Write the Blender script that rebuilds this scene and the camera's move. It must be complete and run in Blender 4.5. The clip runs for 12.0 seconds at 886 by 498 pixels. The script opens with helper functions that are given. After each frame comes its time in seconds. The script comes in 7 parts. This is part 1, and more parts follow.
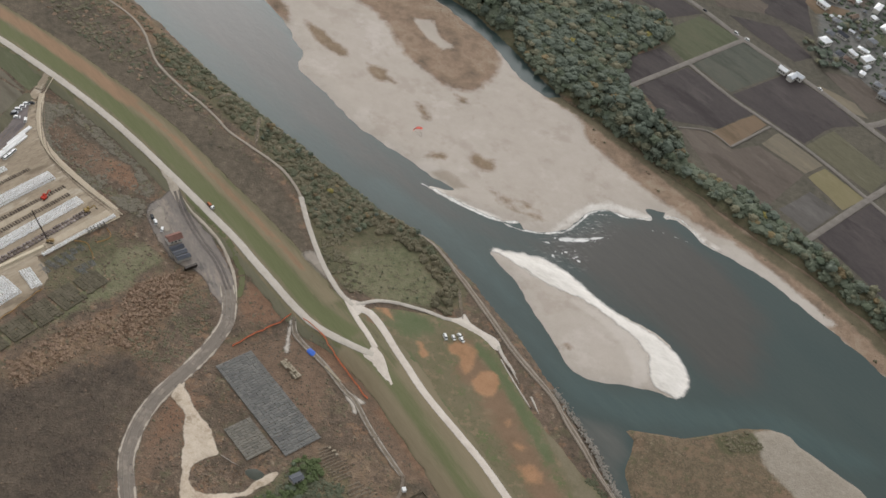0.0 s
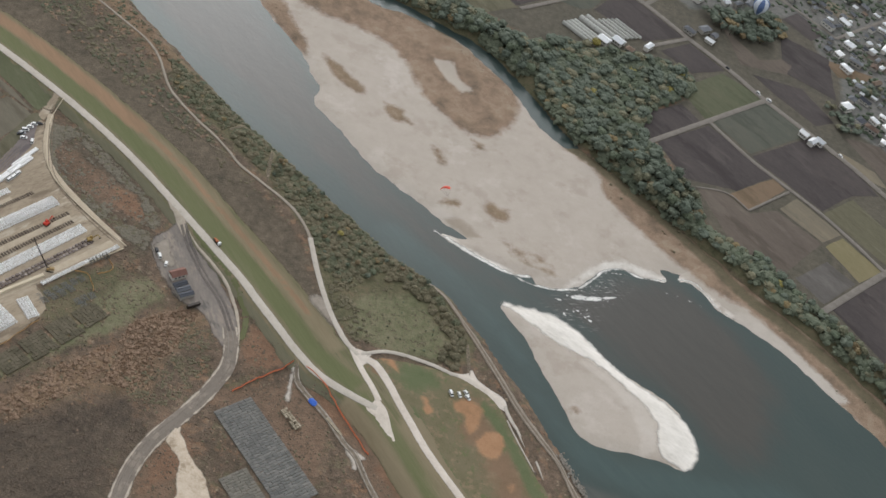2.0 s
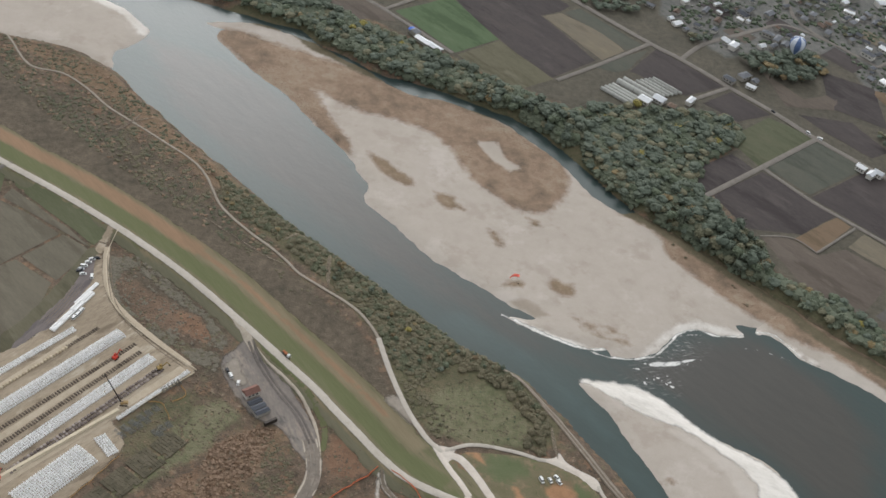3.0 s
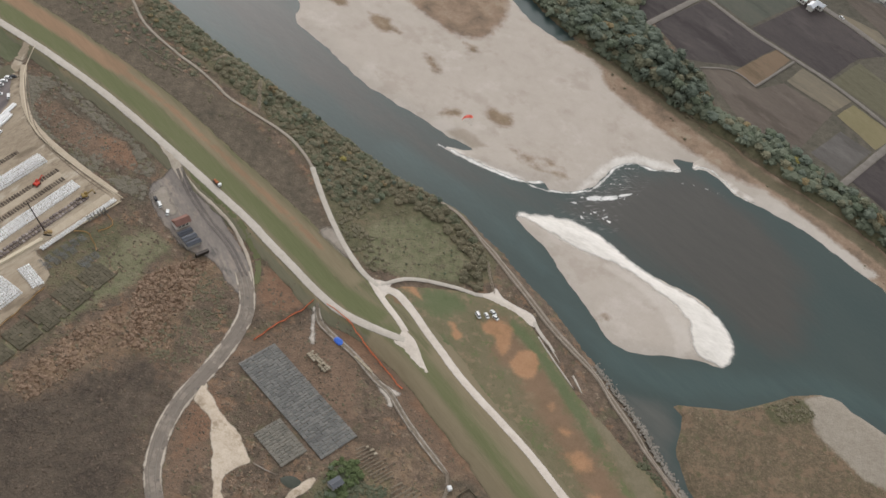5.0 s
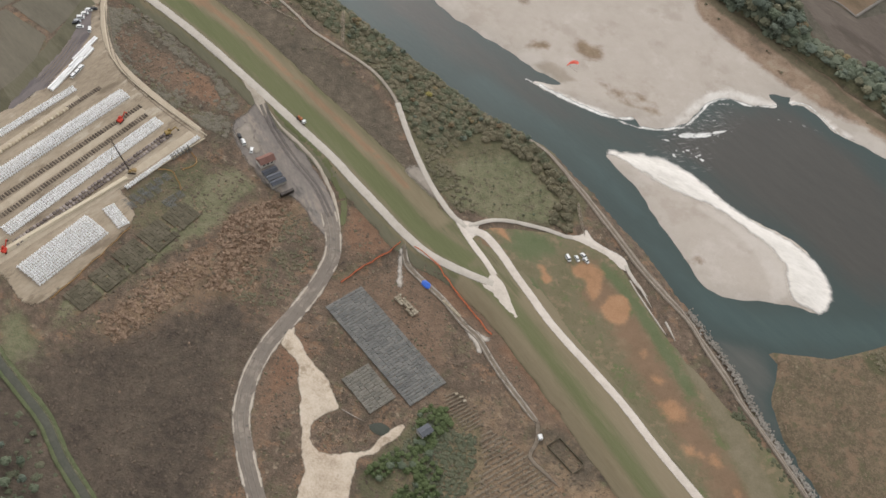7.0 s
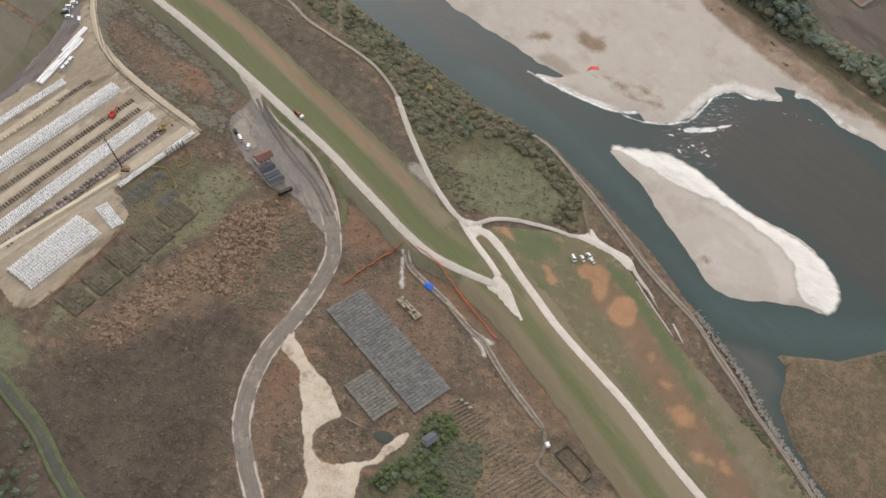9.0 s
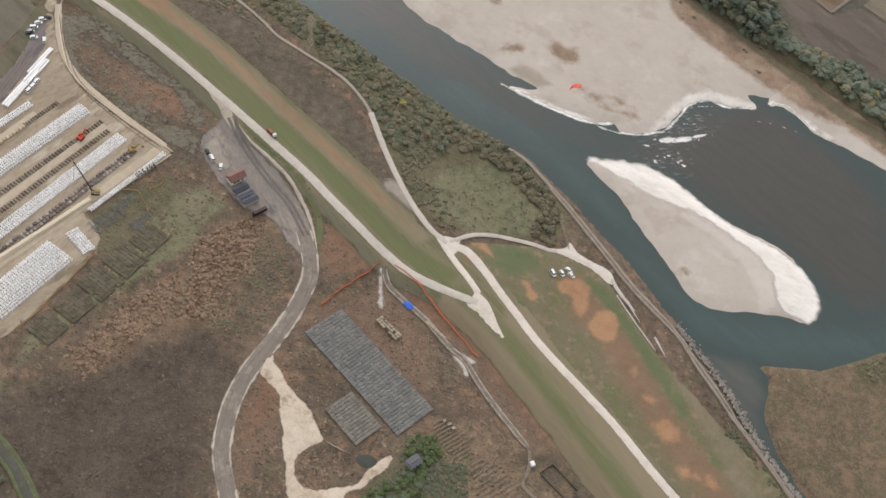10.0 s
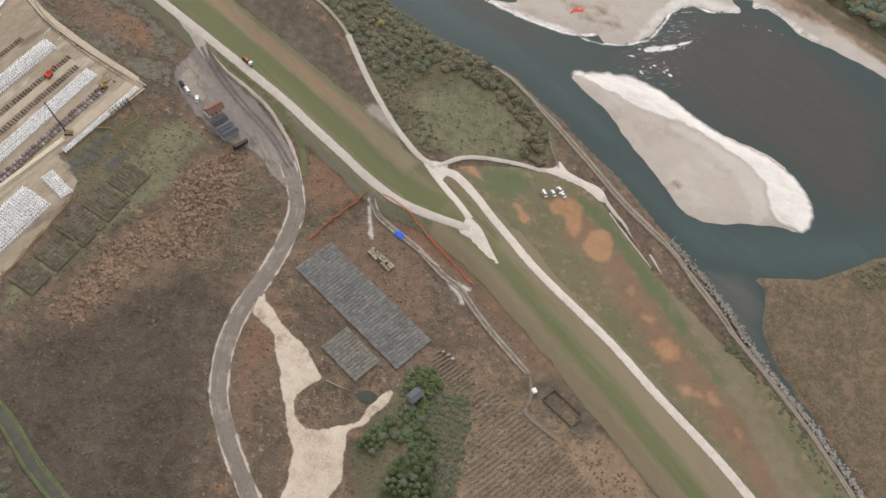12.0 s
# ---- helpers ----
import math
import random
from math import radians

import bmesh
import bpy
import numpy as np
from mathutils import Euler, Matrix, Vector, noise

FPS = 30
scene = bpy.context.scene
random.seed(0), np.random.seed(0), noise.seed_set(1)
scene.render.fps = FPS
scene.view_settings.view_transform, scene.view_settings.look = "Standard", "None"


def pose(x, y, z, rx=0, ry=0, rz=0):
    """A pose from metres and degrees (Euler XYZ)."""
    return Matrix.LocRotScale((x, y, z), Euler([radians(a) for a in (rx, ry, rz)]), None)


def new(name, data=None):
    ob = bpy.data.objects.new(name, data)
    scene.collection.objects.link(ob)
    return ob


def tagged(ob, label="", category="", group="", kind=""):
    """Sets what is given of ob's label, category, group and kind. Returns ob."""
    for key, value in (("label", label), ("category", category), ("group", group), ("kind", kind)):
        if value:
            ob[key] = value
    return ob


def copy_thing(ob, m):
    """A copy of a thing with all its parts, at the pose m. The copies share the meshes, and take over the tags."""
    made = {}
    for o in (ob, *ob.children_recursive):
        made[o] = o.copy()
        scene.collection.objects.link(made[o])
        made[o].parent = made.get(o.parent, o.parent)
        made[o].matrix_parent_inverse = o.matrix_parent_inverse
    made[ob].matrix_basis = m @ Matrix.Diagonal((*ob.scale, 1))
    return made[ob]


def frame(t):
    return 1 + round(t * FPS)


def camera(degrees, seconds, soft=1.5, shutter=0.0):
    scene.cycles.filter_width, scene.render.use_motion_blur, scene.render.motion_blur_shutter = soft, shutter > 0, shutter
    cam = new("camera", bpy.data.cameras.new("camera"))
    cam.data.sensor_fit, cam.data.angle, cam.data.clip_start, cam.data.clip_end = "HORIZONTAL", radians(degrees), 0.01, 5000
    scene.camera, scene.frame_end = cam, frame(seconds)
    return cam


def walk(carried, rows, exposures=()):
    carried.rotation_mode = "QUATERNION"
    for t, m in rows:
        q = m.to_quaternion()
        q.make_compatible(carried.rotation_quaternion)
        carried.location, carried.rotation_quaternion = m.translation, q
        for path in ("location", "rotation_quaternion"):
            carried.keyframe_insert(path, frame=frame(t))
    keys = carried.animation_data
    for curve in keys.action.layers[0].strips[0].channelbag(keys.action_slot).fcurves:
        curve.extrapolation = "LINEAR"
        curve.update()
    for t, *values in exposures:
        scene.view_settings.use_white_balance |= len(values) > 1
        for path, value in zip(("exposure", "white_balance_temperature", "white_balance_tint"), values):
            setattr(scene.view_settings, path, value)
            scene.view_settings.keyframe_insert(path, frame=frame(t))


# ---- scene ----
from mathutils.geometry import delaunay_2d_cdt

# ---- camera ----
cam = camera(38.921, 12.0, soft=1.6)


def aim(x, y, z, yaw, pitch, roll):
    """A pose from yaw to the left, pitch up and roll, in degrees."""
    return pose(x, y, z, 0, 0, yaw) @ pose(0, 0, 0, 90 + pitch) @ pose(0, 0, 0, 0, 0, roll)


walk(cam, [
    (0.0, aim(-0.01, 0.01, 520.01, 0.021, -43.861, 18.293)),
    (0.5, aim(-4.66, 5.59, 518.44, -1.423, -43.276, 20.853)),
    (1.0, aim(-9.31, 11.15, 516.84, -2.762, -42.511, 22.226)),
    (1.5, aim(-13.99, 16.68, 515.19, -1.481, -42.592, 22.524)),
    (2.0, aim(-18.64, 22.16, 513.49, -0.204, -42.677, 22.084)),
    (2.2, aim(-20.47, 24.32, 512.81, -0.174, -42.466, 21.106)),
    (2.3, aim(-21.39, 25.39, 512.46, 0.068, -41.509, 19.479)),
    (2.5, aim(-23.21, 27.51, 511.76, 0.632, -39.622, 16.705)),
    (2.7, aim(-25.01, 29.59, 511.06, 1.805, -38.693, 15.979)),
    (2.8, aim(-25.91, 30.61, 510.71, 2.577, -37.901, 14.230)),
    (3.0, aim(-27.69, 32.62, 510.01, 4.192, -40.086, 11.989)),
    (3.2, aim(-29.47, 34.60, 509.32, 4.933, -41.374, 11.765)),
    (3.3, aim(-30.35, 35.57, 508.98, 4.456, -41.474, 11.364)),
    (3.5, aim(-32.11, 37.51, 508.29, 1.449, -42.470, 13.193)),
    (3.7, aim(-33.86, 39.44, 507.61, -0.611, -43.177, 14.805)),
    (5.3, aim(-47.53, 54.48, 502.11, -4.474, -48.526, 19.717)),
    (5.5, aim(-49.23, 56.32, 501.41, -3.868, -49.306, 20.049)),
    (6.0, aim(-53.45, 60.88, 499.62, -2.253, -50.500, 20.582)),
    (6.5, aim(-57.64, 65.39, 497.82, -1.121, -51.512, 19.333)),
    (7.0, aim(-61.77, 69.89, 496.01, -2.267, -51.991, 17.960)),
    (9.0, aim(-77.54, 87.91, 488.51, -4.612, -52.851, 19.933)),
    (9.5, aim(-81.34, 92.32, 486.58, -6.002, -51.960, 18.794)),
    (10.0, aim(-85.11, 96.66, 484.64, -6.985, -52.127, 20.597)),
    (10.5, aim(-88.87, 100.92, 482.72, -6.908, -53.503, 20.861)),
    (11.0, aim(-92.62, 105.12, 480.81, -7.396, -54.874, 21.257)),
    (11.5, aim(-96.36, 109.32, 478.91, -9.889, -55.716, 21.689)),
    (12.0, aim(-100.10, 113.50, 477.02, -12.668, -55.751, 22.643)),
], exposures=[(0.0, -0.46, 6380, 10), (2.5, -0.44, 6250, 9), (3.5, -0.43, 6280, 9), (5.3, -0.36, 6420, 11), (7.2, -0.26, 6450, 11), (8.8, -0.23, 6450, 12), (12.0, -0.19, 6480, 13)])

# ---- world, sun ----
SUN_TURN, SUN_RISE = 18.0, 27.0   # degrees left of +y, and above the horizon
world = bpy.data.worlds.new("sky")
scene.world = world
world.use_nodes = True
wn, wl = world.node_tree.nodes, world.node_tree.links
sky = wn.new("ShaderNodeTexSky")
sky.sky_type, sky.sun_disc = "NISHITA", False
sky.sun_elevation, sky.sun_rotation = radians(SUN_RISE), radians(-SUN_TURN)
sky.dust_density, sky.air_density, sky.ozone_density = 8.0, 1.0, 0.5
soften = wn.new("ShaderNodeHueSaturation")
soften.inputs["Saturation"].default_value = 0.12
wl.new(sky.outputs[0], soften.inputs["Color"])
cloud = wn.new("ShaderNodeMix")   # an even, thin cloud deck over the clear sky
cloud.data_type = "RGBA"
cloud.inputs[0].default_value = 0.6
cloud.inputs[7].default_value = (3.75, 3.8, 3.85, 1.0)
wl.new(soften.outputs[0], cloud.inputs[6])
wl.new(cloud.outputs[2], wn["Background"].inputs[0])
wn["Background"].inputs[1].default_value = 0.277
sun = new("sun", bpy.data.lights.new("sun", "SUN"))
sun.data.energy, sun.data.angle, sun.data.color = 0.65, radians(45), (1.0, 0.97, 0.93)
sun.matrix_world = pose(0, 0, 900, 90 - SUN_RISE, 0, SUN_TURN + 180)

# ---- small helpers ----
G = np.random.default_rng(7)


def rgb(r, g, b):
    return tuple(((c / 255 + 0.055) / 1.055) ** 2.4 if c > 10 else c / 3294 for c in (r, g, b)) + (1.0,)


def shade(name, cols, sizes=(1.2, 9.0, 60.0), weights=(0.35, 0.35, 0.3), rough=0.95, bump=0.0, ragged=False,
          local=False, island=0.0, each=0.0, metal=0.0, stretch=None, spread=(0.33, 0.67), zones=(), leafy=0.0, fray=0.22, fade=(0.55, 0.95), patches=()):
    """A weathered surface: colours run through a ramp by noise of several sizes in metres, and by piece."""
    m = bpy.data.materials.new(name)
    m.use_nodes = True
    n, l = m.node_tree.nodes, m.node_tree.links
    out, b = n["Material Output"], n["Principled BSDF"]
    b.inputs["Roughness"].default_value, b.inputs["Metallic"].default_value = rough, metal
    b.inputs["Specular IOR Level"].default_value = 0.25
    src = n.new("ShaderNodeTexCoord").outputs["Object"] if local else n.new("ShaderNodeNewGeometry").outputs["Position"]
    if stretch:
        mp = n.new("ShaderNodeMapping")
        mp.vector_type = "TEXTURE"   # drawn out along the direction named
        mp.inputs["Rotation"].default_value = (0, 0, radians(stretch[0]))
        mp.inputs["Scale"].default_value = (1.0 / stretch[1], 1.0, 1.0)
        l.new(src, mp.inputs["Vector"])
        src = mp.outputs[0]
    total, first = None, None

    def add(sock, w):
        nonlocal total
        k = n.new("ShaderNodeMath")
        k.operation = "MULTIPLY_ADD"
        k.inputs[1].default_value = w
        k.inputs[2].default_value = 0.0
        l.new(sock, k.inputs[0])
        if total is not None:
            l.new(total, k.inputs[2])
        total = k.outputs[0]

    for s, w in zip(sizes, weights):
        t = n.new("ShaderNodeTexNoise")
        t.inputs["Scale"].default_value, t.inputs["Detail"].default_value = 1.0 / s, 5.0
        t.inputs["Roughness"].default_value = 0.62
        l.new(src, t.inputs["Vector"])
        first = first or t.outputs["Fac"]
        add(t.outputs["Fac"], w)
    if island:
        add(n.new("ShaderNodeNewGeometry").outputs["Random Per Island"], island)
    if each:
        add(n.new("ShaderNodeObjectInfo").outputs["Random"], each)
    low = (island + each) * 0.5
    scale = n.new("ShaderNodeMapRange")
    half = (spread[1] - spread[0]) / 2 + low * 0.6
    mid = sum(weights[:len(sizes)]) * 0.5 + low
    scale.inputs["From Min"].default_value, scale.inputs["From Max"].default_value = mid - half, mid + half
    l.new(total, scale.inputs["Value"])
    ramp = n.new("ShaderNodeValToRGB")
    e = ramp.color_ramp.elements
    while len(e) < len(cols):
        e.new(0.5)
    for i, c in enumerate(cols):
        e[i].position, e[i].color = i / max(1, len(cols) - 1), rgb(*c)
    l.new(scale.outputs[0], ramp.inputs["Fac"])
    colour = ramp.outputs[0]
    for k_, (s_, share, tints) in enumerate(patches):
        # blotches of another tone, of one size, over a share of the surface
        mp = n.new("ShaderNodeMapping")
        mp.inputs["Location"].default_value = (37.0 * k_ + 5.0, 11.0 * k_, 3.0)
        l.new(src, mp.inputs["Vector"])
        t = n.new("ShaderNodeTexNoise")
        t.inputs["Scale"].default_value, t.inputs["Detail"].default_value, t.inputs["Roughness"].default_value = 1.0 / s_, 7.0, 0.68
        l.new(mp.outputs[0], t.inputs["Vector"])
        w = n.new("ShaderNodeMapRange")
        w.interpolation_type = "SMOOTHSTEP"
        w.inputs["From Min"].default_value, w.inputs["From Max"].default_value = 0.63 - 0.26 * share, 0.75 - 0.26 * share
        l.new(t.outputs["Fac"], w.inputs["Value"])
        r2 = n.new("ShaderNodeValToRGB")
        e = r2.color_ramp.elements
        while len(e) < len(tints):
            e.new(0.5)
        for i, c in enumerate(tints):
            e[i].position, e[i].color = i / max(1, len(tints) - 1), rgb(*c)
        l.new(scale.outputs[0], r2.inputs["Fac"])
        mx = n.new("ShaderNodeMix")
        mx.data_type = "RGBA"
        l.new(w.outputs[0], mx.inputs[0])
        l.new(colour, mx.inputs[6])
        l.new(r2.outputs[0], mx.inputs[7])
        colour = mx.outputs[2]
    for attr, tints in zones:
        # another growth or soil takes over where the named share of it rises, with a frayed border
        at = n.new("ShaderNodeAttribute")
        at.attribute_name = attr
        t = n.new("ShaderNodeTexNoise")
        t.inputs["Scale"].default_value, t.inputs["Detail"].default_value, t.inputs["Roughness"].default_value = 0.1, 8.0, 0.75
        l.new(src, t.inputs["Vector"])
        k = n.new("ShaderNodeMath")
        k.operation = "MULTIPLY_ADD"
        k.inputs[1].default_value, k.inputs[2].default_value = 1.3, -0.65
        l.new(t.outputs["Fac"], k.inputs[0])
        a = n.new("ShaderNodeMath")
        l.new(k.outputs[0], a.inputs[0])
        l.new(at.outputs["Fac"], a.inputs[1])
        w = n.new("ShaderNodeMapRange")
        w.interpolation_type = "SMOOTHSTEP"
        w.inputs["From Min"].default_value, w.inputs["From Max"].default_value = 0.25, 0.75
        l.new(a.outputs[0], w.inputs["Value"])
        r2 = n.new("ShaderNodeValToRGB")
        e = r2.color_ramp.elements
        while len(e) < len(tints):
            e.new(0.5)
        for i, c in enumerate(tints):
            e[i].position, e[i].color = i / max(1, len(tints) - 1), rgb(*c)
        l.new(scale.outputs[0], r2.inputs["Fac"])
        mx = n.new("ShaderNodeMix")
        mx.data_type = "RGBA"
        l.new(w.outputs[0], mx.inputs[0])
        l.new(colour, mx.inputs[6])
        l.new(r2.outputs[0], mx.inputs[7])
        colour = mx.outputs[2]
    l.new(colour, b.inputs["Base Color"])
    if bump:
        bp = n.new("ShaderNodeBump")
        bp.inputs["Strength"].default_value, bp.inputs["Distance"].default_value = 1.0, bump
        l.new(first, bp.inputs["Height"])
        l.new(bp.outputs[0], b.inputs["Normal"])
    if leafy:
        # leaves let part of the light through
        glow, both = n.new("ShaderNodeBsdfTranslucent"), n.new("ShaderNodeMixShader")
        both.inputs[0].default_value = leafy
        l.new(colour, glow.inputs["Color"])
        l.new(b.outputs[0], both.inputs[1])
        l.new(glow.outputs[0], both.inputs[2])
        l.new(both.outputs[0], out.inputs["Surface"])
    if ragged:
        # the sheet thins out in tatters towards its rim
        at = n.new("ShaderNodeAttribute")
        at.attribute_name = "rim"
        t = n.new("ShaderNodeTexNoise")
        t.inputs["Scale"].default_value, t.inputs["Detail"].default_value = fray, 8.0
        t.inputs["Roughness"].default_value = 0.75
        l.new(src, t.inputs["Vector"])
        k = n.new("ShaderNodeMath")
        k.operation = "MULTIPLY_ADD"
        k.inputs[1].default_value = 0.9
        l.new(at.outputs["Fac"], k.inputs[0])
        l.new(t.outputs["Fac"], k.inputs[2])
        s = n.new("ShaderNodeMapRange")
        s.inputs["From Min"].default_value, s.inputs["From Max"].default_value = fade
        l.new(k.outputs[0], s.inputs["Value"])
        mix, clear = n.new("ShaderNodeMixShader"), n.new("ShaderNodeBsdfTransparent")
        l.new(s.outputs[0], mix.inputs[0])
        l.new(clear.outputs[0], mix.inputs[1])
        l.new(b.outputs[0], mix.inputs[2])
        l.new(mix.outputs[0], out.inputs["Surface"])
    return m


def plain(name, col, rough=0.6, metal=0.0, wear=12, bump=0.0):
    d = tuple(max(0, c - wear) for c in col)
    u = tuple(min(255, c + wear) for c in col)
    return shade(name, [d, col, u], sizes=(0.25, 1.8), weights=(0.5, 0.5), rough=rough, metal=metal, local=True, bump=bump)


def curve(pts, step=4.0, closed=False):
    """A smooth line through plan points, cut to even steps."""
    p = np.array(pts, float)
    n = len(p)
    idx = range(n if closed else n - 1)
    out = []
    for i in idx:
        a, b, c, d = (p[(i + k) % n] if closed else p[min(max(i + k, 0), n - 1)] for k in (-1, 0, 1, 2))
        m = max(1, int(np.linalg.norm(c - b) / step))
        for t in np.arange(m) / m:
            out.append(0.5 * (2 * b + (c - a) * t + (2 * a - 5 * b + 4 * c - d) * t**2 + (3 * b - a - 3 * c + d) * t**3))
    if not closed:
        out.append(p[-1])
    return np.array(out)


def shaky(line, amp, size=6.0, seed=0.0):
    return np.array([q + amp * np.array([noise.noise((q[0] / size, q[1] / size, seed)), noise.noise((q[0] / size, q[1] / size, seed + 9.0))]) for q in line])


def far_from(xy, line, closed=False):
    """Distance from points to a line, and the side on which they lie (+1: left of its run)."""
    a = np.array(line, float)
    b = np.roll(a, -1, 0) if closed else a[1:]
    a = a if closed else a[:-1]
    best, side = np.full(len(xy), 1e9), np.ones(len(xy))
    for p, q in zip(a, b):
        d = q - p
        t = np.clip(((xy - p) @ d) / max(d @ d, 1e-9), 0, 1)
        off = xy - p - t[:, None] * d
        r = np.hypot(off[:, 0], off[:, 1])
        s = np.sign(d[0] * off[:, 1] - d[1] * off[:, 0])
        near = r < best
        best[near], side[near] = r[near], s[near]
    return best, side


def inside(xy, ring):
    r = np.array(ring)
    x, y = xy[:, 0], xy[:, 1]
    hit = np.zeros(len(xy), bool)
    for (x0, y0), (x1, y1) in zip(r, np.roll(r, -1, 0)):
        if y0 != y1:
            hit ^= ((y0 > y) != (y1 > y)) & (x < (x1 - x0) * (y - y0) / (y1 - y0) + x0)
    return hit


def mesh_of(name, verts, faces, mat=None, smooth=False):
    me = bpy.data.meshes.new(name)
    me.from_pydata([tuple(v) for v in verts], [], [tuple(f) for f in faces])
    if mat:
        me.materials.append(mat)
    if smooth:
        me.polygons.foreach_set("use_smooth", [True] * len(me.polygons))
    me.update()
    return me


def part(name, bm, mat, parent=None, label=""):
    me = bpy.data.meshes.new(name)
    bm.to_mesh(me)
    bm.free()
    me.materials.append(mat)
    ob = new(name, me)
    ob.parent = parent
    return tagged(ob, label)


# ---- plan: river and embankment ----
LEFT_BANK = [(-900, 900), (-640, 800), (-500, 762), (-425, 751), (-375, 754), (-351, 747), (-333, 740), (-311, 722), (-282, 702),
             (-256, 684), (-225, 665), (-200, 648), (-172, 629), (-144, 614), (-111, 597), (-76, 578), (-49, 562),
             (-27, 555), (-5, 549), (13, 534), (29, 521), (42, 508), (57, 496), (72, 479), (87, 463),
             (99, 449), (110, 436), (119, 422), (128, 409), (139, 397), (151, 383), (173, 352), (260, 240), (420, 60)]
RIGHT_BANK = [(-900, 1090), (-600, 960), (-430, 886), (-393, 874), (-360, 863), (-334, 858), (-288, 856), (-252, 853), (-227, 852), (-213, 840), (-189, 833), (-163, 822), (-130, 820), (-107, 819),
              (-80, 812), (-56, 808), (-36, 799), (-14, 784), (6, 768), (25, 749), (42, 735), (56, 729), (76, 719), (96, 708), (122, 692), (149, 676), (175, 656),
              (204, 642), (232, 628), (252, 614), (271, 600), (296, 577), (360, 520), (480, 400), (700, 150)]
CREST = [(-900, 790), (-600, 690), (-378, 616), (-310, 594), (-265, 577), (-219, 556), (-190, 541), (-164, 524), (-138, 507),
         (-112, 490), (-84, 470), (-63, 454), (-34, 443), (-13, 430), (6, 413), (31, 389), (60, 359), (130, 285), (300, 100)]
WATER = -5.0
left_bank, right_bank, crest = curve(LEFT_BANK, 6), curve(RIGHT_BANK, 6), curve(CREST, 6)
lowland = np.concatenate([shaky(left_bank, 2.0, 9), shaky(right_bank, 2.5, 11)[::-1]])


def ground_z(xy):
    xy = np.asarray(xy, float).reshape(-1, 2)
    d, s = far_from(xy, crest)
    run = np.where(s > 0, 26.0, 11.0)
    k = np.clip((d - 3.0) / (run - 3.0), 0, 1)
    z = 3.0 * (1 - k) * (1 - 0.25 * k * (1 - k))
    d, _ = far_from(xy, lowland, True)
    d = np.where(inside(xy, lowland), d, -d)
    return z - np.interp(d, (-7, -1, 0, 8, 20), (0, 4.2, 5, 7.5, 9))


LIFT = {"n": 0}
OFF_LINES, OFF_RINGS = [], []


def rise():
    LIFT["n"] += 1
    return LIFT["n"] * 0.0016


def soft(xy, ring, width=8.0):
    """How far points lie within a ring: 0.5 on its line, 0 and 1 half a width outside and inside."""
    q = np.array(ring, float)
    out = np.zeros(len(xy))
    near = (xy > q.min(0) - width).all(1) & (xy < q.max(0) + width).all(1)
    if near.any():
        d, _ = far_from(xy[near], q, True)
        out[near] = np.clip(0.5 + np.where(inside(xy[near], q), d, -d) / width, 0, 1)
    return out


def shares(me, xy, zones):
    for name, rings in zones.items():
        w = np.zeros(len(xy))
        for ring in rings:
            ring, width = ring if isinstance(ring, tuple) and isinstance(ring[1], (int, float)) else (ring, 8.0)
            w = np.maximum(w, soft(xy, ring, width))
        me.attributes.new(name, "FLOAT", "POINT").data.foreach_set("value", w.astype(np.float32))


def sheet(name, ring, mat, lift=0.1, cell=6.0, rim=4.0, level=None, kind="structure", label="", zones=None):
    """A piece of ground with its own surface, laid over the land (or mounded from a level up)."""
    from_ring = np.array(ring, float)
    lo, hi = from_ring.min(0), from_ring.max(0)
    gx, gy = np.meshgrid(np.arange(lo[0], hi[0], cell), np.arange(lo[1], hi[1], cell))
    pts = np.c_[gx.ravel(), gy.ravel()] + G.uniform(-0.2, 0.2, (gx.size, 2)) * cell
    pts = pts[inside(pts, from_ring)]
    pts = pts[far_from(pts, from_ring, True)[0] > min(cell, rim) * 0.4] if len(pts) else pts
    both = np.concatenate([from_ring, pts]) if len(pts) else from_ring
    n = len(from_ring)
    v, _, f, *_ = delaunay_2d_cdt([Vector(p) for p in both], [], [list(range(n))], 1, 1e-4)
    xy = np.array([(p.x, p.y) for p in v])
    d, _ = far_from(xy, from_ring, True)
    if level is None:
        z = ground_z(xy) + (lift * 0.6 + rise()) * np.clip(d / 2.5, 0.25, 1)
    else:
        z = level(xy, d) + rise() * 0.5
    me = mesh_of(name, np.c_[xy, z], f, mat, True)
    at = me.attributes.new("rim", "FLOAT", "POINT")
    at.data.foreach_set("value", np.clip(d / rim, 0, 1).astype(np.float32))
    shares(me, xy, zones or {})
    return tagged(new(name, me), label=label, kind=kind)


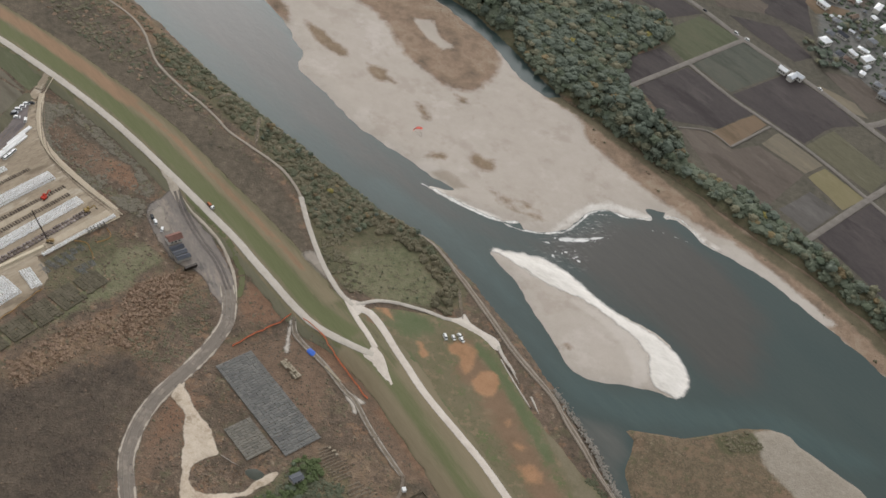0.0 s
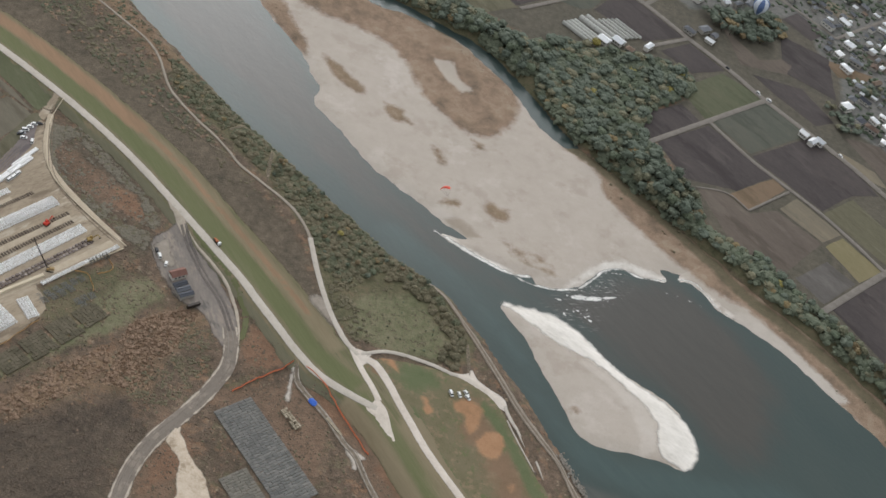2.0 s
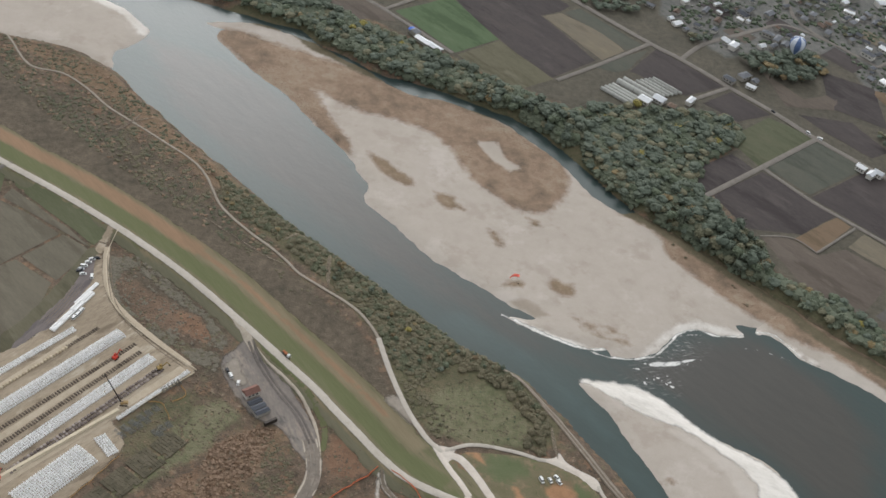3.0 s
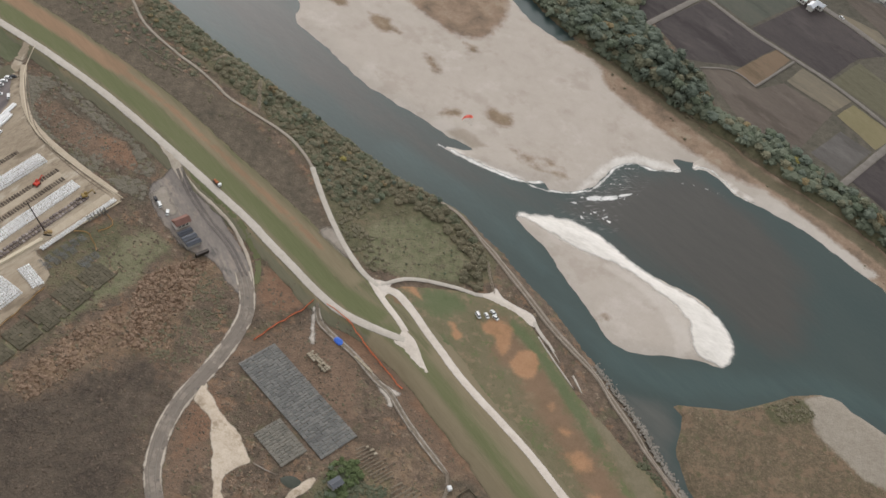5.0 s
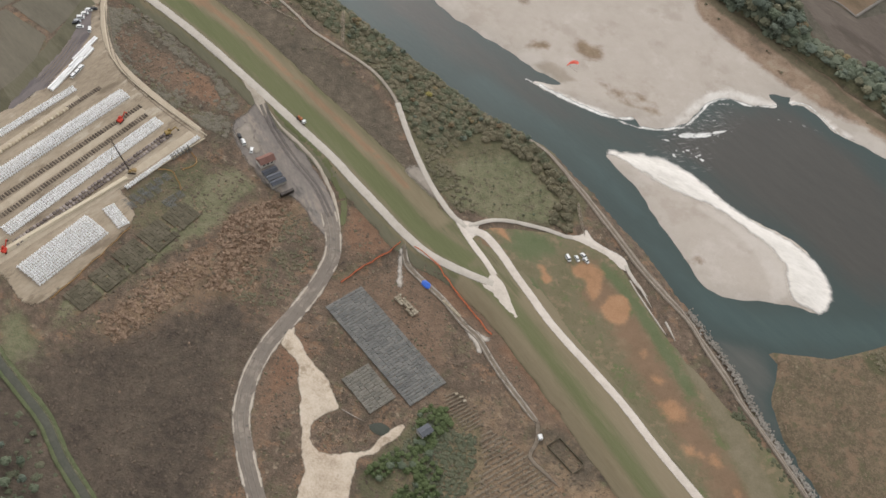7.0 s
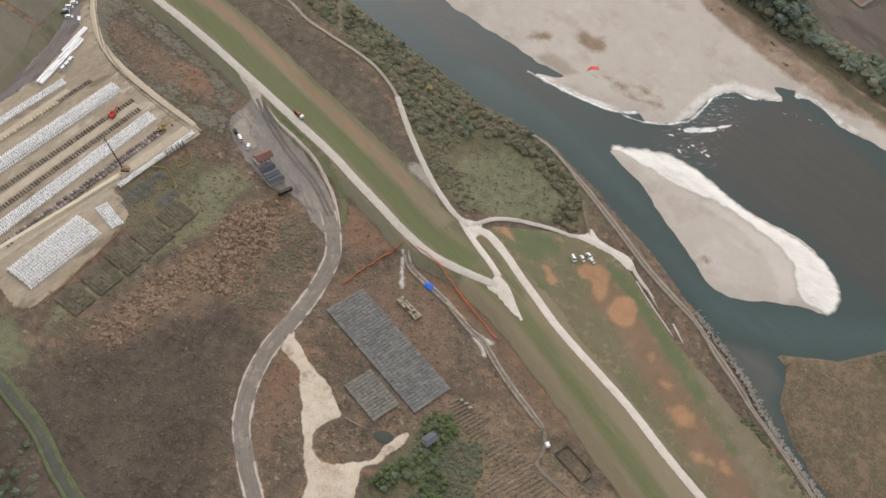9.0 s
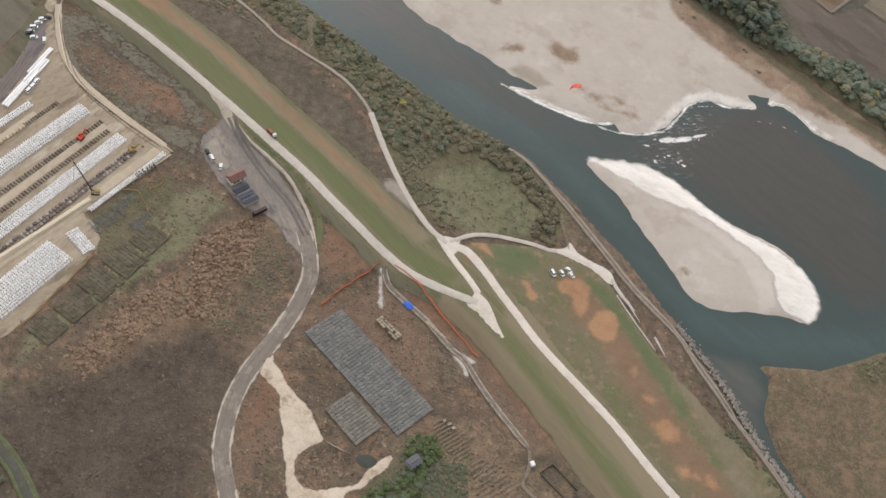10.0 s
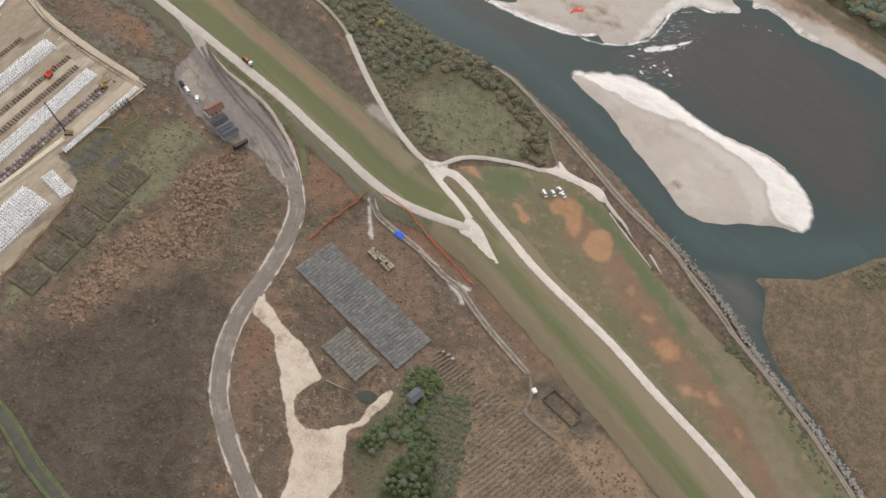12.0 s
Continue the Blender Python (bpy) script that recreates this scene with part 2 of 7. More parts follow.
def ribbon(name, pts, width, mat, lift=0.16, step=3.0, wob=0.0, label="", rim=False, kind="structure", across=(-1, -0.6, 0, 0.6, 1), taper=0.0, ends=0.0):
    line = curve(pts, step)
    t = np.gradient(line, axis=0)
    t /= np.linalg.norm(t, axis=1)[:, None] + 1e-9
    side = np.c_[-t[:, 1], t[:, 0]]
    v = []
    for i, (p, s) in enumerate(zip(line, side)):
        for k in across:
            w = width / 2 * (min(1.0, 0.12 + (len(line) - 1 - i) * step / taper) if taper else 1.0) * (min(1.0, 0.1 + min(i, len(line) - 1 - i) * step / ends) if ends else 1.0) * (1 + (wob * noise.noise((p[0] / 5, p[1] / 5, 3.0 + np.sign(k))) if abs(k) == 1 else 0))
            v.append(p + s * k * w)
    v = np.array(v)
    k = rise()
    z = ground_z(v) + (lift + k) * np.tile([0.55 if abs(c) == 1 else 1.0 for c in across], len(line))
    OFF_LINES.append((line, width / 2))
    m = len(across)
    f = [(i * m + j, (i + 1) * m + j, (i + 1) * m + j + 1, i * m + j + 1) for i in range(len(line) - 1) for j in range(m - 1)]
    me = mesh_of(name, np.c_[v, z], [q[::-1] for q in f], mat, True)
    at = me.attributes.new("rim", "FLOAT", "POINT")
    at.data.foreach_set("value", np.tile([0.0 if abs(k) == 1 else 1.0 for k in across], len(line)).astype(np.float32))
    return tagged(new(name, me), label=label, kind=kind)


# ---- surfaces ----
M_GROUND = shade("scrub_ground", [(73, 65, 55), (89, 78, 66), (101, 87, 74), (112, 96, 82), (124, 106, 90)], sizes=(1.1, 4.5, 30), weights=(0.3, 0.55, 0.4), bump=0.5, spread=(0.36, 0.64), patches=(
    (11.0, 0.45, [(84, 80, 62), (99, 92, 73), (111, 102, 82)]), (8.0, 0.45, [(110, 88, 70), (126, 101, 81), (140, 114, 92)]), (5.0, 0.3, [(70, 61, 53), (82, 72, 62)]), (4.0, 0.2, [(138, 122, 102), (152, 137, 118)])), zones=(
    ("olive", [(74, 74, 56), (92, 90, 68), (104, 98, 76), (112, 100, 80)]), ("red", [(100, 86, 72), (115, 96, 80), (128, 106, 89)]), ("green", [(94, 96, 71), (107, 107, 81), (118, 114, 90), (127, 120, 98)]),
    ("russet", [(104, 88, 70), (122, 102, 82), (136, 114, 92)]), ("tilth", [(74, 71, 62), (84, 80, 70), (92, 87, 76), (101, 94, 82)]), ("village", [(88, 90, 87), (101, 101, 97), (112, 110, 106), (126, 122, 117)]), ("brushland", [(74, 68, 58), (88, 80, 68), (100, 90, 77), (114, 102, 87)]), ("redder", [(108, 86, 70), (124, 98, 79), (138, 109, 88)]), ("straw", [(122, 103, 83), (138, 117, 94), (152, 131, 107)]), ("dark", [(65, 57, 50), (78, 69, 60), (89, 79, 68), (100, 89, 77)])))
REED_TINT, WEED_TINT = [(104, 92, 77), (122, 105, 89), (138, 117, 99), (148, 129, 110), (154, 140, 122)], [(108, 94, 76), (131, 113, 93), (152, 136, 117)]
M_SAND = shade("river_gravel", [(170, 160, 149), (176, 166, 155), (181, 171, 161)], sizes=(0.8, 9, 60), weights=(0.3, 0.4, 0.35), bump=0.06, spread=(0.38, 0.62), patches=((26.0, 0.42, [(164, 153, 141), (172, 161, 150)]), (40.0, 0.35, [(182, 172, 162), (188, 179, 170)])),
               zones=(("weed", WEED_TINT), ("reed", REED_TINT), ("bare", [(166, 156, 145), (178, 168, 156)]), ("silt", [(150, 139, 126), (164, 152, 138)]), ("olive", [(88, 82, 65), (102, 94, 75), (116, 105, 86)]), ("wash", [(178, 169, 159), (186, 177, 167), (192, 184, 175)]), ("white", [(194, 187, 178), (209, 203, 195), (222, 217, 210)])))
M_MARSH = shade("marsh_reeds", [(84, 76, 61), (104, 92, 74), (120, 105, 85)], sizes=(1.0, 4, 25), weights=(0.45, 0.5, 0.3), bump=0.4, spread=(0.37, 0.63), patches=((9.0, 0.5, [(114, 95, 77), (128, 108, 88)]), (6.0, 0.4, [(88, 84, 63), (100, 94, 72)]), (3.0, 0.12, [(134, 120, 99), (146, 132, 112)])),
                zones=(("bare", [(138, 129, 116), (155, 146, 133)]), ("olive", [(82, 82, 60), (98, 94, 70)])))
M_GRASS = shade("levee_grass", [(104, 99, 76), (113, 106, 83), (121, 112, 91)], sizes=(1.0, 8, 70), weights=(0.25, 0.4, 0.5), bump=0.1, stretch=(-42, 0.12), patches=((7.0, 0.45, [(95, 95, 68), (103, 101, 75)]), (5.0, 0.4, [(120, 107, 84), (133, 119, 97)]), (2.5, 0.3, [(92, 88, 68), (100, 95, 74)])), zones=(
    ("green", [(89, 94, 63), (97, 100, 69), (106, 105, 78)]), ("tan", [(115, 104, 82), (125, 114, 92), (131, 119, 98)]), ("russet", [(120, 101, 80), (136, 111, 88), (147, 120, 97)]), ("scrub", [(98, 96, 78), (107, 104, 85), (116, 111, 92)])), ragged=True, fray=0.6, fade=(0.05, 0.7))
M_MEADOW = shade("meadow_grass", [(100, 97, 72), (110, 103, 80), (118, 108, 87)], sizes=(1.0, 7, 38), weights=(0.35, 0.45, 0.45), bump=0.1, patches=((9.0, 0.45, [(94, 101, 68), (102, 106, 75)]), (6.0, 0.45, [(122, 108, 86), (135, 118, 96)]), (3.0, 0.2, [(90, 88, 66), (99, 95, 72)])), zones=(
    ("brown", [(110, 93, 73), (122, 101, 81), (130, 107, 87)]), ("strip", [(106, 100, 79), (119, 110, 90), (132, 121, 103)]), ("lush", [(86, 96, 66), (95, 102, 73), (104, 107, 80)]), ("dry", [(142, 110, 82), (159, 123, 93), (169, 134, 104)])))
M_PATH = shade("gravel_track", [(176, 165, 153), (198, 188, 177), (212, 204, 194)], sizes=(0.7, 4, 25), bump=0.03, ragged=True, fray=0.5, fade=(0.35, 0.8))
M_GREYPATH = shade("grey_gravel_track", [(160, 152, 141), (180, 172, 161), (195, 188, 178)], sizes=(0.7, 4, 25), bump=0.03, ragged=True, fray=0.5, fade=(0.4, 0.9))
M_DULLPATH = shade("dull_gravel_track", [(132, 123, 111), (149, 140, 127), (165, 156, 143)], sizes=(0.7, 4, 25), bump=0.03, ragged=True, fray=0.4, fade=(0.5, 1.1))
M_WORN = shade("worn_grey_ground", [(128, 119, 108), (146, 137, 126), (162, 153, 142)], sizes=(0.8, 5, 20), ragged=True, fray=0.3, fade=(0.5, 1.2))
M_TRACK = shade("worn_track", [(114, 103, 88), (134, 122, 106), (156, 144, 129)], sizes=(0.7, 5), weights=(0.5, 0.5), bump=0.04, ragged=True, fray=0.25, fade=(0.95, 1.75))
M_SHOULDER = shade("gravel_shoulder", [(150, 140, 126), (176, 165, 150), (192, 182, 168)], sizes=(0.8, 5, 20), ragged=True)
M_DIRT = shade("pale_dirt", [(158, 142, 123), (182, 166, 147), (195, 181, 163), (204, 191, 175)], sizes=(0.8, 6, 20), bump=0.06, spread=(0.37, 0.63), ragged=True, fray=0.45, fade=(0.4, 0.9), patches=((7.0, 0.3, [(150, 134, 114), (164, 148, 128)]),))
M_YARD = shade("yard_dirt", [(132, 119, 102), (154, 140, 121), (170, 157, 138)], sizes=(0.8, 6, 30), bump=0.05, spread=(0.37, 0.63), stretch=(64, 0.3), patches=((8.0, 0.4, [(116, 103, 88), (134, 120, 102)]), (6.0, 0.3, [(168, 156, 138), (182, 171, 154)])), ragged=True, fray=0.5, fade=(0.35, 0.8))
M_ASPHALT = shade("asphalt", [(108, 100, 92), (121, 112, 103), (133, 124, 114)], sizes=(0.5, 5, 30), bump=0.02, patches=((6.0, 0.5, [(130, 120, 109), (148, 138, 126)]), (3.0, 0.2, [(96, 91, 86), (104, 98, 92)])))
M_TYRELANE = shade("tyre_lane", [(128, 119, 109), (140, 131, 121), (152, 143, 132)], sizes=(0.6, 6), weights=(0.5, 0.5), stretch=(-80, 0.2), ragged=True, fray=0.12, fade=(0.7, 1.6))
M_LOT = shade("dusty_lot", [(106, 100, 95), (119, 112, 106), (130, 122, 115), (145, 136, 128)], sizes=(0.9, 4, 14), spread=(0.34, 0.66), bump=0.05, stretch=(-47, 0.4), patches=((7.0, 0.4, [(134, 124, 114), (152, 141, 130)]), (5.0, 0.3, [(92, 88, 85), (102, 97, 93)])), ragged=True, fray=0.3, fade=(0.4, 0.9))
M_STRIP = shade("purple_grey_dust", [(104, 97, 95), (116, 108, 106), (128, 119, 115)], sizes=(0.7, 4, 14), bump=0.04, stretch=(77, 0.2), patches=((5.0, 0.4, [(96, 90, 90), (106, 99, 98)]), (4.0, 0.3, [(130, 120, 112), (142, 132, 122)])), ragged=True, fray=0.4, fade=(0.3, 0.9))
M_RUT_YARD = shade("yard_ruts", [(118, 106, 92), (132, 119, 104), (146, 132, 116)], sizes=(0.5, 3), weights=(0.5, 0.5), ragged=True, fade=(0.7, 1.5))
M_LANE = shade("farm_lane", [(104, 99, 93), (120, 114, 107), (134, 127, 119)], sizes=(0.8, 6), weights=(0.5, 0.5))
FIELD = {
    "dark": [(61, 56, 55), (70, 64, 63), (79, 72, 69)], "brown": [(84, 76, 69), (94, 85, 77), (103, 93, 83)],
    "tan": [(98, 91, 78), (112, 104, 90), (118, 108, 90)], "tangreen": [(84, 82, 66), (96, 92, 74), (104, 98, 82)],
    "green": [(76, 81, 61), (86, 88, 68), (94, 91, 73)], "greygreen": [(74, 77, 69), (83, 84, 75), (90, 88, 78)],
    "bright": [(72, 88, 62), (82, 98, 70), (88, 100, 74)], "orange": [(98, 88, 70), (116, 97, 79), (106, 95, 76)],
    "yellow": [(108, 101, 74), (118, 110, 82), (126, 116, 90)], "grey": [(84, 80, 76), (94, 90, 86), (104, 98, 94)],
    "paddy": [(95, 90, 78), (104, 98, 85), (111, 104, 90)], "meadow": [(84, 88, 66), (93, 96, 72), (100, 100, 78)]}
M_FIELD = {k: shade("field_" + k, [(r + 2, g + 2, b + 2) for r, g, b in c], sizes=(1.0, 8, 45), weights=(0.3, 0.3, 0.4), bump=0.15, stretch=(-32, 0.25), spread=(0.37, 0.63), patches=((17.0, 0.45, [tuple(v - 7 for v in c[0]), tuple(v - 4 for v in c[1])]), (9.0, 0.3, [tuple(v + 5 for v in c[1]), tuple(v + 8 for v in c[-1])]))) for k, c in FIELD.items()}

M_FOAM = shade("white_water", [(190, 183, 174), (211, 205, 196), (226, 220, 212), (236, 232, 226)], sizes=(0.9, 5, 16), rough=0.5, bump=0.15, ragged=True, stretch=(-14, 0.3), fray=0.5, fade=(0.55, 1.15))

M_WATER = bpy.data.materials.new("river_water")
M_WATER.use_nodes = True
wn_, wl_ = M_WATER.node_tree.nodes, M_WATER.node_tree.links
wb = wn_["Principled BSDF"]
wb.inputs["Roughness"].default_value, wb.inputs["IOR"].default_value = 0.3, 1.33
wpos = wn_.new("ShaderNodeNewGeometry").outputs["Position"]


def flow(angle, long, size, detail=5.0):
    """Noise drawn out along the current."""
    mp = wn_.new("ShaderNodeMapping")
    mp.vector_type = "TEXTURE"
    mp.inputs["Rotation"].default_value, mp.inputs["Scale"].default_value = (0, 0, radians(angle)), (long, 1, 1)
    wl_.new(wpos, mp.inputs["Vector"])
    t = wn_.new("ShaderNodeTexNoise")
    t.inputs["Scale"].default_value, t.inputs["Detail"].default_value = 1.0 / size, detail
    wl_.new(mp.outputs[0], t.inputs["Vector"])
    return t.outputs["Fac"]


def two_tones(fac, lo, hi, c0, c1):
    r = wn_.new("ShaderNodeValToRGB")
    r.color_ramp.elements[0].position, r.color_ramp.elements[1].position = lo, hi
    r.color_ramp.elements[0].color, r.color_ramp.elements[1].color = rgb(*c0), rgb(*c1)
    wl_.new(fac, r.inputs["Fac"])
    return r.outputs[0]


streaks = flow(-33, 5.0, 5.0)
water_colour = two_tones(flow(-40, 2.5, 40.0, 6.0), 0.35, 0.65, (56, 69, 67), (62, 73, 70))
for attr, c0, c1 in (("silty", (69, 67, 63), (74, 72, 67)), ("teal", (62, 77, 76), (68, 83, 80)), ("shoal", (76, 79, 75), (86, 87, 82))):
    at_ = wn_.new("ShaderNodeAttribute")
    at_.attribute_name = attr
    edge = wn_.new("ShaderNodeMath")
    edge.operation = "MULTIPLY_ADD"
    edge.inputs[1].default_value, edge.inputs[2].default_value = 0.9, -0.45
    wl_.new(flow(-33, 3.0, 14.0), edge.inputs[0])
    add_ = wn_.new("ShaderNodeMath")
    wl_.new(edge.outputs[0], add_.inputs[0])
    wl_.new(at_.outputs["Fac"], add_.inputs[1])
    take = wn_.new("ShaderNodeMapRange")
    take.interpolation_type = "SMOOTHSTEP"
    take.inputs["From Min"].default_value, take.inputs["From Max"].default_value = 0.1, 0.9
    wl_.new(add_.outputs[0], take.inputs["Value"])
    mx_ = wn_.new("ShaderNodeMix")
    mx_.data_type = "RGBA"
    wl_.new(take.outputs[0], mx_.inputs[0])
    wl_.new(water_colour, mx_.inputs[6])
    wl_.new(two_tones(streaks, 0.3, 0.7, c0, c1), mx_.inputs[7])
    water_colour = mx_.outputs[2]
rp = wn_.new("ShaderNodeAttribute")
rp.attribute_name = "rapid"
lick = wn_.new("ShaderNodeMapRange")   # aerated licks on the broken water
lick.inputs["From Min"].default_value, lick.inputs["From Max"].default_value = 0.58, 0.85
wl_.new(flow(28, 5.0, 1.3, 6.0), lick.inputs["Value"])
part_ = wn_.new("ShaderNodeMath")
part_.operation = "MULTIPLY"
wl_.new(lick.outputs[0], part_.inputs[0])
wl_.new(rp.outputs["Fac"], part_.inputs[1])
mx_ = wn_.new("ShaderNodeMix")
mx_.data_type = "RGBA"
wl_.new(part_.outputs[0], mx_.inputs[0])
wl_.new(water_colour, mx_.inputs[6])
mx_.inputs[7].default_value = rgb(196, 193, 188)
wl_.new(mx_.outputs[2], wb.inputs["Base Color"])
wv = flow(-33, 2.0, 2.0)
rough_ = wn_.new("ShaderNodeMath")
rough_.operation = "MULTIPLY_ADD"
rough_.inputs[1].default_value, rough_.inputs[2].default_value = 0.9, 0.14
wl_.new(rp.outputs["Fac"], rough_.inputs[0])
wbp = wn_.new("ShaderNodeBump")
wbp.inputs["Strength"].default_value = 0.6
wl_.new(rough_.outputs[0], wbp.inputs["Distance"])
wl_.new(wv, wbp.inputs["Height"])
wl_.new(wbp.outputs[0], wb.inputs["Normal"])

# ---- ground: one sheet to the horizon, sunk along the river ----
reach = np.array([150, 400, 900, 1800, 3500, 6000.0])
xs = np.concatenate([-520 - reach[::-1], np.arange(-520, 480, 3.5), 480 + reach])
ys = np.concatenate([230 - reach[::-1], np.arange(230, 1180, 3.5), 1180 + reach])
gx, gy = np.meshgrid(xs, ys)
flat = np.c_[gx.ravel(), gy.ravel()]
gz = ground_z(flat) + np.array([0.04 * noise.noise((x / 14, y / 14, 0)) - 0.05 for x, y in flat])
nx = len(xs)
quads = [(r * nx + c, r * nx + c + 1, (r + 1) * nx + c + 1, (r + 1) * nx + c) for r in range(len(ys) - 1) for c in range(nx - 1)]
GROUND_ZONES = {}
GROUND_ZONES["red"] = [([(-96, 466), (-82, 468), (-68, 455), (-88, 434), (-96, 446)], 8), ([(35, 346), (50, 347), (70, 327), (90, 300), (60, 310), (48, 324)], 6), ([(-240, 545), (-230, 547), (-217, 537), (-202, 531), (-184, 525), (-178, 510), (-195, 508), (-210, 510), (-228, 516), (-239, 530)], 14), ([(-104, 412), (-60, 395), (-28, 365), (-40, 440), (-62, 440)], 14), ([(-118, 398), (-100, 385), (-92, 350), (-104, 320), (-110, 350)], 10), ([(-62, 440), (-20, 412), (20, 372), (40, 372), (-12, 420), (-50, 444)], 8)]
GROUND_ZONES["green"] = [([(-52, 517), (-22, 533), (8, 508), (2, 493), (-25, 486), (-48, 490)], 12), ([(-172, 452), (-154, 462), (-153, 436), (-174, 408), (-195, 371), (-208, 350), (-206, 370), (-186, 402)], 10), ([(-230, 360), (-200, 335), (-170, 300), (-215, 310)], 14)]
GROUND_ZONES["green"] += [([(-170, 462), (-158, 470), (-146, 462), (-152, 448), (-162, 436), (-172, 420), (-180, 424), (-166, 444)], 9)]
GROUND_ZONES["dark"] = [([(-215, 330), (-190, 350), (-160, 372), (-135, 392), (-116, 380), (-122, 350), (-118, 310), (-110, 280), (-160, 262), (-190, 300)], 34)]
GROUND_ZONES["tilth"] = [([(-900, 1130), (-600, 990), (-300, 866), (-227, 900), (-14, 832), (110, 874), (116, 846), (88, 790), (137, 705), (297, 612), (480, 430), (1500, 300), (1500, 1800), (-900, 1800)], 10)]
# the "village" tints are lightened, with some distance haze in the colour
GROUND_ZONES["village"] = [([(40, 1010), (100, 965), (130, 990), (200, 1020), (215, 980), (236, 950), (236, 890), (266, 872), (330, 840), (440, 900), (420, 1200), (40, 1200)], 12)]
GROUND_ZONES["brushland"] = [([(-520, 750), (-440, 735), (-390, 705), (-340, 692), (-270, 655), (-222, 622), (-260, 600), (-340, 630), (-520, 690)], 14), ([(-340, 690), (-300, 672), (-250, 646), (-222, 622), (-180, 596), (-120, 560), (-92, 536), (-72, 505), (-55, 478), (-90, 500), (-140, 538), (-200, 572), (-270, 605), (-340, 640)], 12), ([(-262, 556), (-225, 552), (-178, 522), (-166, 508), (-180, 490), (-170, 480), (-162, 500), (-185, 510), (-215, 532), (-240, 540)], 9)]
GROUND_ZONES["russet"] = [([(-420, 745), (-333, 732), (-256, 676), (-200, 640), (-225, 640), (-300, 690), (-400, 735)], 18), ([(34, 348), (52, 352), (62, 350), (72, 334), (92, 300), (70, 296), (52, 322), (42, 334)], 7), ([(-152, 436), (-145, 450), (-126, 462), (-117, 458), (-122, 440), (-132, 427), (-148, 419)], 16), ([(-166, 405), (-150, 412), (-150, 390), (-163, 378), (-168, 354), (-180, 346), (-188, 360), (-179, 380)], 24), ([(-150, 425), (-130, 425), (-125, 395), (-150, 390)], 16)]
GROUND_ZONES["olive"] = [([(-232, 660), (-172, 634), (-76, 582), (-5, 550), (22, 520), (20, 498), (-8, 488), (-50, 486), (-68, 505), (-80, 525), (-92, 548), (-130, 578), (-215, 628)], 12), ([(-300, 850), (-227, 899), (-111, 857), (-14, 828), (66, 869), (112, 874), (116, 846), (88, 803), (88, 775), (137, 702), (207, 668), (297, 610), (296, 580), (175, 660), (75, 715), (-29, 785), (-107, 817), (-233, 845)], 10), ([(-57, 322), (-42, 354), (-35, 370), (-8, 364), (-2, 342), (-8, 290), (-45, 290)], 8)]
GROUND_ZONES["olive"] += [([(-206, 432), (-190, 458), (-178, 470), (-168, 462), (-160, 452), (-172, 436), (-190, 415)], 10), ([(-420, 700), (-340, 690), (-260, 640), (-200, 600), (-240, 610), (-330, 650)], 25)]
GROUND_ZONES["brushland"] += [([(16, 373), (28, 375), (44, 366), (49, 358), (47, 348), (37, 345), (29, 350), (19, 356), (15, 364)], 10)]
GROUND_ZONES["redder"] = [([(-96, 466), (-87, 472), (-76, 461), (-70, 452), (-79, 442), (-91, 441), (-96, 450)], 7), ([(-58, 446), (-44, 440), (-24, 422), (-30, 420), (-50, 436)], 6), ([(-8, 409), (6, 398), (24, 380), (30, 378), (12, 402), (-4, 414)], 6), ([(-100, 386), (-92, 374), (-95, 362), (-106, 346), (-108, 372)], 12), ([(-205, 526), (-190, 524), (-178, 512), (-184, 506), (-200, 513)], 14)]
GROUND_ZONES["straw"] = [([(35, 344), (45, 346), (53, 352), (59, 345), (66, 338), (76, 326), (96, 296), (76, 290), (48, 322), (43, 330)], 5)]
GROUND_ZONES["dark"] += [([(48, 356), (60, 348), (80, 326), (110, 290), (118, 296), (86, 330), (66, 350), (54, 362)], 5), ([(-238, 342), (-208, 318), (-193, 305), (-167, 278), (-150, 250), (-260, 240), (-320, 340)], 12)]
GROUND_ZONES["green"] += [([(36, 346), (42, 350), (48, 352), (51, 358), (54, 356), (52, 350), (44, 345), (37, 344)], 4)]
GROUND_ZONES["straw"] += [([(-8, 360), (-4, 364), (16, 357), (31, 343), (48, 328), (66, 300), (40, 270), (-4, 285), (-8, 327), (-3, 344)], 130)]
ground_mesh = mesh_of("ground", np.c_[flat, gz], quads, M_GROUND, True)
shares(ground_mesh, flat, GROUND_ZONES)
tagged(new("ground", ground_mesh), "rough brown and olive scrubland on the river plain", kind="structure")
SILTY = [(20, 575), (56, 580), (80, 600), (110, 628), (134, 634), (175, 612), (200, 580), (206, 548), (196, 520), (180, 514), (165, 520), (140, 540), (100, 555), (70, 568)]
SILTY_WEST = [(-330, 790), (-240, 775), (-150, 705), (-125, 665), (-60, 615), (-10, 590), (10, 575), (-20, 575), (-80, 605), (-170, 650), (-280, 720)]
TEAL = [(-60, 580), (-22, 566), (9, 552), (41, 527), (72, 488), (95, 462), (130, 462), (165, 470), (200, 488), (260, 478), (280, 492), (215, 505), (160, 486), (110, 478), (85, 488), (60, 515), (30, 548), (0, 566), (-50, 592)]
SHOAL = [(96, 452), (124, 456), (130, 440), (126, 425), (134, 408), (128, 412), (112, 432)]
RAPID = [(56, 585), (66, 586), (78, 586), (90, 598), (100, 612), (98, 620), (90, 622), (80, 614), (70, 600), (60, 592)]
STONES = [(58, 570), (66, 580), (77, 582), (86, 578), (84, 569), (68, 567)]
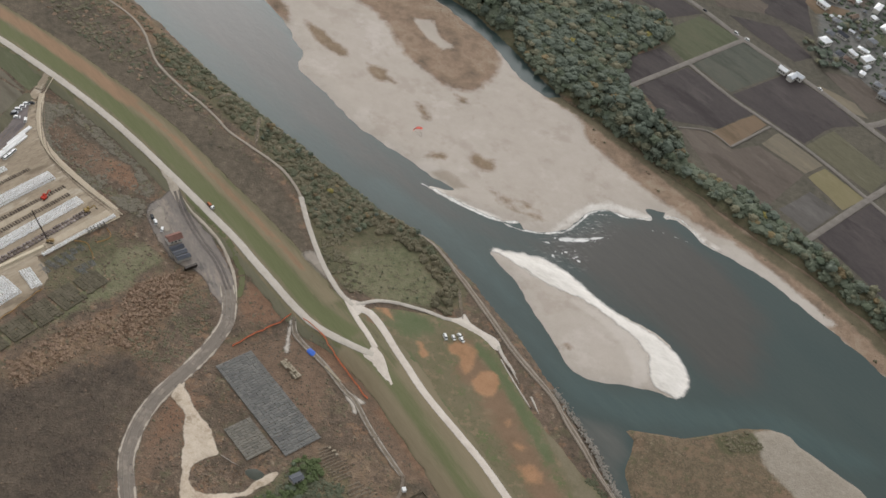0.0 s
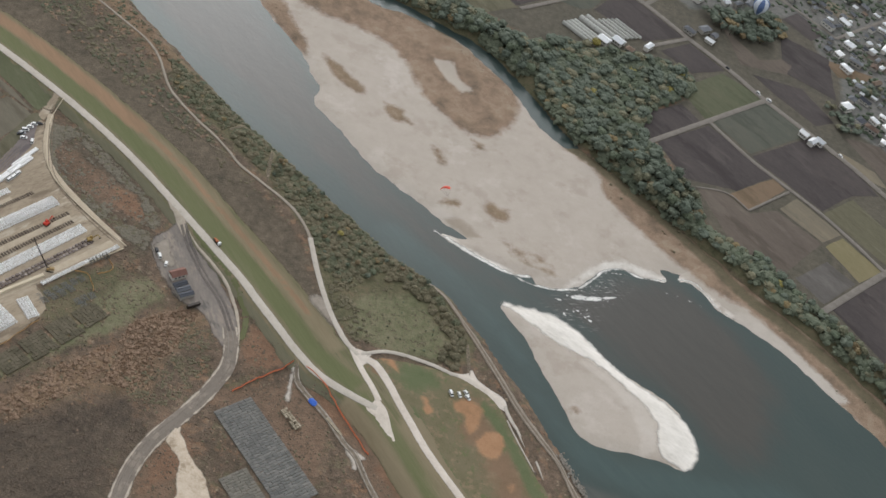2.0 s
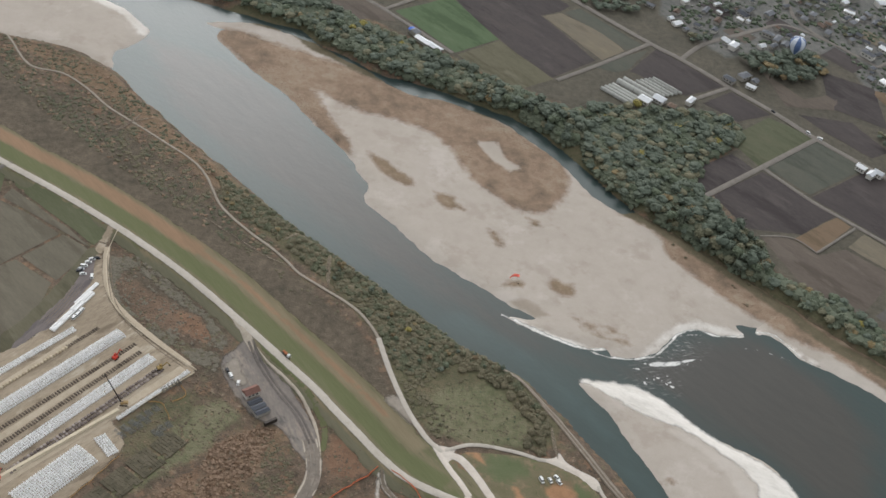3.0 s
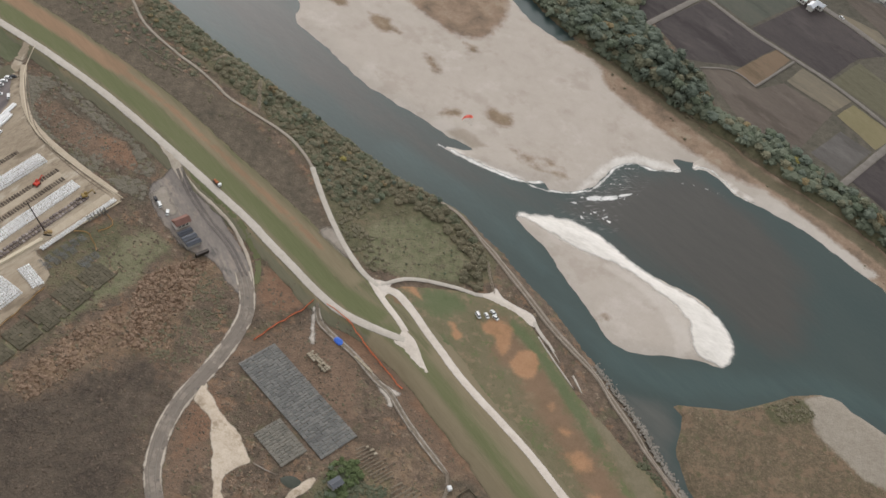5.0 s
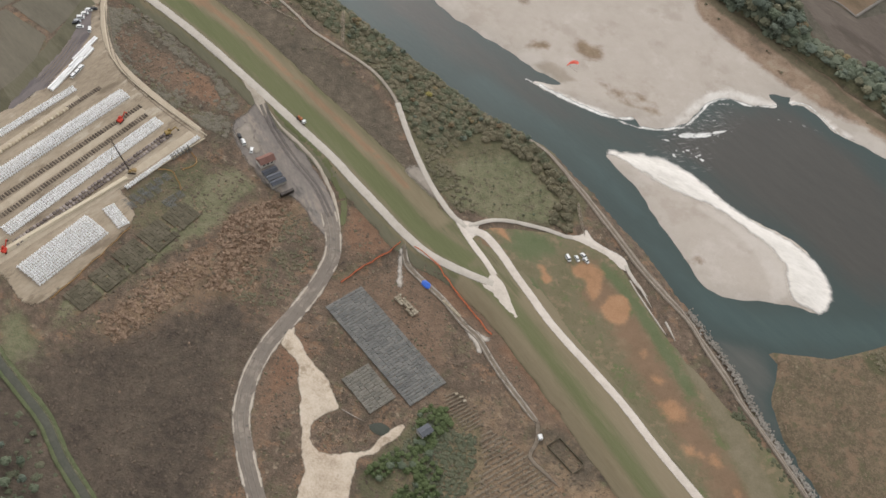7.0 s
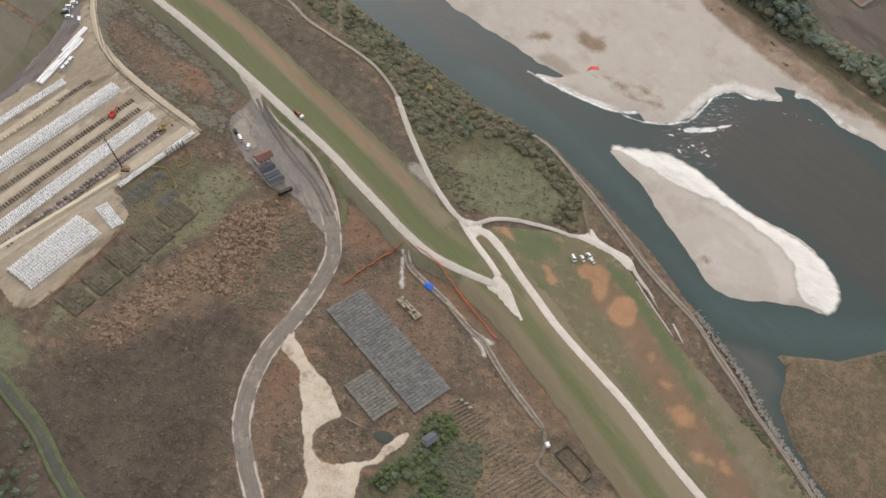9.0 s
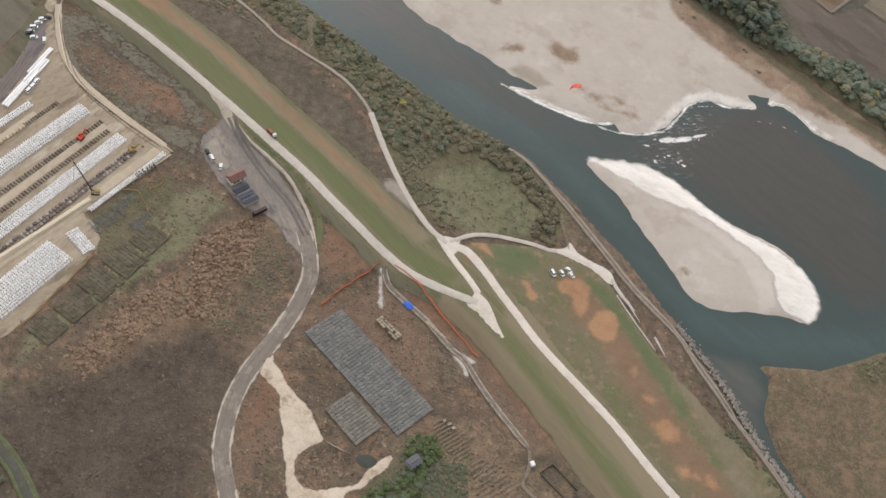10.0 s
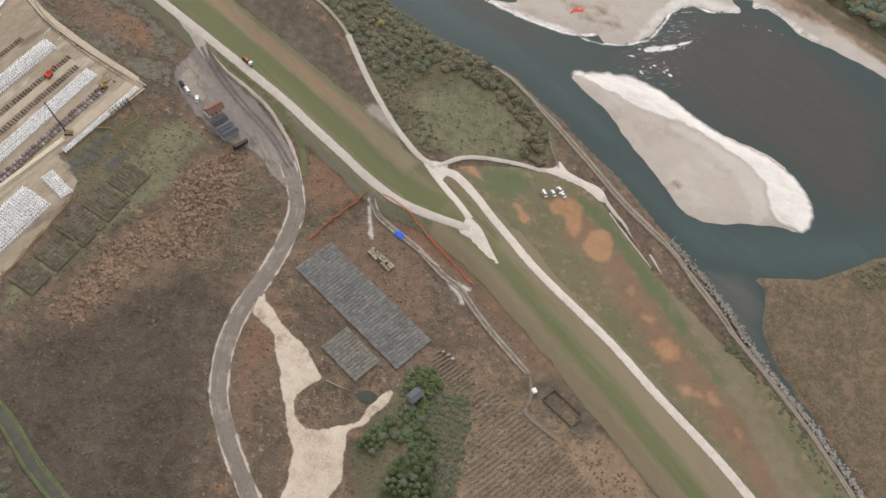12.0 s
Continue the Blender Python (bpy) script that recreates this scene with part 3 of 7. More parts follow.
sheet("water", [(-2200, 60), (2200, 60), (2200, 1900), (-2200, 1900)], M_WATER, cell=400, level=lambda xy, d: np.full(len(xy), WATER - 0.02), label="slow grey-green river water reaching out of sight")
sheet("water", [(-700, 200), (500, 200), (500, 1000), (-700, 1000)], M_WATER, cell=7, level=lambda xy, d: np.full(len(xy), WATER), label="slow grey-green river water",
      zones={"silty": [(SILTY, 34.0), (SILTY_WEST, 36.0)], "teal": [(TEAL, 22.0)], "shoal": [(SHOAL, 12.0)], "rapid": [(RAPID, 12.0), (STONES, 8.0)]})


# ---- gravel bars and reeds ----
def mound(top, seed=0.0, slope=0.14):
    def level(xy, d):
        bumps = np.array([0.22 * noise.noise((x / 18, y / 18, seed)) + 0.07 * noise.noise((x / 4, y / 4, seed)) for x, y in xy])
        return WATER - 0.06 + np.minimum(top, d * slope) + bumps * np.clip(d / 6, 0, 1)
    return level


BIG_BAR = [(-286, 816), (-274, 804), (-245, 782), (-218, 766), (-189, 741), (-155, 713), (-144, 698), (-134, 686), (-131, 669), (-110, 655),
           (-83, 633), (-63, 624), (-43, 616), (-23, 607), (-6, 601), (-26, 596), (-6, 590), (11, 587), (27, 586), (40, 590),
           (44, 586), (57, 589), (70, 598), (76, 609), (82, 620), (94, 629), (106, 629), (125, 635), (119, 643), (137, 648),
           (154, 670), (128, 692), (77, 720), (52, 733), (42, 730), (34, 727), (26, 732), (10, 743), (-8, 763), (-27, 778), (-46, 790), (-58, 798), (-78, 803), (-103, 808), (-128, 804), (-145, 809), (-191, 820), (-237, 825), (-279, 830)]
RIGHT_STRIP = [(131, 639), (141, 641), (151, 635), (160, 627), (174, 623), (190, 618), (204, 613), (224, 600), (243, 588), (266, 574), (280, 562),
               (298, 550), (350, 495), (430, 410), (520, 400), (420, 480), (340, 560), (299, 600), (274, 615), (234, 640), (206, 655), (177, 670), (152, 680), (134, 655)]
ISLAND = [(27, 557), (39, 562), (57, 563), (74, 562), (87, 555), (99, 547), (112, 541), (124, 539), (137, 535), (148, 526), (153, 515), (154, 499),
          (151, 489), (140, 489), (126, 487), (111, 483), (102, 482), (89, 486), (80, 498), (72, 508), (59, 522), (49, 537), (37, 547)]
SE_BAR = [(178, 347), (164, 370), (154, 385), (145, 395), (140, 403), (133, 416), (129, 428), (132, 440), (131, 449), (127, 455), (146, 460), (164, 465), (177, 473), (193, 483), (213, 490), (221, 488),
          (237, 480), (251, 473), (271, 462), (330, 410), (400, 330), (330, 220), (200, 310)]
FAR_BAR = [(-331, 797), (-342, 809), (-364, 823), (-395, 829), (-449, 825), (-560, 830), (-620, 790), (-500, 750), (-425, 747), (-375, 750), (-345, 744), (-335, 742), (-344, 761), (-337, 775)]
REEDS = [(-287, 816), (-279, 831), (-237, 826), (-191, 821), (-145, 812), (-125, 808), (-103, 809), (-76, 804), (-54, 796), (-26, 779), (-8, 764), (-4, 742), (-8, 717),
         (-23, 701), (-44, 706), (-66, 719), (-77, 731), (-93, 752), (-117, 765), (-143, 768), (-168, 768), (-199, 778), (-182, 757), (-155, 723), (-162, 717), (-189, 740), (-218, 765), (-245, 781)]
REED_STRIP = [(30, 733), (40, 724), (65, 711), (70, 694), (90, 679), (115, 662), (136, 652), (155, 642), (179, 637), (199, 625), (219, 610), (243, 589), (277, 563),
              (298, 552), (350, 500), (430, 420), (480, 420), (420, 480), (340, 560), (299, 592), (274, 610), (234, 638), (206, 652), (177, 668), (151, 684), (122, 696), (77, 721), (48, 735)]
TUFTS = [[(-144, 725), (-121, 712), (-102, 700), (-111, 696), (-126, 702), (-136, 711)], [(-90, 698), (-78, 697), (-66, 686), (-79, 684), (-88, 689)],
         [(-50, 674), (-42, 671), (-36, 660), (-41, 659)], [(-25, 695), (-15, 691), (-22, 688)], [(-3, 642), (13, 640), (15, 632), (7, 626), (0, 631)],
         [(22, 603), (34, 599), (44, 600), (34, 602)], [(28, 612), (42, 606), (51, 607), (40, 610)], [(14, 612), (26, 605), (34, 606), (22, 611)], [(40, 600), (52, 597), (57, 601), (48, 602)], [(79, 501), (88, 503), (87, 499), (81, 498)], [(-31, 626), (-19, 631), (-16, 626), (-29, 621)]]
SE_SAND = [(198, 481), (213, 492), (221, 492), (237, 484), (251, 476), (271, 465), (300, 430), (232, 440), (208, 461)]
REED_RING, STRIP_RING = curve(REEDS, 4, True), curve(REED_STRIP, 4, True)
GAP = [(-75, 766), (-59, 771), (-53, 757), (-39, 748), (-45, 740), (-60, 750)]
WHITE_SHORE = [(62, 592), (70, 602), (76, 613), (84, 621), (96, 630), (108, 631), (125, 633), (128, 638), (112, 637), (95, 637), (82, 629), (72, 615), (65, 602)]
WHITE_NOSE = [(-29, 596), (-16, 594), (-3, 591), (6, 587), (18, 585), (29, 588), (24, 590), (8, 591), (-4, 594), (-16, 597)]
WHITE_STRIP = [(130, 640), (144, 639), (154, 631), (168, 624), (172, 627), (158, 634), (146, 642), (134, 645)]
WASH = [(87, 541), (99, 537), (110, 531), (121, 526), (129, 519), (133, 510), (136, 496), (128, 487), (124, 504), (115, 519), (102, 529), (80, 538)]
# the last "white" ring paints glare, and the foam edge, onto the far bar's rim
bar_zones = {"olive": [(np.concatenate([right_bank, (right_bank - np.array([5.0, 9.0]))[::-1]]), 7.0)], "reed": [(REED_RING, 14.0), (STRIP_RING, 11.0)], "weed": [(t, 10.0) for t in TUFTS], "bare": [(GAP, 6.0)], "wash": [(WASH, 7.0), (WHITE_SHORE, 16.0), ([(168, 627), (181, 621), (204, 613), (243, 588), (250, 592), (206, 622), (176, 634)], 8.0)], "white": [(WHITE_SHORE, 8.0), (WHITE_NOSE, 4.0), (WHITE_STRIP, 5.0), ([(-329, 793), (-340, 810), (-363, 825), (-395, 831), (-430, 830), (-395, 823), (-366, 816), (-348, 804), (-338, 792)], 8.0)], "silt": [([(-24, 610), (-6, 603), (4, 606), (-14, 616)], 8.0)]}
# the shallows strip is pale solid ground put in for sky glare on water
bars = [("gravel_bar_1", BIG_BAR, 1.1, "broad pale gravel bar along the river"), ("gravel_bar_2", RIGHT_STRIP, 1.6, "narrow gravel shore under the far bank"),
        ("gravel_island", ISLAND, 0.9, "pale leaf-shaped gravel island in the river"), ("gravel_shallows", [(-300, 830), (-276, 827), (-250, 823), (-224, 821), (-195, 817), (-169, 809), (-145, 803), (-153, 812), (-172, 823), (-193, 830), (-214, 840), (-233, 843), (-262, 848)], 0.35, "pale raised strip standing in for sky glare on the back channel"), ("gravel_bar_4", FAR_BAR, 1.0, "smooth pale gravel bar upstream")]
for i, (name, ring, top, text) in enumerate(bars):
    sheet(name, shaky(curve(ring, 3, True), 1.6, 7, i), M_SAND, cell=3.5, level=mound(top, i), label=text, zones=bar_zones)
sheet("marsh_bar", shaky(curve(SE_BAR, 4, True), 2.0, 9), M_MARSH, cell=4.0, level=mound(1.4, 5.0, 0.4), label="brown reed-covered bar at the river bend",
      zones={"bare": [(SE_SAND, 8.0)], "olive": [([(175, 470), (200, 482), (205, 470), (185, 460)], 8.0)]})

# ---- white water ----
M_EDGE = shade("thin_foam", [(200, 196, 188), (232, 229, 223), (250, 249, 246)], sizes=(0.7, 4), weights=(0.5, 0.5), rough=0.5, ragged=True, fray=0.35, fade=(0.6, 1.35))
FOAM = [(25, 559), (36, 564), (49, 566), (62, 567), (71, 565), (79, 561), (89, 555), (104, 545.5), (118, 540), (131, 535.5), (144, 530), (153, 523), (159, 513), (161, 501), (157, 491), (153, 488), (145, 490), (139, 492), (135, 498), (133, 510), (129, 518), (121, 525), (110, 531), (99, 537), (87, 541), (71, 543), (56, 547), (42, 553), (33, 556)]
FOAM_LINE = [[(-27, 596), (-8, 590), (11, 586), (27, 585), (41, 589)], [(31, 584), (44, 584), (57, 587), (70, 595), (78, 608), (84, 620), (94, 628), (106, 627), (125, 634)],
             [(131, 639), (141, 642), (152, 635), (160, 627), (174, 623)]]
lift_water = lambda xy, d: np.maximum(mound(0.9, 2)(xy, np.clip(far_from(xy, ISLAND_RING, True)[0] * np.where(inside(xy, ISLAND_RING), 1, -1), -1, 9)), WATER) + 0.05
BIG_RING, STRIP_SHORE = curve(BIG_BAR, 4, True), curve(RIGHT_STRIP, 4, True)
ISLAND_RING = shaky(curve(ISLAND, 3, True), 1.6, 7, 2)
sheet("white_water", shaky(shaky(curve(FOAM, 1.5, True), 1.6, 5), 0.8, 1.7), M_FOAM, cell=1.4, rim=3.6, level=lift_water, label="white foaming riffle along the island edge")
for k, r in enumerate(FOAM_LINE):
    line = curve(r, 2)
    t = np.gradient(line, axis=0)
    s = np.c_[-t[:, 1], t[:, 0]] / np.linalg.norm(t, axis=1)[:, None]
    w = np.array([max(0.3, (1.5, 0.9, 0.7)[k] + 1.5 * noise.noise((x / 9, y / 9, k))) for x, y in line])[:, None]
    ring = np.concatenate([line + s * (w + 1.4), (line + s * 0.1)[::-1]])
    sheet("white_water", shaky(ring, 0.9, 2.5, k), M_EDGE, cell=1.0, rim=1.3, level=lambda xy, d: WATER + 0.16 + np.minimum(1.3, 0.26 * np.maximum(0, np.where(inside(xy, BIG_RING) | inside(xy, STRIP_SHORE), np.minimum(far_from(xy, BIG_RING, True)[0], far_from(xy, STRIP_SHORE, True)[0]), 0))), label="white riffle on the gravel edge")
M_RAPID = shade("broken_water", [(150, 152, 150), (206, 204, 200), (236, 234, 230)], sizes=(0.5, 2.5), weights=(0.5, 0.5), rough=0.5, bump=0.15, ragged=True, stretch=(25, 0.4), fray=0.7, fade=(0.5, 1.1))
churn = [(73, 590, 7, 2.6, 22), (81, 593.5, 7, 2.2, 30), (90, 599.5, 7, 1.2, 36), (66, 588, 4, 0.8, 20), (64, 596, 8, 0.5, 58), (71, 607, 8, 0.5, 56), (81, 618, 8, 0.45, 36), (94, 624.5, 8, 0.4, 20), (66, 594, 6, 0.35, 52), (97, 603, 1.2, 0.5, 20), (126, 624, 3, 0.4, 10), (133, 625, 3, 0.35, -4), (142, 625, 4, 0.35, -4), (150, 624, 3, 0.3, -8), (60, 581, 3, 0.8, 5)]
cr = np.random.default_rng(21)
churn += [(72 + cr.normal() * 7, 575 + cr.normal() * 3.0, cr.uniform(0.5, 1.6), cr.uniform(0.3, 0.7), cr.uniform(-50, 40)) for _ in range(14)]
churn += [(82, 574, 2.2, 1.2, -10), (80, 577, 1.6, 0.9, 20), (66, 571, 1.8, 0.9, -30)]
churn += [(86 + cr.normal() * 8, 602 + cr.normal() * 7, cr.uniform(2.5, 7), cr.uniform(0.14, 0.3), 34 + cr.uniform(-10, 10)) for _ in range(12)]
# standing waves: thin curved streaks that fan out from the tip of the bar
for j in range(12):
    q0 = np.array([68 + cr.normal() * 3, 592 + cr.normal() * 2.5])
    out = cr.uniform(10, 62)
    reach = cr.uniform(5, 15)
    for m in range(3):
        u = (m + 0.5) / 3
        ang_ = out - 22 * u
        p0 = q0 + (4 + reach * u + 12 * cr.uniform(0, 1)) * np.array([math.cos(radians(ang_)), math.sin(radians(ang_))])
        churn.append((p0[0], p0[1], cr.uniform(1.2, 3.4), cr.uniform(0.16, 0.34), ang_))
for k, (x, y, a, b, turn) in enumerate(churn):
    ang = np.linspace(0, 6.283, 18)[:-1]
    q = np.c_[np.cos(ang) * a, np.sin(ang) * b]
    c, d = math.cos(radians(turn)), math.sin(radians(turn))
    sheet("white_water", shaky(q @ np.array([[c, d], [-d, c]]) + (x, y), 0.5 + 0.5 * min(1.0, b), 1.6, k), M_RAPID, cell=0.9, rim=max(0.2, min(1.4, b * 0.9)), level=lambda xy, d: np.full(len(xy), WATER + 0.1), label="broken white water of the rapids")

# ---- embankment, meadow, fields ----
def beside(line, a, b):
    """The ring between two offsets of a line (left of its run is plus)."""
    t = np.gradient(line, axis=0)
    s = np.c_[-t[:, 1], t[:, 0]] / np.linalg.norm(t, axis=1)[:, None]
    return np.concatenate([line + s * a, (line + s * b)[::-1]])


slope_zones = {"green": [(beside(curve(CREST[1:13], 8), 16, 4), 7.0), (beside(curve(CREST[12:], 8), 12, 1), 15.0)], "tan": [(beside(curve(CREST[1:12], 8), 27, 18), 8.0), (beside(curve(CREST[13:], 8), 26, 10), 16.0), (beside(curve(CREST[12:], 8), 0, -9), 9.0)], "scrub": [(beside(curve(CREST[1:13], 8), -4.5, -14), 4.0)], "russet": [(beside(curve(CREST[1:11], 8), 24, 20.5), 3.5), (beside(curve(CREST[1:6], 8), 27, 17), 7.0)]}
sheet("levee_slope", shaky(beside(curve(CREST[1:-1], 5), 30, -9), 1.4, 5), M_GRASS, lift=0.08, cell=3, label="mown grass embankment slope", zones=slope_zones)
MEADOW = [(-34, 468), (-28, 477), (-8, 484), (20, 487), (44, 478), (75, 440), (110, 409), (143, 379), (230, 280), (170, 270), (94, 365), (60, 395), (25, 427), (-6, 455)]
dry = [([(19, 467.5), (25, 474), (33.5, 473), (36, 468.5), (35.5, 459), (33, 453), (29.5, 457), (27, 462.5), (22, 463.4)], 4), ([(37.6, 450.8), (42.4, 458.6), (48.2, 460.4), (52.6, 454.4), (51.6, 447), (46.7, 441.8), (40, 444.5)], 3.5), ([(4.7, 457.3), (8, 460.3), (10.8, 457.6), (8.4, 454.2)], 3), ([(73, 404), (80, 407), (86, 402), (81, 396), (75, 398)], 7), ([(68, 417), (72, 419), (74, 416), (71, 414)], 5),
       ([(86, 383), (90, 386), (93, 382), (89, 380)], 5), ([(-27.6, 479), (-20.3, 481.8), (-16.8, 477.6), (-12.6, 472.6), (-17, 475.6), (-22, 477.4)], 3), ([(99, 382), (103, 384), (106, 380), (102, 378)], 5), ([(92, 382), (95, 384), (97, 380)], 4), ([(60, 430), (64, 432), (62, 427)], 4), ([(2, 463), (5, 465), (6, 461)], 3), ([(112, 368), (115, 369), (115, 365)], 4)]
brown = [([(30, 477), (45, 462), (57, 449), (71, 430), (86, 409), (99, 394), (113, 377), (128, 361), (160, 320), (138, 318), (110, 357), (94, 376), (72, 400), (55, 423), (40, 445), (26, 451)], 20), ([(-32, 470), (-26, 472), (-13, 457), (-3, 443), (-8, 444), (-22, 461)], 5)]
strip = [([(62, 466), (77, 448), (94, 426), (113, 403), (126, 383), (139, 363), (149, 343), (180, 300), (166, 290), (133, 340), (123, 362), (110, 388), (94, 414), (76, 440)], 9)]
sheet("meadow", shaky(curve(MEADOW, 4, True), 2, 9), M_MEADOW, lift=0.14, cell=2.5, label="patchy green and brown riverside meadow", zones={"dry": [(curve(r, 1.5, True), w * 1.6) for r, w in dry], "brown": brown, "strip": strip, "lush": [([(-10, 452), (0, 456), (14, 440), (36, 418), (60, 392), (52, 396), (22, 426), (-3, 448)], 8), ([(-14, 482), (4, 484), (10, 474), (-2, 466), (-16, 470)], 14), ([(34, 478), (46, 470), (60, 456), (78, 432), (92, 414), (86, 412), (66, 438), (50, 458), (34, 472)], 7)]})

FIELDS = [("dark", [(97, 768), (132, 813), (187, 783), (160, 749), (146, 746), (122, 740)]), ("greygreen", [(135, 820), (176, 875), (210, 851), (167, 799)]), ("dark", [(168, 796), (211, 849), (247, 830), (269, 810), (247, 797), (225, 765)]), ("orange", [(154, 741), (186, 780), (196, 773), (171, 733)]), ("brown", [(131, 736), (148, 744), (172, 730), (191, 745), (225, 728), (210, 700), (198, 676), (160, 693)]), ("tan", [(193, 748), (205, 768), (240, 747), (226, 730)]), ("yellow", [(228, 727), (241, 744), (270, 724), (254, 703)]), ("tangreen", [(226, 763), (248, 793), (291, 761), (275, 732)]), ("grey", [(208, 682), (230, 711), (251, 700), (229, 667)])]
FIELDS += [("dark", [(235, 665), (275, 721), (330, 690), (400, 600), (360, 560), (309, 605), (287, 620), (260, 644)]), ("green", [(136, 889), (173, 877), (130, 818), (112, 838), (116, 861)]), ("dark", [(91, 768), (126, 814), (109, 826), (79, 792)]), ("bright", [(-169, 908), (-131, 952), (-83, 904), (-111, 869)]), ("tangreen", [(-109, 867), (-82, 902), (-32, 867), (-55, 841), (-90, 852)]), ("dark", [(-120, 980), (-92, 1020), (-60, 1001), (-35, 986), (-42, 973), (-56, 958), (-28, 932), (-4, 909), (-34, 868), (-66, 890), (-84, 906), (-114, 934), (-131, 954)]), ("dark", [(42, 951), (61, 941), (99, 918), (70, 890), (24, 906)]), ("greygreen", [(-9, 899), (36, 946), (22, 906), (13, 899)])]
FIELDS += [("dark", [(106, 913), (138, 894), (112, 872), (84, 886)]), ("brown", [(131, 956), (165, 930), (209, 964), (194, 926), (150, 912)]), ("dark", [(180, 981), (224, 974), (232, 915), (209, 921), (185, 926)]), ("orange", [(219, 971), (264, 974), (258, 962), (233, 951)]), ("dark", [(160, 905), (203, 912), (231, 882), (216, 868), (180, 889)]), ("dark", [(281, 815), (306, 838), (360, 800), (325, 786)]), ("tan", [(235, 847), (265, 838), (276, 823), (251, 825)]), ("dark", [(305, 765), (345, 812), (420, 760), (380, 700), (320, 700)]), ("brown", [(240, 868), (270, 875), (300, 850), (275, 830)])]
FIELDS += [("dark", [(-240, 960), (-190, 1020), (-100, 1010), (-155, 945), (-180, 925)]), ("brown", [(-225, 930), (-180, 912), (-165, 893), (-200, 880), (-240, 905)]), ("tan", [(-54, 958), (-41, 971), (-4, 955), (17, 935), (1, 912), (-26, 934)]), ("greygreen", [(-38, 973), (-27, 986), (31, 951), (18, 937), (-3, 952)]), ("dark", [(-88, 1034), (-62, 1014), (-38, 998), (-42, 1030), (-20, 1060), (10, 1075), (-30, 1100), (-70, 1075)]), ("dark", [(-230, 1060), (-112, 1045), (-80, 1080), (-160, 1130)]), ("greygreen", [(-330, 960), (-262, 955), (-192, 1022), (-240, 1050), (-330, 1010)]), ("tan", [(212, 1150), (238, 1161), (330, 1182), (330, 1164), (232, 1138)]), ("brown", [(60, 1180), (120, 1230), (180, 1260), (120, 1200), (100, 1175)]), ("green", [(300, 1180), (400, 1200), (400, 1150), (310, 1150)]), ("dark", [(-60, 1110), (10, 1090), (50, 1150), (20, 1190), (-40, 1160)]), ("meadow", [(-336, 592), (-336, 600), (-302, 588), (-269, 578), (-265, 573), (-270, 559), (-291, 570), (-311, 579)]), ("paddy", [(-337, 579), (-336, 589), (-311, 577), (-291, 568), (-271, 557), (-276, 558), (-291, 563.5), (-317, 572.5)]), ("paddy", [(-337, 576), (-316, 570.5), (-292, 561), (-305.5, 534), (-311, 524), (-350, 540)]), ("paddy", [(-290, 561), (-276, 556.5), (-270.5, 554), (-271, 545), (-277, 523), (-303, 534.5)]), ("paddy", [(-312, 521), (-305, 531), (-278, 520), (-276, 492), (-285, 470), (-345, 500)]), ("green", [(-345, 604), (-400, 620), (-440, 560), (-360, 560)]), ("meadow", [(-345, 600), (-341, 584), (-342, 572), (-420, 590), (-400, 615)]), ("paddy", [(-348, 516), (-290, 478), (-300, 440), (-420, 430)])]
for i, (k, r) in enumerate(FIELDS):
    OFF_RINGS.append(r)
    sheet("field", shaky(np.concatenate([np.linspace(a, b, 8)[:-1] for a, b in zip(np.array(r, float), np.roll(np.array(r, float), -1, 0))]), 0.8, 9),
          M_FIELD[k], lift=0.12 + 0.006 * i, cell=12, label={"dark": "dark freshly ploughed field", "brown": "brown harrowed field", "tan": "pale stubble field", "tangreen": "tan and green fallow field", "green": "green grass field",
          "greygreen": "grey-green crop field", "bright": "bright green crop field", "orange": "orange-brown overgrown plot", "yellow": "yellowed stubble field", "grey": "grey bare field", "paddy": "drained rice paddy with stubble", "meadow": "green grass verge beside the paddies"}[k])

# ---- roads, tracks ----
LEVEE_ROAD = [(-900, 790), (-600, 690), (-378, 616), (-310, 594), (-265, 577), (-242, 567), (-219, 556), (-197, 544), (-173, 529.5), (-148, 514), (-131, 503), (-113, 491.5), (-99.5, 481), (-84.5, 470), (-70.5, 459.5), (-56, 450.5), (-44, 446.5), (-30, 444), (-18, 443)]
RIVER_PATH = [(-480, 780), (-441, 764), (-414, 742), (-386, 716), (-362, 716), (-341, 707), (-318, 692), (-298, 683), (-271, 671), (-246, 659), (-232, 647), (-224, 636), (-212, 621), (-190, 606), (-173, 597),
              (-159, 588), (-150, 581), (-136, 575), (-109, 563), (-91, 545), (-78, 521), (-63, 498), (-50, 483), (-41, 476)]
SOUTH_ROAD = [(-38, 473), (-32, 474), (-28, 473.4), (-24.4, 471), (-20, 467), (-14.4, 461.2), (-7, 452.6), (2, 443.2), (10, 434.6), (21, 424.6), (53, 399), (75, 378), (112, 344), (170, 280), (330, 110)]
FORK_ROAD = [(-37, 476), (-33, 479), (-26, 484), (-16, 487), (-2, 488), (7, 488), (13, 487.4), (17, 488)]
SPUR = [(-43, 478), (-37.2, 470.5), (-32.4, 464.6), (-27.9, 460), (-23.2, 455), (-18.4, 449)]
ASPHALT = [(-107, 459), (-102, 449), (-99, 440), (-98, 430), (-101, 412), (-106, 395), (-112, 378), (-115, 362), (-115, 348), (-113, 335), (-108, 323), (-100, 308), (-70, 260)]
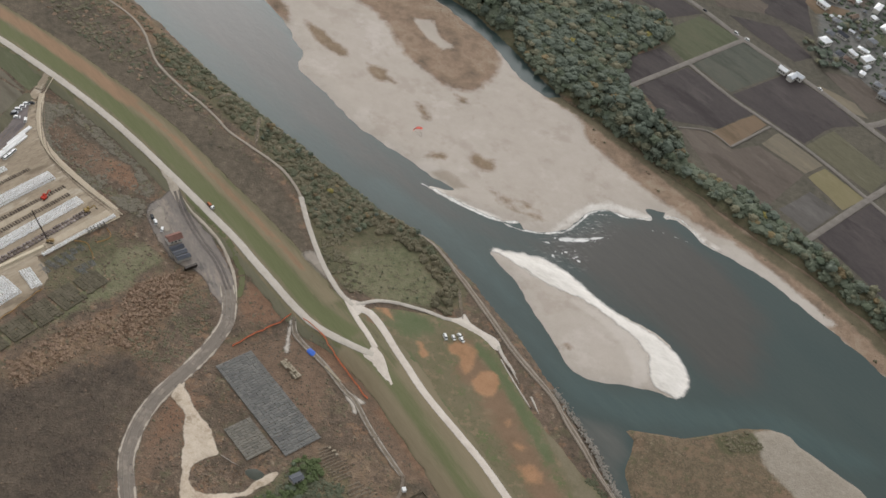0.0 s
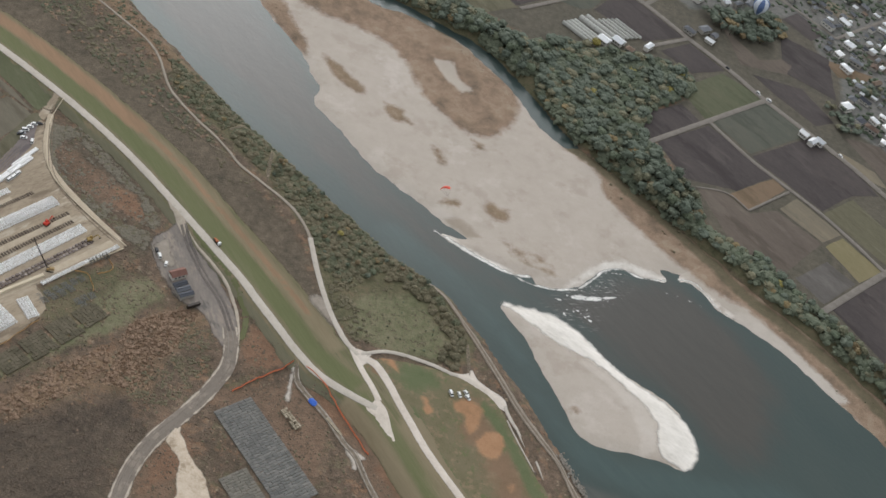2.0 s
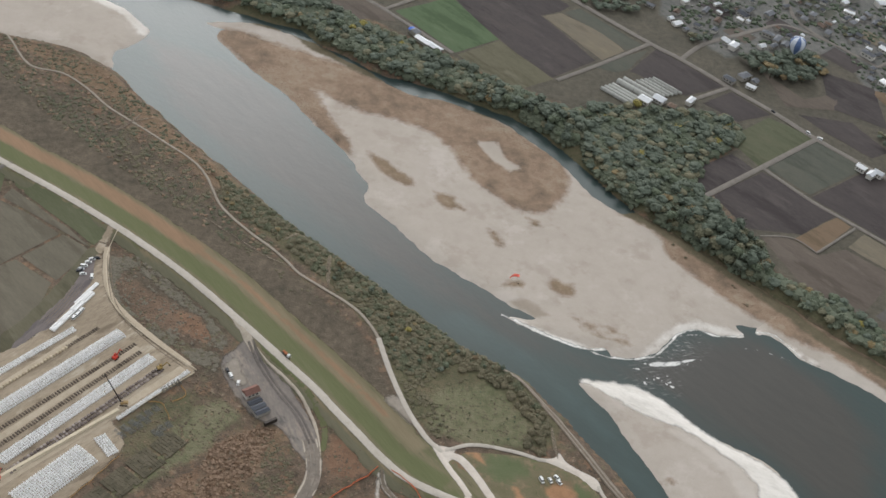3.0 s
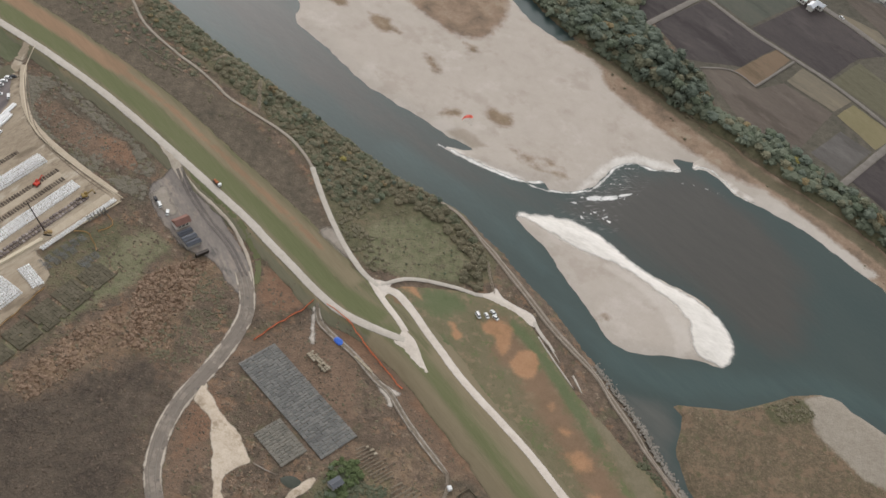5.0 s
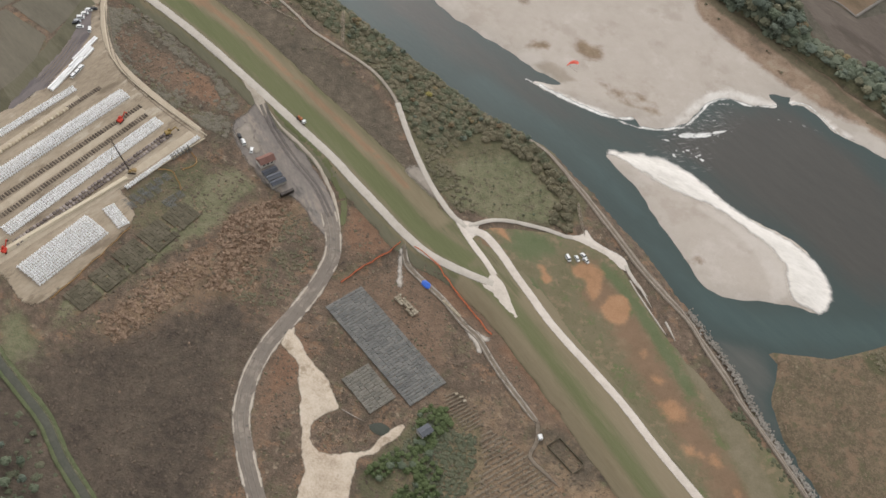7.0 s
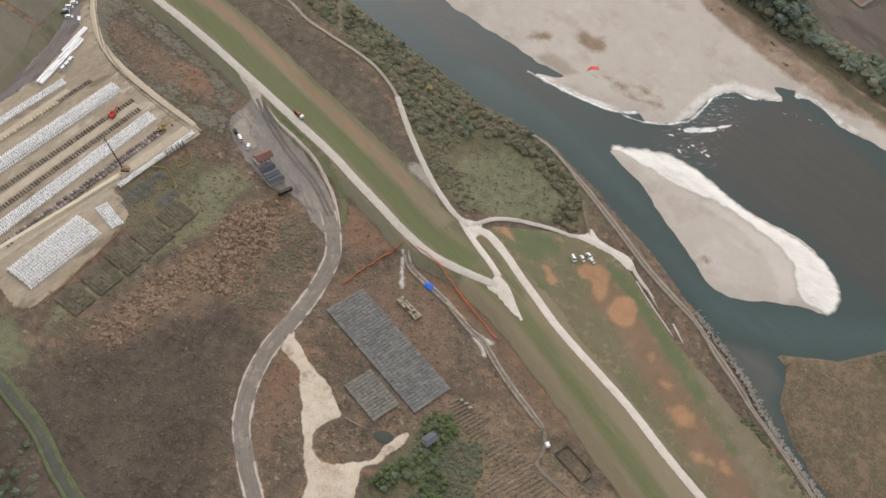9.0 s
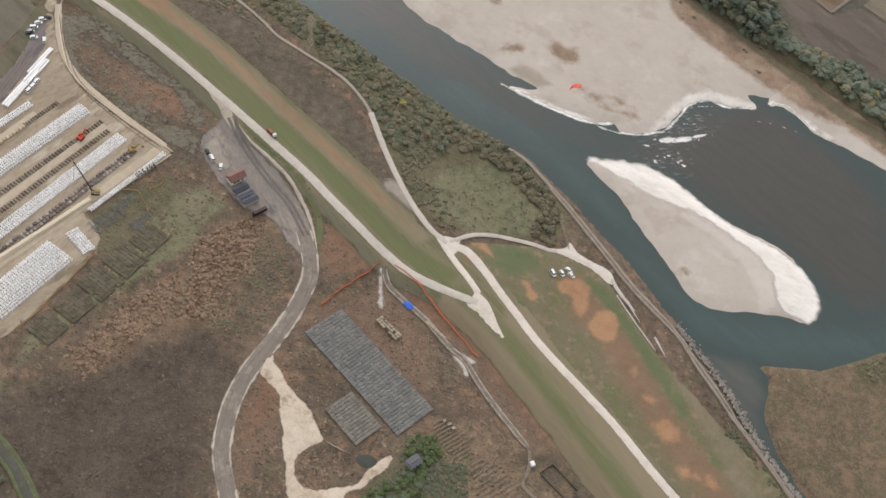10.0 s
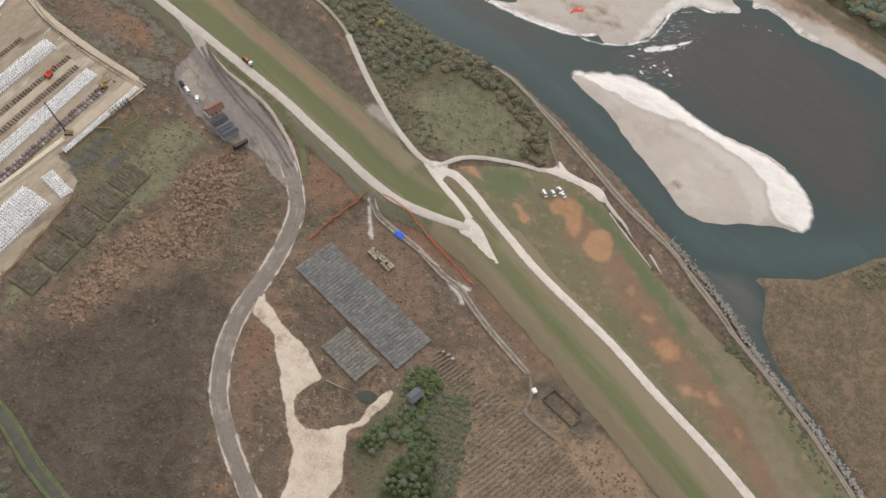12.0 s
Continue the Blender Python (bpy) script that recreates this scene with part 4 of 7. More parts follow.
MAIN_ROAD = [(-420, 1230), (-200, 1095), (-36, 999), (36, 957), (63, 944), (104, 919), (140, 898), (172, 876), (209, 855), (242, 836), (274, 813), (304, 792), (340, 768), (480, 670)]
LOT = [(-169, 500), (-165, 508), (-162, 516), (-158, 518), (-152, 511), (-143, 502), (-127, 490), (-112, 475), (-102, 461), (-98, 450), (-104, 444), (-112, 450), (-124, 461), (-138, 463), (-151, 473), (-164, 486)]
OFF_RINGS.append(LOT)
sheet("gravel_lot", shaky(curve(LOT, 3, True), 1.2, 5), M_LOT, lift=0.1, cell=3, rim=3, label="dusty grey vehicle lot")
sheet("pale_rubble", shaky(curve([(-168, 492), (-165, 503), (-159, 503), (-153, 494), (-147, 487), (-152, 480), (-162, 485)], 2, True), 1.0, 4), M_WORN, lift=0.16, cell=1.5, rim=5, label="pale trodden ground at the lot edge")
sheet("verge", shaky(curve([(-159, 520), (-154, 519), (-138, 507), (-123, 496), (-111, 485), (-100, 470), (-97, 455), (-99, 452), (-104, 470), (-120, 488), (-136, 499), (-151, 510)], 2, True), 0.5, 4), M_GRASS, lift=0.2, cell=1.6, rim=1.5, label="narrow grass verge between lot and embankment road", zones={"green": [([(-160, 522), (-95, 480), (-95, 450), (-155, 505)], 2.0)]})
ribbon("lot_edge", [(-154, 512), (-144, 503), (-133, 496), (-121, 487), (-110, 474), (-103, 462), (-98, 450)], 2.0, M_SHOULDER, lift=0.24, wob=0.6, ends=20.0, label="pale gravel edge of the dusty lot")
ribbon("lot_ramp", [(-176, 531), (-167, 524), (-160, 516), (-154, 507)], 6.0, M_SHOULDER, lift=0.24, wob=0.4, ends=9.0, label="pale gravel ramp between lot and embankment road")
ribbon("road_shoulder", ASPHALT, 9.1, M_SHOULDER, lift=0.2, wob=0.25, label="pale gravel road shoulder")
ribbon("asphalt_road", ASPHALT, 7.9, M_ASPHALT, lift=0.27, label="worn grey asphalt road")
for o, w in ((-1.6, 0.9), (1.3, 0.8)):
    ribbon("tyre_lane", [(x + o, y) for x, y in ASPHALT], w, M_TYRELANE, lift=0.33, wob=0.5, label="paler tyre lane worn into the asphalt")
ribbon("levee_road", LEVEE_ROAD, 5.2, M_GREYPATH, lift=0.3, wob=0.08, label="pale gravel road on the embankment crest")
sheet("turning_place", shaky(curve([(-40, 447.5), (-30.4, 445.2), (-26, 443.9), (-23.2, 445), (-21.6, 448.2), (-23, 451.2), (-26.4, 456.2), (-23.6, 459), (-20.8, 455.4), (-17.2, 450.4), (-12.8, 447), (-9.8, 442.6), (-6.2, 435.3), (-3.4, 430.4), (-1, 426.4), (-4, 426.4), (-9.4, 429.6), (-17, 436), (-24.4, 440), (-30.4, 441.2), (-40, 444)], 1, True), 0.15, 4), M_PATH, lift=0.34, cell=0.9, rim=0.8, label="pale gravel turning place")
ribbon("river_path", RIVER_PATH[:16], 2.0, M_DULLPATH, lift=0.2, wob=0.35, label="dull worn path through the upstream scrub")
ribbon("river_path", RIVER_PATH[15:], 2.2, M_DULLPATH, lift=0.2, wob=0.25, label="pale gravel path through the river scrub")
ribbon("river_path", RIVER_PATH[-5:] + [(-38, 474.5)], 3.4, M_GREYPATH, lift=0.28, wob=0.2, label="broad pale end of the river path")
ribbon("junction_spur", SPUR, 3.8, M_PATH, lift=0.24, wob=0.1, label="pale gravel link up to the embankment road")
ribbon("south_road", SOUTH_ROAD, 4.9, M_PATH, lift=0.22, wob=0.08, label="pale gravel road below the embankment")
ribbon("fork_road", FORK_ROAD, 2.7, M_GREYPATH, lift=0.2, wob=0.2, label="pale gravel track to the river bank")
ribbon("fork_road", [(46.6, 480), (49.6, 475), (53.2, 470.8), (60, 464)], 2.4, M_GREYPATH, lift=0.2, wob=0.2, taper=8.0, label="pale end of the track to the river bank")
sheet("track_junction", shaky(curve([(13, 488.4), (18, 490), (21.4, 492), (23, 496), (24.9, 494.2), (27.9, 490.8), (35.8, 487.6), (43.6, 485.4), (46.8, 482.8), (48.8, 477), (44.5, 476.9), (39.6, 480), (31.6, 483.6), (22.2, 486)], 1, True), 0.2, 4), M_PATH, lift=0.24, cell=0.9, rim=0.8, label="widened gravel track junction")
sheet("track_junction", shaky(curve([(-46, 480), (-42.6, 478.6), (-36, 479.2), (-31.3, 478.8), (-32, 476.8), (-28.3, 475.8), (-24.3, 473.5), (-26.1, 470.2), (-29.4, 471.6), (-31.4, 470.4), (-32.3, 468), (-33, 464.6), (-36, 465.4), (-39.6, 469.3), (-42, 473), (-45.6, 476.8)], 1, True), 0.15, 4), M_PATH, lift=0.26, cell=0.9, rim=0.8, label="broad pale gravel junction")
sheet("track_junction", shaky(curve([(-77, 499), (-75, 505), (-68, 506), (-62, 500), (-54, 489), (-59, 487), (-69, 493)], 2, True), 0.6, 4), M_WORN, lift=0.18, cell=1.5, rim=4, label="worn grey widening beside the river path")
for r, w in (([(52, 473), (58, 465), (63, 458)], 1.0), ([(50, 471), (56, 463), (66, 451), (72, 444)], 1.0), ([(71, 452), (77, 442)], 1.5)):
    ribbon("worn_track", r, w, M_GREYPATH, lift=0.2, wob=0.5, taper=6.0, label="narrow worn track beside the meadow")
for r, w in (([(23, 491), (19, 503), (16, 514)], 3),
             ([(-130, 576), (-134, 590), (-137, 605)], 3.5), ([(-154, 584), (-173, 588), (-194, 597), (-232, 613)], 1.2), ([(-298, 683), (-284, 694)], 3), ([(-304, 666), (-298, 681), (-295, 693)], 3), ([(-168, 606), (-158, 620)], 3)):
    ribbon("worn_track", r, w, M_TRACK, lift=0.2, wob=0.5, rim=True, ends=6.0, label="worn earth track")
M_RUBBLE = shade("white_rubble", [(160, 150, 138), (184, 175, 164), (206, 199, 189)], sizes=(0.5, 3), weights=(0.5, 0.5), bump=0.06, ragged=True, fray=0.6, fade=(0.5, 1.2))
M_CART = shade("cart_track", [(152, 142, 128), (180, 170, 157), (204, 196, 185)], sizes=(0.7, 4), weights=(0.5, 0.5), bump=0.03, ragged=True, fray=0.22, fade=(1.0, 1.7))
BANK_TRACK = curve([(-16, 550), (-8, 545), (3, 536), (12, 526), (25, 513), (41, 496), (56, 480), (71, 467), (84, 456), (94, 442), (104, 430), (113, 418), (122, 408), (132, 396), (150, 374), (170, 344)], 6)
M_BANKWAY = shade("bank_track_bed", [(108, 98, 85), (122, 111, 98), (135, 124, 110)], sizes=(0.7, 5), weights=(0.5, 0.5), bump=0.04, ragged=True, fray=0.3, fade=(0.7, 1.5))
M_BANKRUT = shade("bank_track_rut", [(128, 118, 106), (144, 134, 122), (160, 150, 138)], sizes=(0.7, 5), weights=(0.5, 0.5), bump=0.03, ragged=True, fray=0.25, fade=(0.6, 1.3))
ribbon("worn_track", BANK_TRACK, 6.4, M_BANKWAY, lift=0.16, wob=0.3, label="grown-over bed of the bank track")
for o, w in ((-1.1, 1.1), (1.0, 1.5)):
    ribbon("wheel_rut", BANK_TRACK + np.array([0.72, 0.69]) * o, w, M_BANKRUT, lift=0.22, wob=0.5, label="grey wheel rut of the bank track")
CART = [(-66, 451), (-62, 442), (-56, 437), (-40, 427), (-27, 416), (-19, 411), (-8, 398), (3, 387), (17, 374)]
ribbon("worn_track", CART, 5.0, M_BANKWAY, lift=0.18, wob=0.5, ends=8.0, label="grey bed of the cart track")
for o, w in ((-1.1, 1.0), (1.0, 1.3)):
    ribbon("wheel_rut", [(x + o * 0.7, y + o * 0.72) for x, y in CART], w, M_CART, lift=0.26, wob=0.7, ends=8.0, label="pale wheel rut of the cart track")
ribbon("worn_track", [(17, 374), (18, 365), (16, 356), (23, 351), (32, 345)], 2.6, M_BANKWAY, lift=0.22, wob=0.6, taper=7.0, label="worn cart track beside the walled plot")
for r in ([(-68, 450), (-64, 446), (-63, 438), (-60, 427), (-64, 428), (-66, 438)], [(-27, 414), (-21, 415), (-12, 413), (-15, 409), (-16, 402), (-20, 406)], [(-60, 440), (-56, 440), (-50, 436), (-53, 434)]):
    sheet("pale_rubble", shaky(shaky(curve(r, 1, True), 0.9, 4), 0.6, 1.5), M_RUBBLE, lift=0.2, cell=1.0, rim=2.0, label="strewn white gravel beside the cart track")
for r, w in (([(91, 764), (132, 819), (177, 880)], 4.5), ([(132, 818), (166, 793), (189, 780), (221, 763), (247, 745), (273, 724), (301, 703), (360, 660)], 3.6), ([(229, 660), (273, 724), (303, 765), (345, 822)], 5),
             ([(104, 919), (73, 884)], 4), ([(63, 944), (78, 974), (94, 993), (130, 1030)], 4.5), ([(-30, 866), (-1, 904), (36, 956)], 4), ([(-260, 950), (-205, 920), (-178, 906), (-113, 867)], 4),
             ([(-178, 906), (-150, 947), (-123, 984), (-90, 1026)], 4), ([(105, 1002), (130, 1030), (150, 1046), (186, 1036), (230, 1012)], 3.5), ([(136, 1128), (150, 1098), (160, 1060), (186, 1036)], 3.5), ([(60, 1075), (98, 1090), (136, 1128)], 3.5), ([(230, 1012), (262, 1058), (300, 1110)], 3.5), ([(274, 812), (306, 842), (360, 900)], 6), ([(-345, 608), (-370, 575), (-400, 520)], 3.5), ([(171, 733), (199, 772)], 2), ([(131, 735), (154, 742), (171, 732)], 1.6)):
    ribbon("farm_lane", r, w, M_LANE, lift=0.2, wob=0.1, label="narrow paved farm lane")
ribbon("country_road", MAIN_ROAD, 5.4, M_LANE, lift=0.24, label="straight paved country road")
M_GREENWAY = shade("grassy_lane", [(74, 80, 56), (88, 94, 66), (104, 106, 82)], sizes=(0.8, 5), weights=(0.5, 0.5), ragged=True)
M_LANEDARK = shade("grey_lane", [(72, 73, 65), (82, 82, 73), (93, 92, 82)], sizes=(0.8, 5), weights=(0.5, 0.5))
LANE = [(-290, 388), (-235, 342), (-220, 329), (-206, 319), (-191, 308), (-178, 294), (-162, 280), (-148, 267), (-130, 246)]
ribbon("farm_lane", LANE, 4.2, M_LANEDARK, lift=0.14, wob=0.1, label="dull grey farm lane between grass verges")
for o, w, m in ((2.6, 2.6, M_GREENWAY), (-2.8, 2.0, M_GREENWAY), (1.9, 0.6, M_TRACK)):
    ribbon("lane_verge", [(x + o * 0.66, y + o * 0.75) for x, y in LANE], w, m, lift=0.2, wob=0.5, label="green grass verge of the grey lane" if w > 1 else "pale edge of the grey lane")

# ---- yard, drive ----
YARD = [(-268, 577), (-262, 577), (-262, 556), (-251, 532), (-238, 515), (-212, 499), (-180, 487), (-179, 482), (-203, 440), (-206, 437), (-194, 420), (-212, 370), (-222, 360), (-240, 372), (-300, 400), (-310, 440), (-284, 456), (-266, 488), (-260, 529), (-268, 552)]
OFF_RINGS.append(YARD)
sheet("yard", shaky(curve(YARD, 3, True), 0.6, 5), M_YARD, lift=0.1, cell=5, rim=2, label="beige earth storage yard")
OFF_RINGS.append([(-284, 470), (-271, 545), (-262, 556), (-256, 526), (-262, 487), (-272, 462)])
sheet("yard_verge", shaky(curve([(-271, 556), (-264, 553), (-262, 532), (-264, 512), (-268, 488), (-275, 466), (-288, 452), (-286, 470), (-277, 505), (-274, 530)], 3, True), 0.8, 5), M_FIELD["tangreen"], lift=0.14, cell=3, rim=2, label="rough grass verge between yard and paddies")
sheet("parking", shaky(curve([(-270, 549), (-264, 550), (-262, 545), (-258.5, 532), (-256.5, 527.8), (-258.7, 514.6), (-262.7, 486.8), (-268, 480), (-272.6, 466), (-278, 470), (-274, 494), (-269.6, 513.4), (-268.5, 531)], 2, True), 0.4, 5), M_STRIP, lift=0.18, cell=2, rim=2, label="dusty purple-grey parking strip")
for o in (1.0, 2.6, 4.4, 6.0):
    ribbon("wheel_rut", [(-266.6 + o, 525), (-267.6 + o, 508), (-270.6 + o, 488)], 0.5, M_RUT_YARD, lift=0.26, wob=0.5, ends=10.0, label="faint line along the parking strip")
DRIVE = [(-107, 391), (-100, 382), (-94, 376), (-87, 371), (-81, 365), (-76, 358), (-72, 353), (-76, 350), (-81, 345), (-82, 338), (-79, 332), (-74, 330), (-67, 332), (-63, 334), (-56, 337), (-52, 345), (-46, 352),
         (-41, 354), (-43, 349), (-48, 342), (-53, 335), (-58.5, 330), (-58.6, 324), (-57.6, 318), (-57.4, 312), (-60, 304), (-66, 292), (-72, 280), (-82, 280), (-80.5, 296), (-80, 308), (-80, 318), (-85, 332), (-89, 345), (-92, 354), (-96, 365), (-99, 372), (-105, 376), (-109, 380)]
OFF_RINGS.append(DRIVE)
sheet("drive", shaky(shaky(curve(DRIVE, 1.5, True), 1.4, 7), 0.6, 2), M_DIRT, lift=0.18, cell=1.6, rim=1.4, label="pale worn gravel drive")
ribbon("ditch", [(-72, 353), (-65, 351), (-60, 350)], 1.0, M_WORN, lift=0.2, wob=0.3, ends=4.0, label="pale edge of a small ditch")

# ---- vegetation ----
def ball(n=1, squash=1.0, jag=0.35, seed=0):
    """A crumpled clump: points and triangles."""
    b = bmesh.new()
    bmesh.ops.create_icosphere(b, subdivisions=n, radius=1.0)
    r = np.random.default_rng(seed)
    v = np.array([p.co for p in b.verts]) * (1 + r.uniform(-jag, jag, (len(b.verts), 1)))
    v[:, 2] *= squash
    f = np.array([[p.index for p in q.verts] for q in b.faces])
    b.free()
    return v, f


def joined(parts):
    vs, fs, k = [], [], 0
    for v, f in parts:
        vs.append(v)
        fs.append(f + k)
        k += len(v)
    return np.concatenate(vs), np.concatenate(fs)


def scatter(name, kinds, xy, size, mat, label, z=None, tall=(0.8, 1.2), seed=1, sink=0.12):
    """Many small plants or stones in one mesh."""
    r = np.random.default_rng(seed)
    z = ground_z(xy) if z is None else z
    vs, fs, k = [], [], 0
    for i, (p, h) in enumerate(zip(xy, z)):
        v, f = kinds[i % len(kinds)]
        a, s = r.uniform(0, 6.3), size[i]
        c, q = math.cos(a) * s, math.sin(a) * s
        w = np.c_[v[:, 0] * c - v[:, 1] * q + p[0], v[:, 0] * q + v[:, 1] * c + p[1], v[:, 2] * s * r.uniform(*tall) + h - sink * s]
        vs.append(w)
        fs.append(f + k)
        k += len(v)
    return tagged(new(name, mesh_of(name, np.concatenate(vs), np.concatenate(fs).tolist(), mat)), label, kind="stuff")


def free_of(xy, gap=0.6, rings=True):
    ok = np.ones(len(xy), bool)
    for line, w in OFF_LINES:
        lo, hi = line.min(0) - w - 2, line.max(0) + w + 2
        near = ok & (xy > lo).all(1) & (xy < hi).all(1)
        if near.any():
            ok[near] &= far_from(xy[near], line)[0] > w + gap
    for ring in OFF_RINGS if rings else ():
        q = np.array(ring, float)
        near = ok & (xy > q.min(0)).all(1) & (xy < q.max(0)).all(1)
        if near.any():
            ok[near] &= ~inside(xy[near], q)
    return ok


def strewn(ring, count, seed, gap=0.6, clump=None, rings=True):
    q = np.array(ring, float)
    r = np.random.default_rng(seed)
    p = r.uniform(q.min(0), q.max(0), (count, 2))
    p = p[inside(p, q)]
    if clump:
        p = p[[noise.noise((x / clump, y / clump, seed)) > r.uniform(-0.45, 0.35) for x, y in p]]
    return p[free_of(p, gap, rings)] if len(p) else p


def leaf_mat(name, cols, each=0.5, island=0.22, leafy=0.0):
    return shade(name, cols, sizes=(0.35, 2.0, 15.0), weights=(0.35, 0.25, 0.5), local=True, island=island, each=each, bump=0.1, rough=0.85, leafy=leafy)


M_TUSSOCK = leaf_mat("brown_tussock", [(81, 73, 61), (93, 83, 70), (104, 91, 77), (113, 99, 84)], each=0)
M_STALK = leaf_mat("russet_stalks", [(130, 108, 89), (150, 126, 105), (170, 147, 126)], each=0)
M_BRUSHTOP = leaf_mat("pale_brush_tops", [(110, 91, 75), (127, 106, 88), (147, 124, 105)], each=0)
M_BUSH = leaf_mat("olive_bush", [(82, 79, 62), (95, 91, 72), (108, 101, 81), (121, 112, 92)], each=0, island=0.16)
M_BUSH_GREEN = leaf_mat("green_bush", [(74, 77, 59), (85, 87, 67), (96, 96, 75)], each=0, island=0.12)
M_MARSHTUFT = leaf_mat("marsh_tuft", [(106, 92, 76), (124, 106, 89), (139, 121, 103)], each=0)
M_LEAF = leaf_mat("green_leaves", [(66, 77, 49), (79, 90, 57), (94, 102, 68)])
M_LEAF_FAR = leaf_mat("dull_green_leaves", [(80, 89, 73), (91, 99, 80), (102, 108, 88)], island=0.12)
# the bluish cast of these leaves is distance haze put into the colour
M_LEAF_DARK = leaf_mat("dark_leaves", [(84, 93, 82), (93, 101, 88), (102, 108, 94)], island=0.1)
M_LEAF_OLIVE = leaf_mat("olive_leaves", [(95, 96, 78), (106, 105, 85), (118, 114, 92)], island=0.12)
M_CANOPY_FILL = leaf_mat("canopy_fill_leaves", [(86, 93, 78), (96, 102, 85), (107, 111, 93)], each=0, island=0.12)
M_LEAF_RUST = leaf_mat("rusty_leaves", [(101, 86, 67), (115, 101, 76), (128, 113, 81)])
M_LEAF_GOLD = leaf_mat("yellow_leaves", [(126, 117, 63), (140, 131, 74), (149, 139, 83)])
M_CREEPER = leaf_mat("creeper_leaves", [(71, 76, 62), (83, 88, 69), (93, 93, 74), (105, 98, 81)], each=0)
M_BARK = plain("bark", (70, 60, 50), 0.9, bump=0.04)

mounds = [ball(1, 0.6, 0.4, s) for s in range(5)]
bushes = [joined([(ball(1, 0.8, 0.35, 10 * s + i)[0] * g + np.array(o), ball(1, 0.8, 0.35, 10 * s + i)[1]) for i, (g, o) in enumerate(
    [(0.7, (0, 0, 0.3)), (0.5, (0.6, 0.2, 0.25)), (0.5, (-0.4, 0.5, 0.3)), (0.45, (-0.3, -0.6, 0.2)), (0.4, (0.35, -0.5, 0.45))])]) for s in range(4)]


def blades(seed, n=9, lean=0.5, up=(0.6, 1.2), wide=0.28):
    """A tuft of upright blades."""
    r = np.random.default_rng(seed)
    v, f = [], []
    for i in range(n):
        a, b = r.uniform(0, 6.3), r.uniform(0, 6.3)
        p = np.array([math.cos(a), math.sin(a), 0]) * r.uniform(0, 0.7)
        w = np.array([math.cos(b), math.sin(b), 0]) * wide
        t = p + np.array([*r.uniform(-lean, lean, 2), r.uniform(*up)])
        v += [p - w, p + w, t]
        f.append((3 * i, 3 * i + 1, 3 * i + 2))
    return np.array(v), np.array(f)


tufts = [blades(s) for s in range(6)]
reeds = [blades(40 + s, 12, 1.3, (0.12, 0.34), 0.5) for s in range(6)]
crowns = [joined([(ball(2, 0.75, 0.13, 300 + s)[0] * 0.85 + np.array([0, 0, 0.35]), ball(2, 0.75, 0.13, 300 + s)[1])] + [
    (ball(1, 0.7, 0.35, 320 + 20 * s + i)[0] * (0.2 + 0.08 * (i % 3)) + np.array([0.72 * math.cos(i * 2.4) * math.sqrt((i + 0.5) / 9), 0.72 * math.sin(i * 2.4) * math.sqrt((i + 0.5) / 9), 0.95 - 0.55 * (i + 0.5) / 9]), ball(1, 0.7, 0.35, 320 + 20 * s + i)[1]) for i in range(9)]) for s in range(4)]
LAND_WEST = [(-205, 330), (-160, 272), (-70, 240), (60, 230), (110, 290), (40, 366), (-30, 432), (-75, 458), (-140, 500), (-170, 515), (-235, 552), (-258, 560), (-236, 515), (-180, 480), (-205, 440), (-196, 420), (-214, 366)]
RIVERSIDE = [(-480, 735), (-420, 715), (-330, 660), (-250, 620), (-180, 580), (-120, 545), (-80, 515), (-60, 505), (-34, 490), (20, 495), (60, 470), (140, 385), (150, 395), (110, 436), (60, 495), (20, 530), (-5, 551), (-76, 580), (-172, 632), (-256, 686), (-311, 724), (-380, 756), (-425, 754)]
r1 = np.random.default_rng(3)
HEATH = [(-215, 330), (-190, 350), (-160, 372), (-135, 392), (-116, 380), (-122, 350), (-118, 310), (-110, 280), (-160, 262), (-190, 300)]
p = strewn(LAND_WEST, 42000, 1, clump=6)
heath = inside(p, np.array(HEATH, float))
p = p[~heath | (r1.uniform(0, 1, len(p)) < 0.12)]
scatter("tussocks", mounds[:2] + reeds, p, r1.uniform(0.25, 0.6, len(p)), M_TUSSOCK, "low brown tussocks and dead weeds on the waste land", seed=2, tall=(0.45, 0.8))
M_HEATH = leaf_mat("dark_heath", [(78, 68, 59), (89, 78, 68), (100, 88, 76), (112, 99, 86)], each=0)
p = strewn(HEATH, 16000, 71, clump=5)
scatter("heath", mounds[:3] + reeds + tufts, p, r1.uniform(0.3, 0.7, len(p)), M_HEATH, "dark brown dead undergrowth on the waste land", seed=72, tall=(0.25, 0.5))
p = strewn(LAND_WEST, 5000, 4, gap=1.5, clump=10)
heath = inside(p, np.array(HEATH, float))
p = p[~heath | (r1.uniform(0, 1, len(p)) < 0.2)]
scatter("bushes", bushes, p, r1.uniform(0.3, 0.7, len(p)), M_TUSSOCK, "small brown bushes on the waste land", seed=5, tall=(0.5, 0.8))
BRUSH = [[(-153, 437), (-145, 448), (-131, 460), (-124, 459), (-127, 442), (-127, 428), (-131, 421), (-140, 423), (-148, 421), (-153, 422)], [(-190, 362), (-181, 381), (-173, 396), (-163, 408), (-158, 417), (-150, 412), (-153, 397), (-157, 386), (-166, 371), (-178, 353)], [(-150, 425), (-135, 425), (-125, 400), (-150, 395)]]
BRUSH.append([(-75, 349), (-58, 348), (-57, 339), (-70, 334), (-79, 336), (-80, 342)])
BRUSH.append([(-206, 368), (-174, 446), (-162, 440), (-196, 366)])
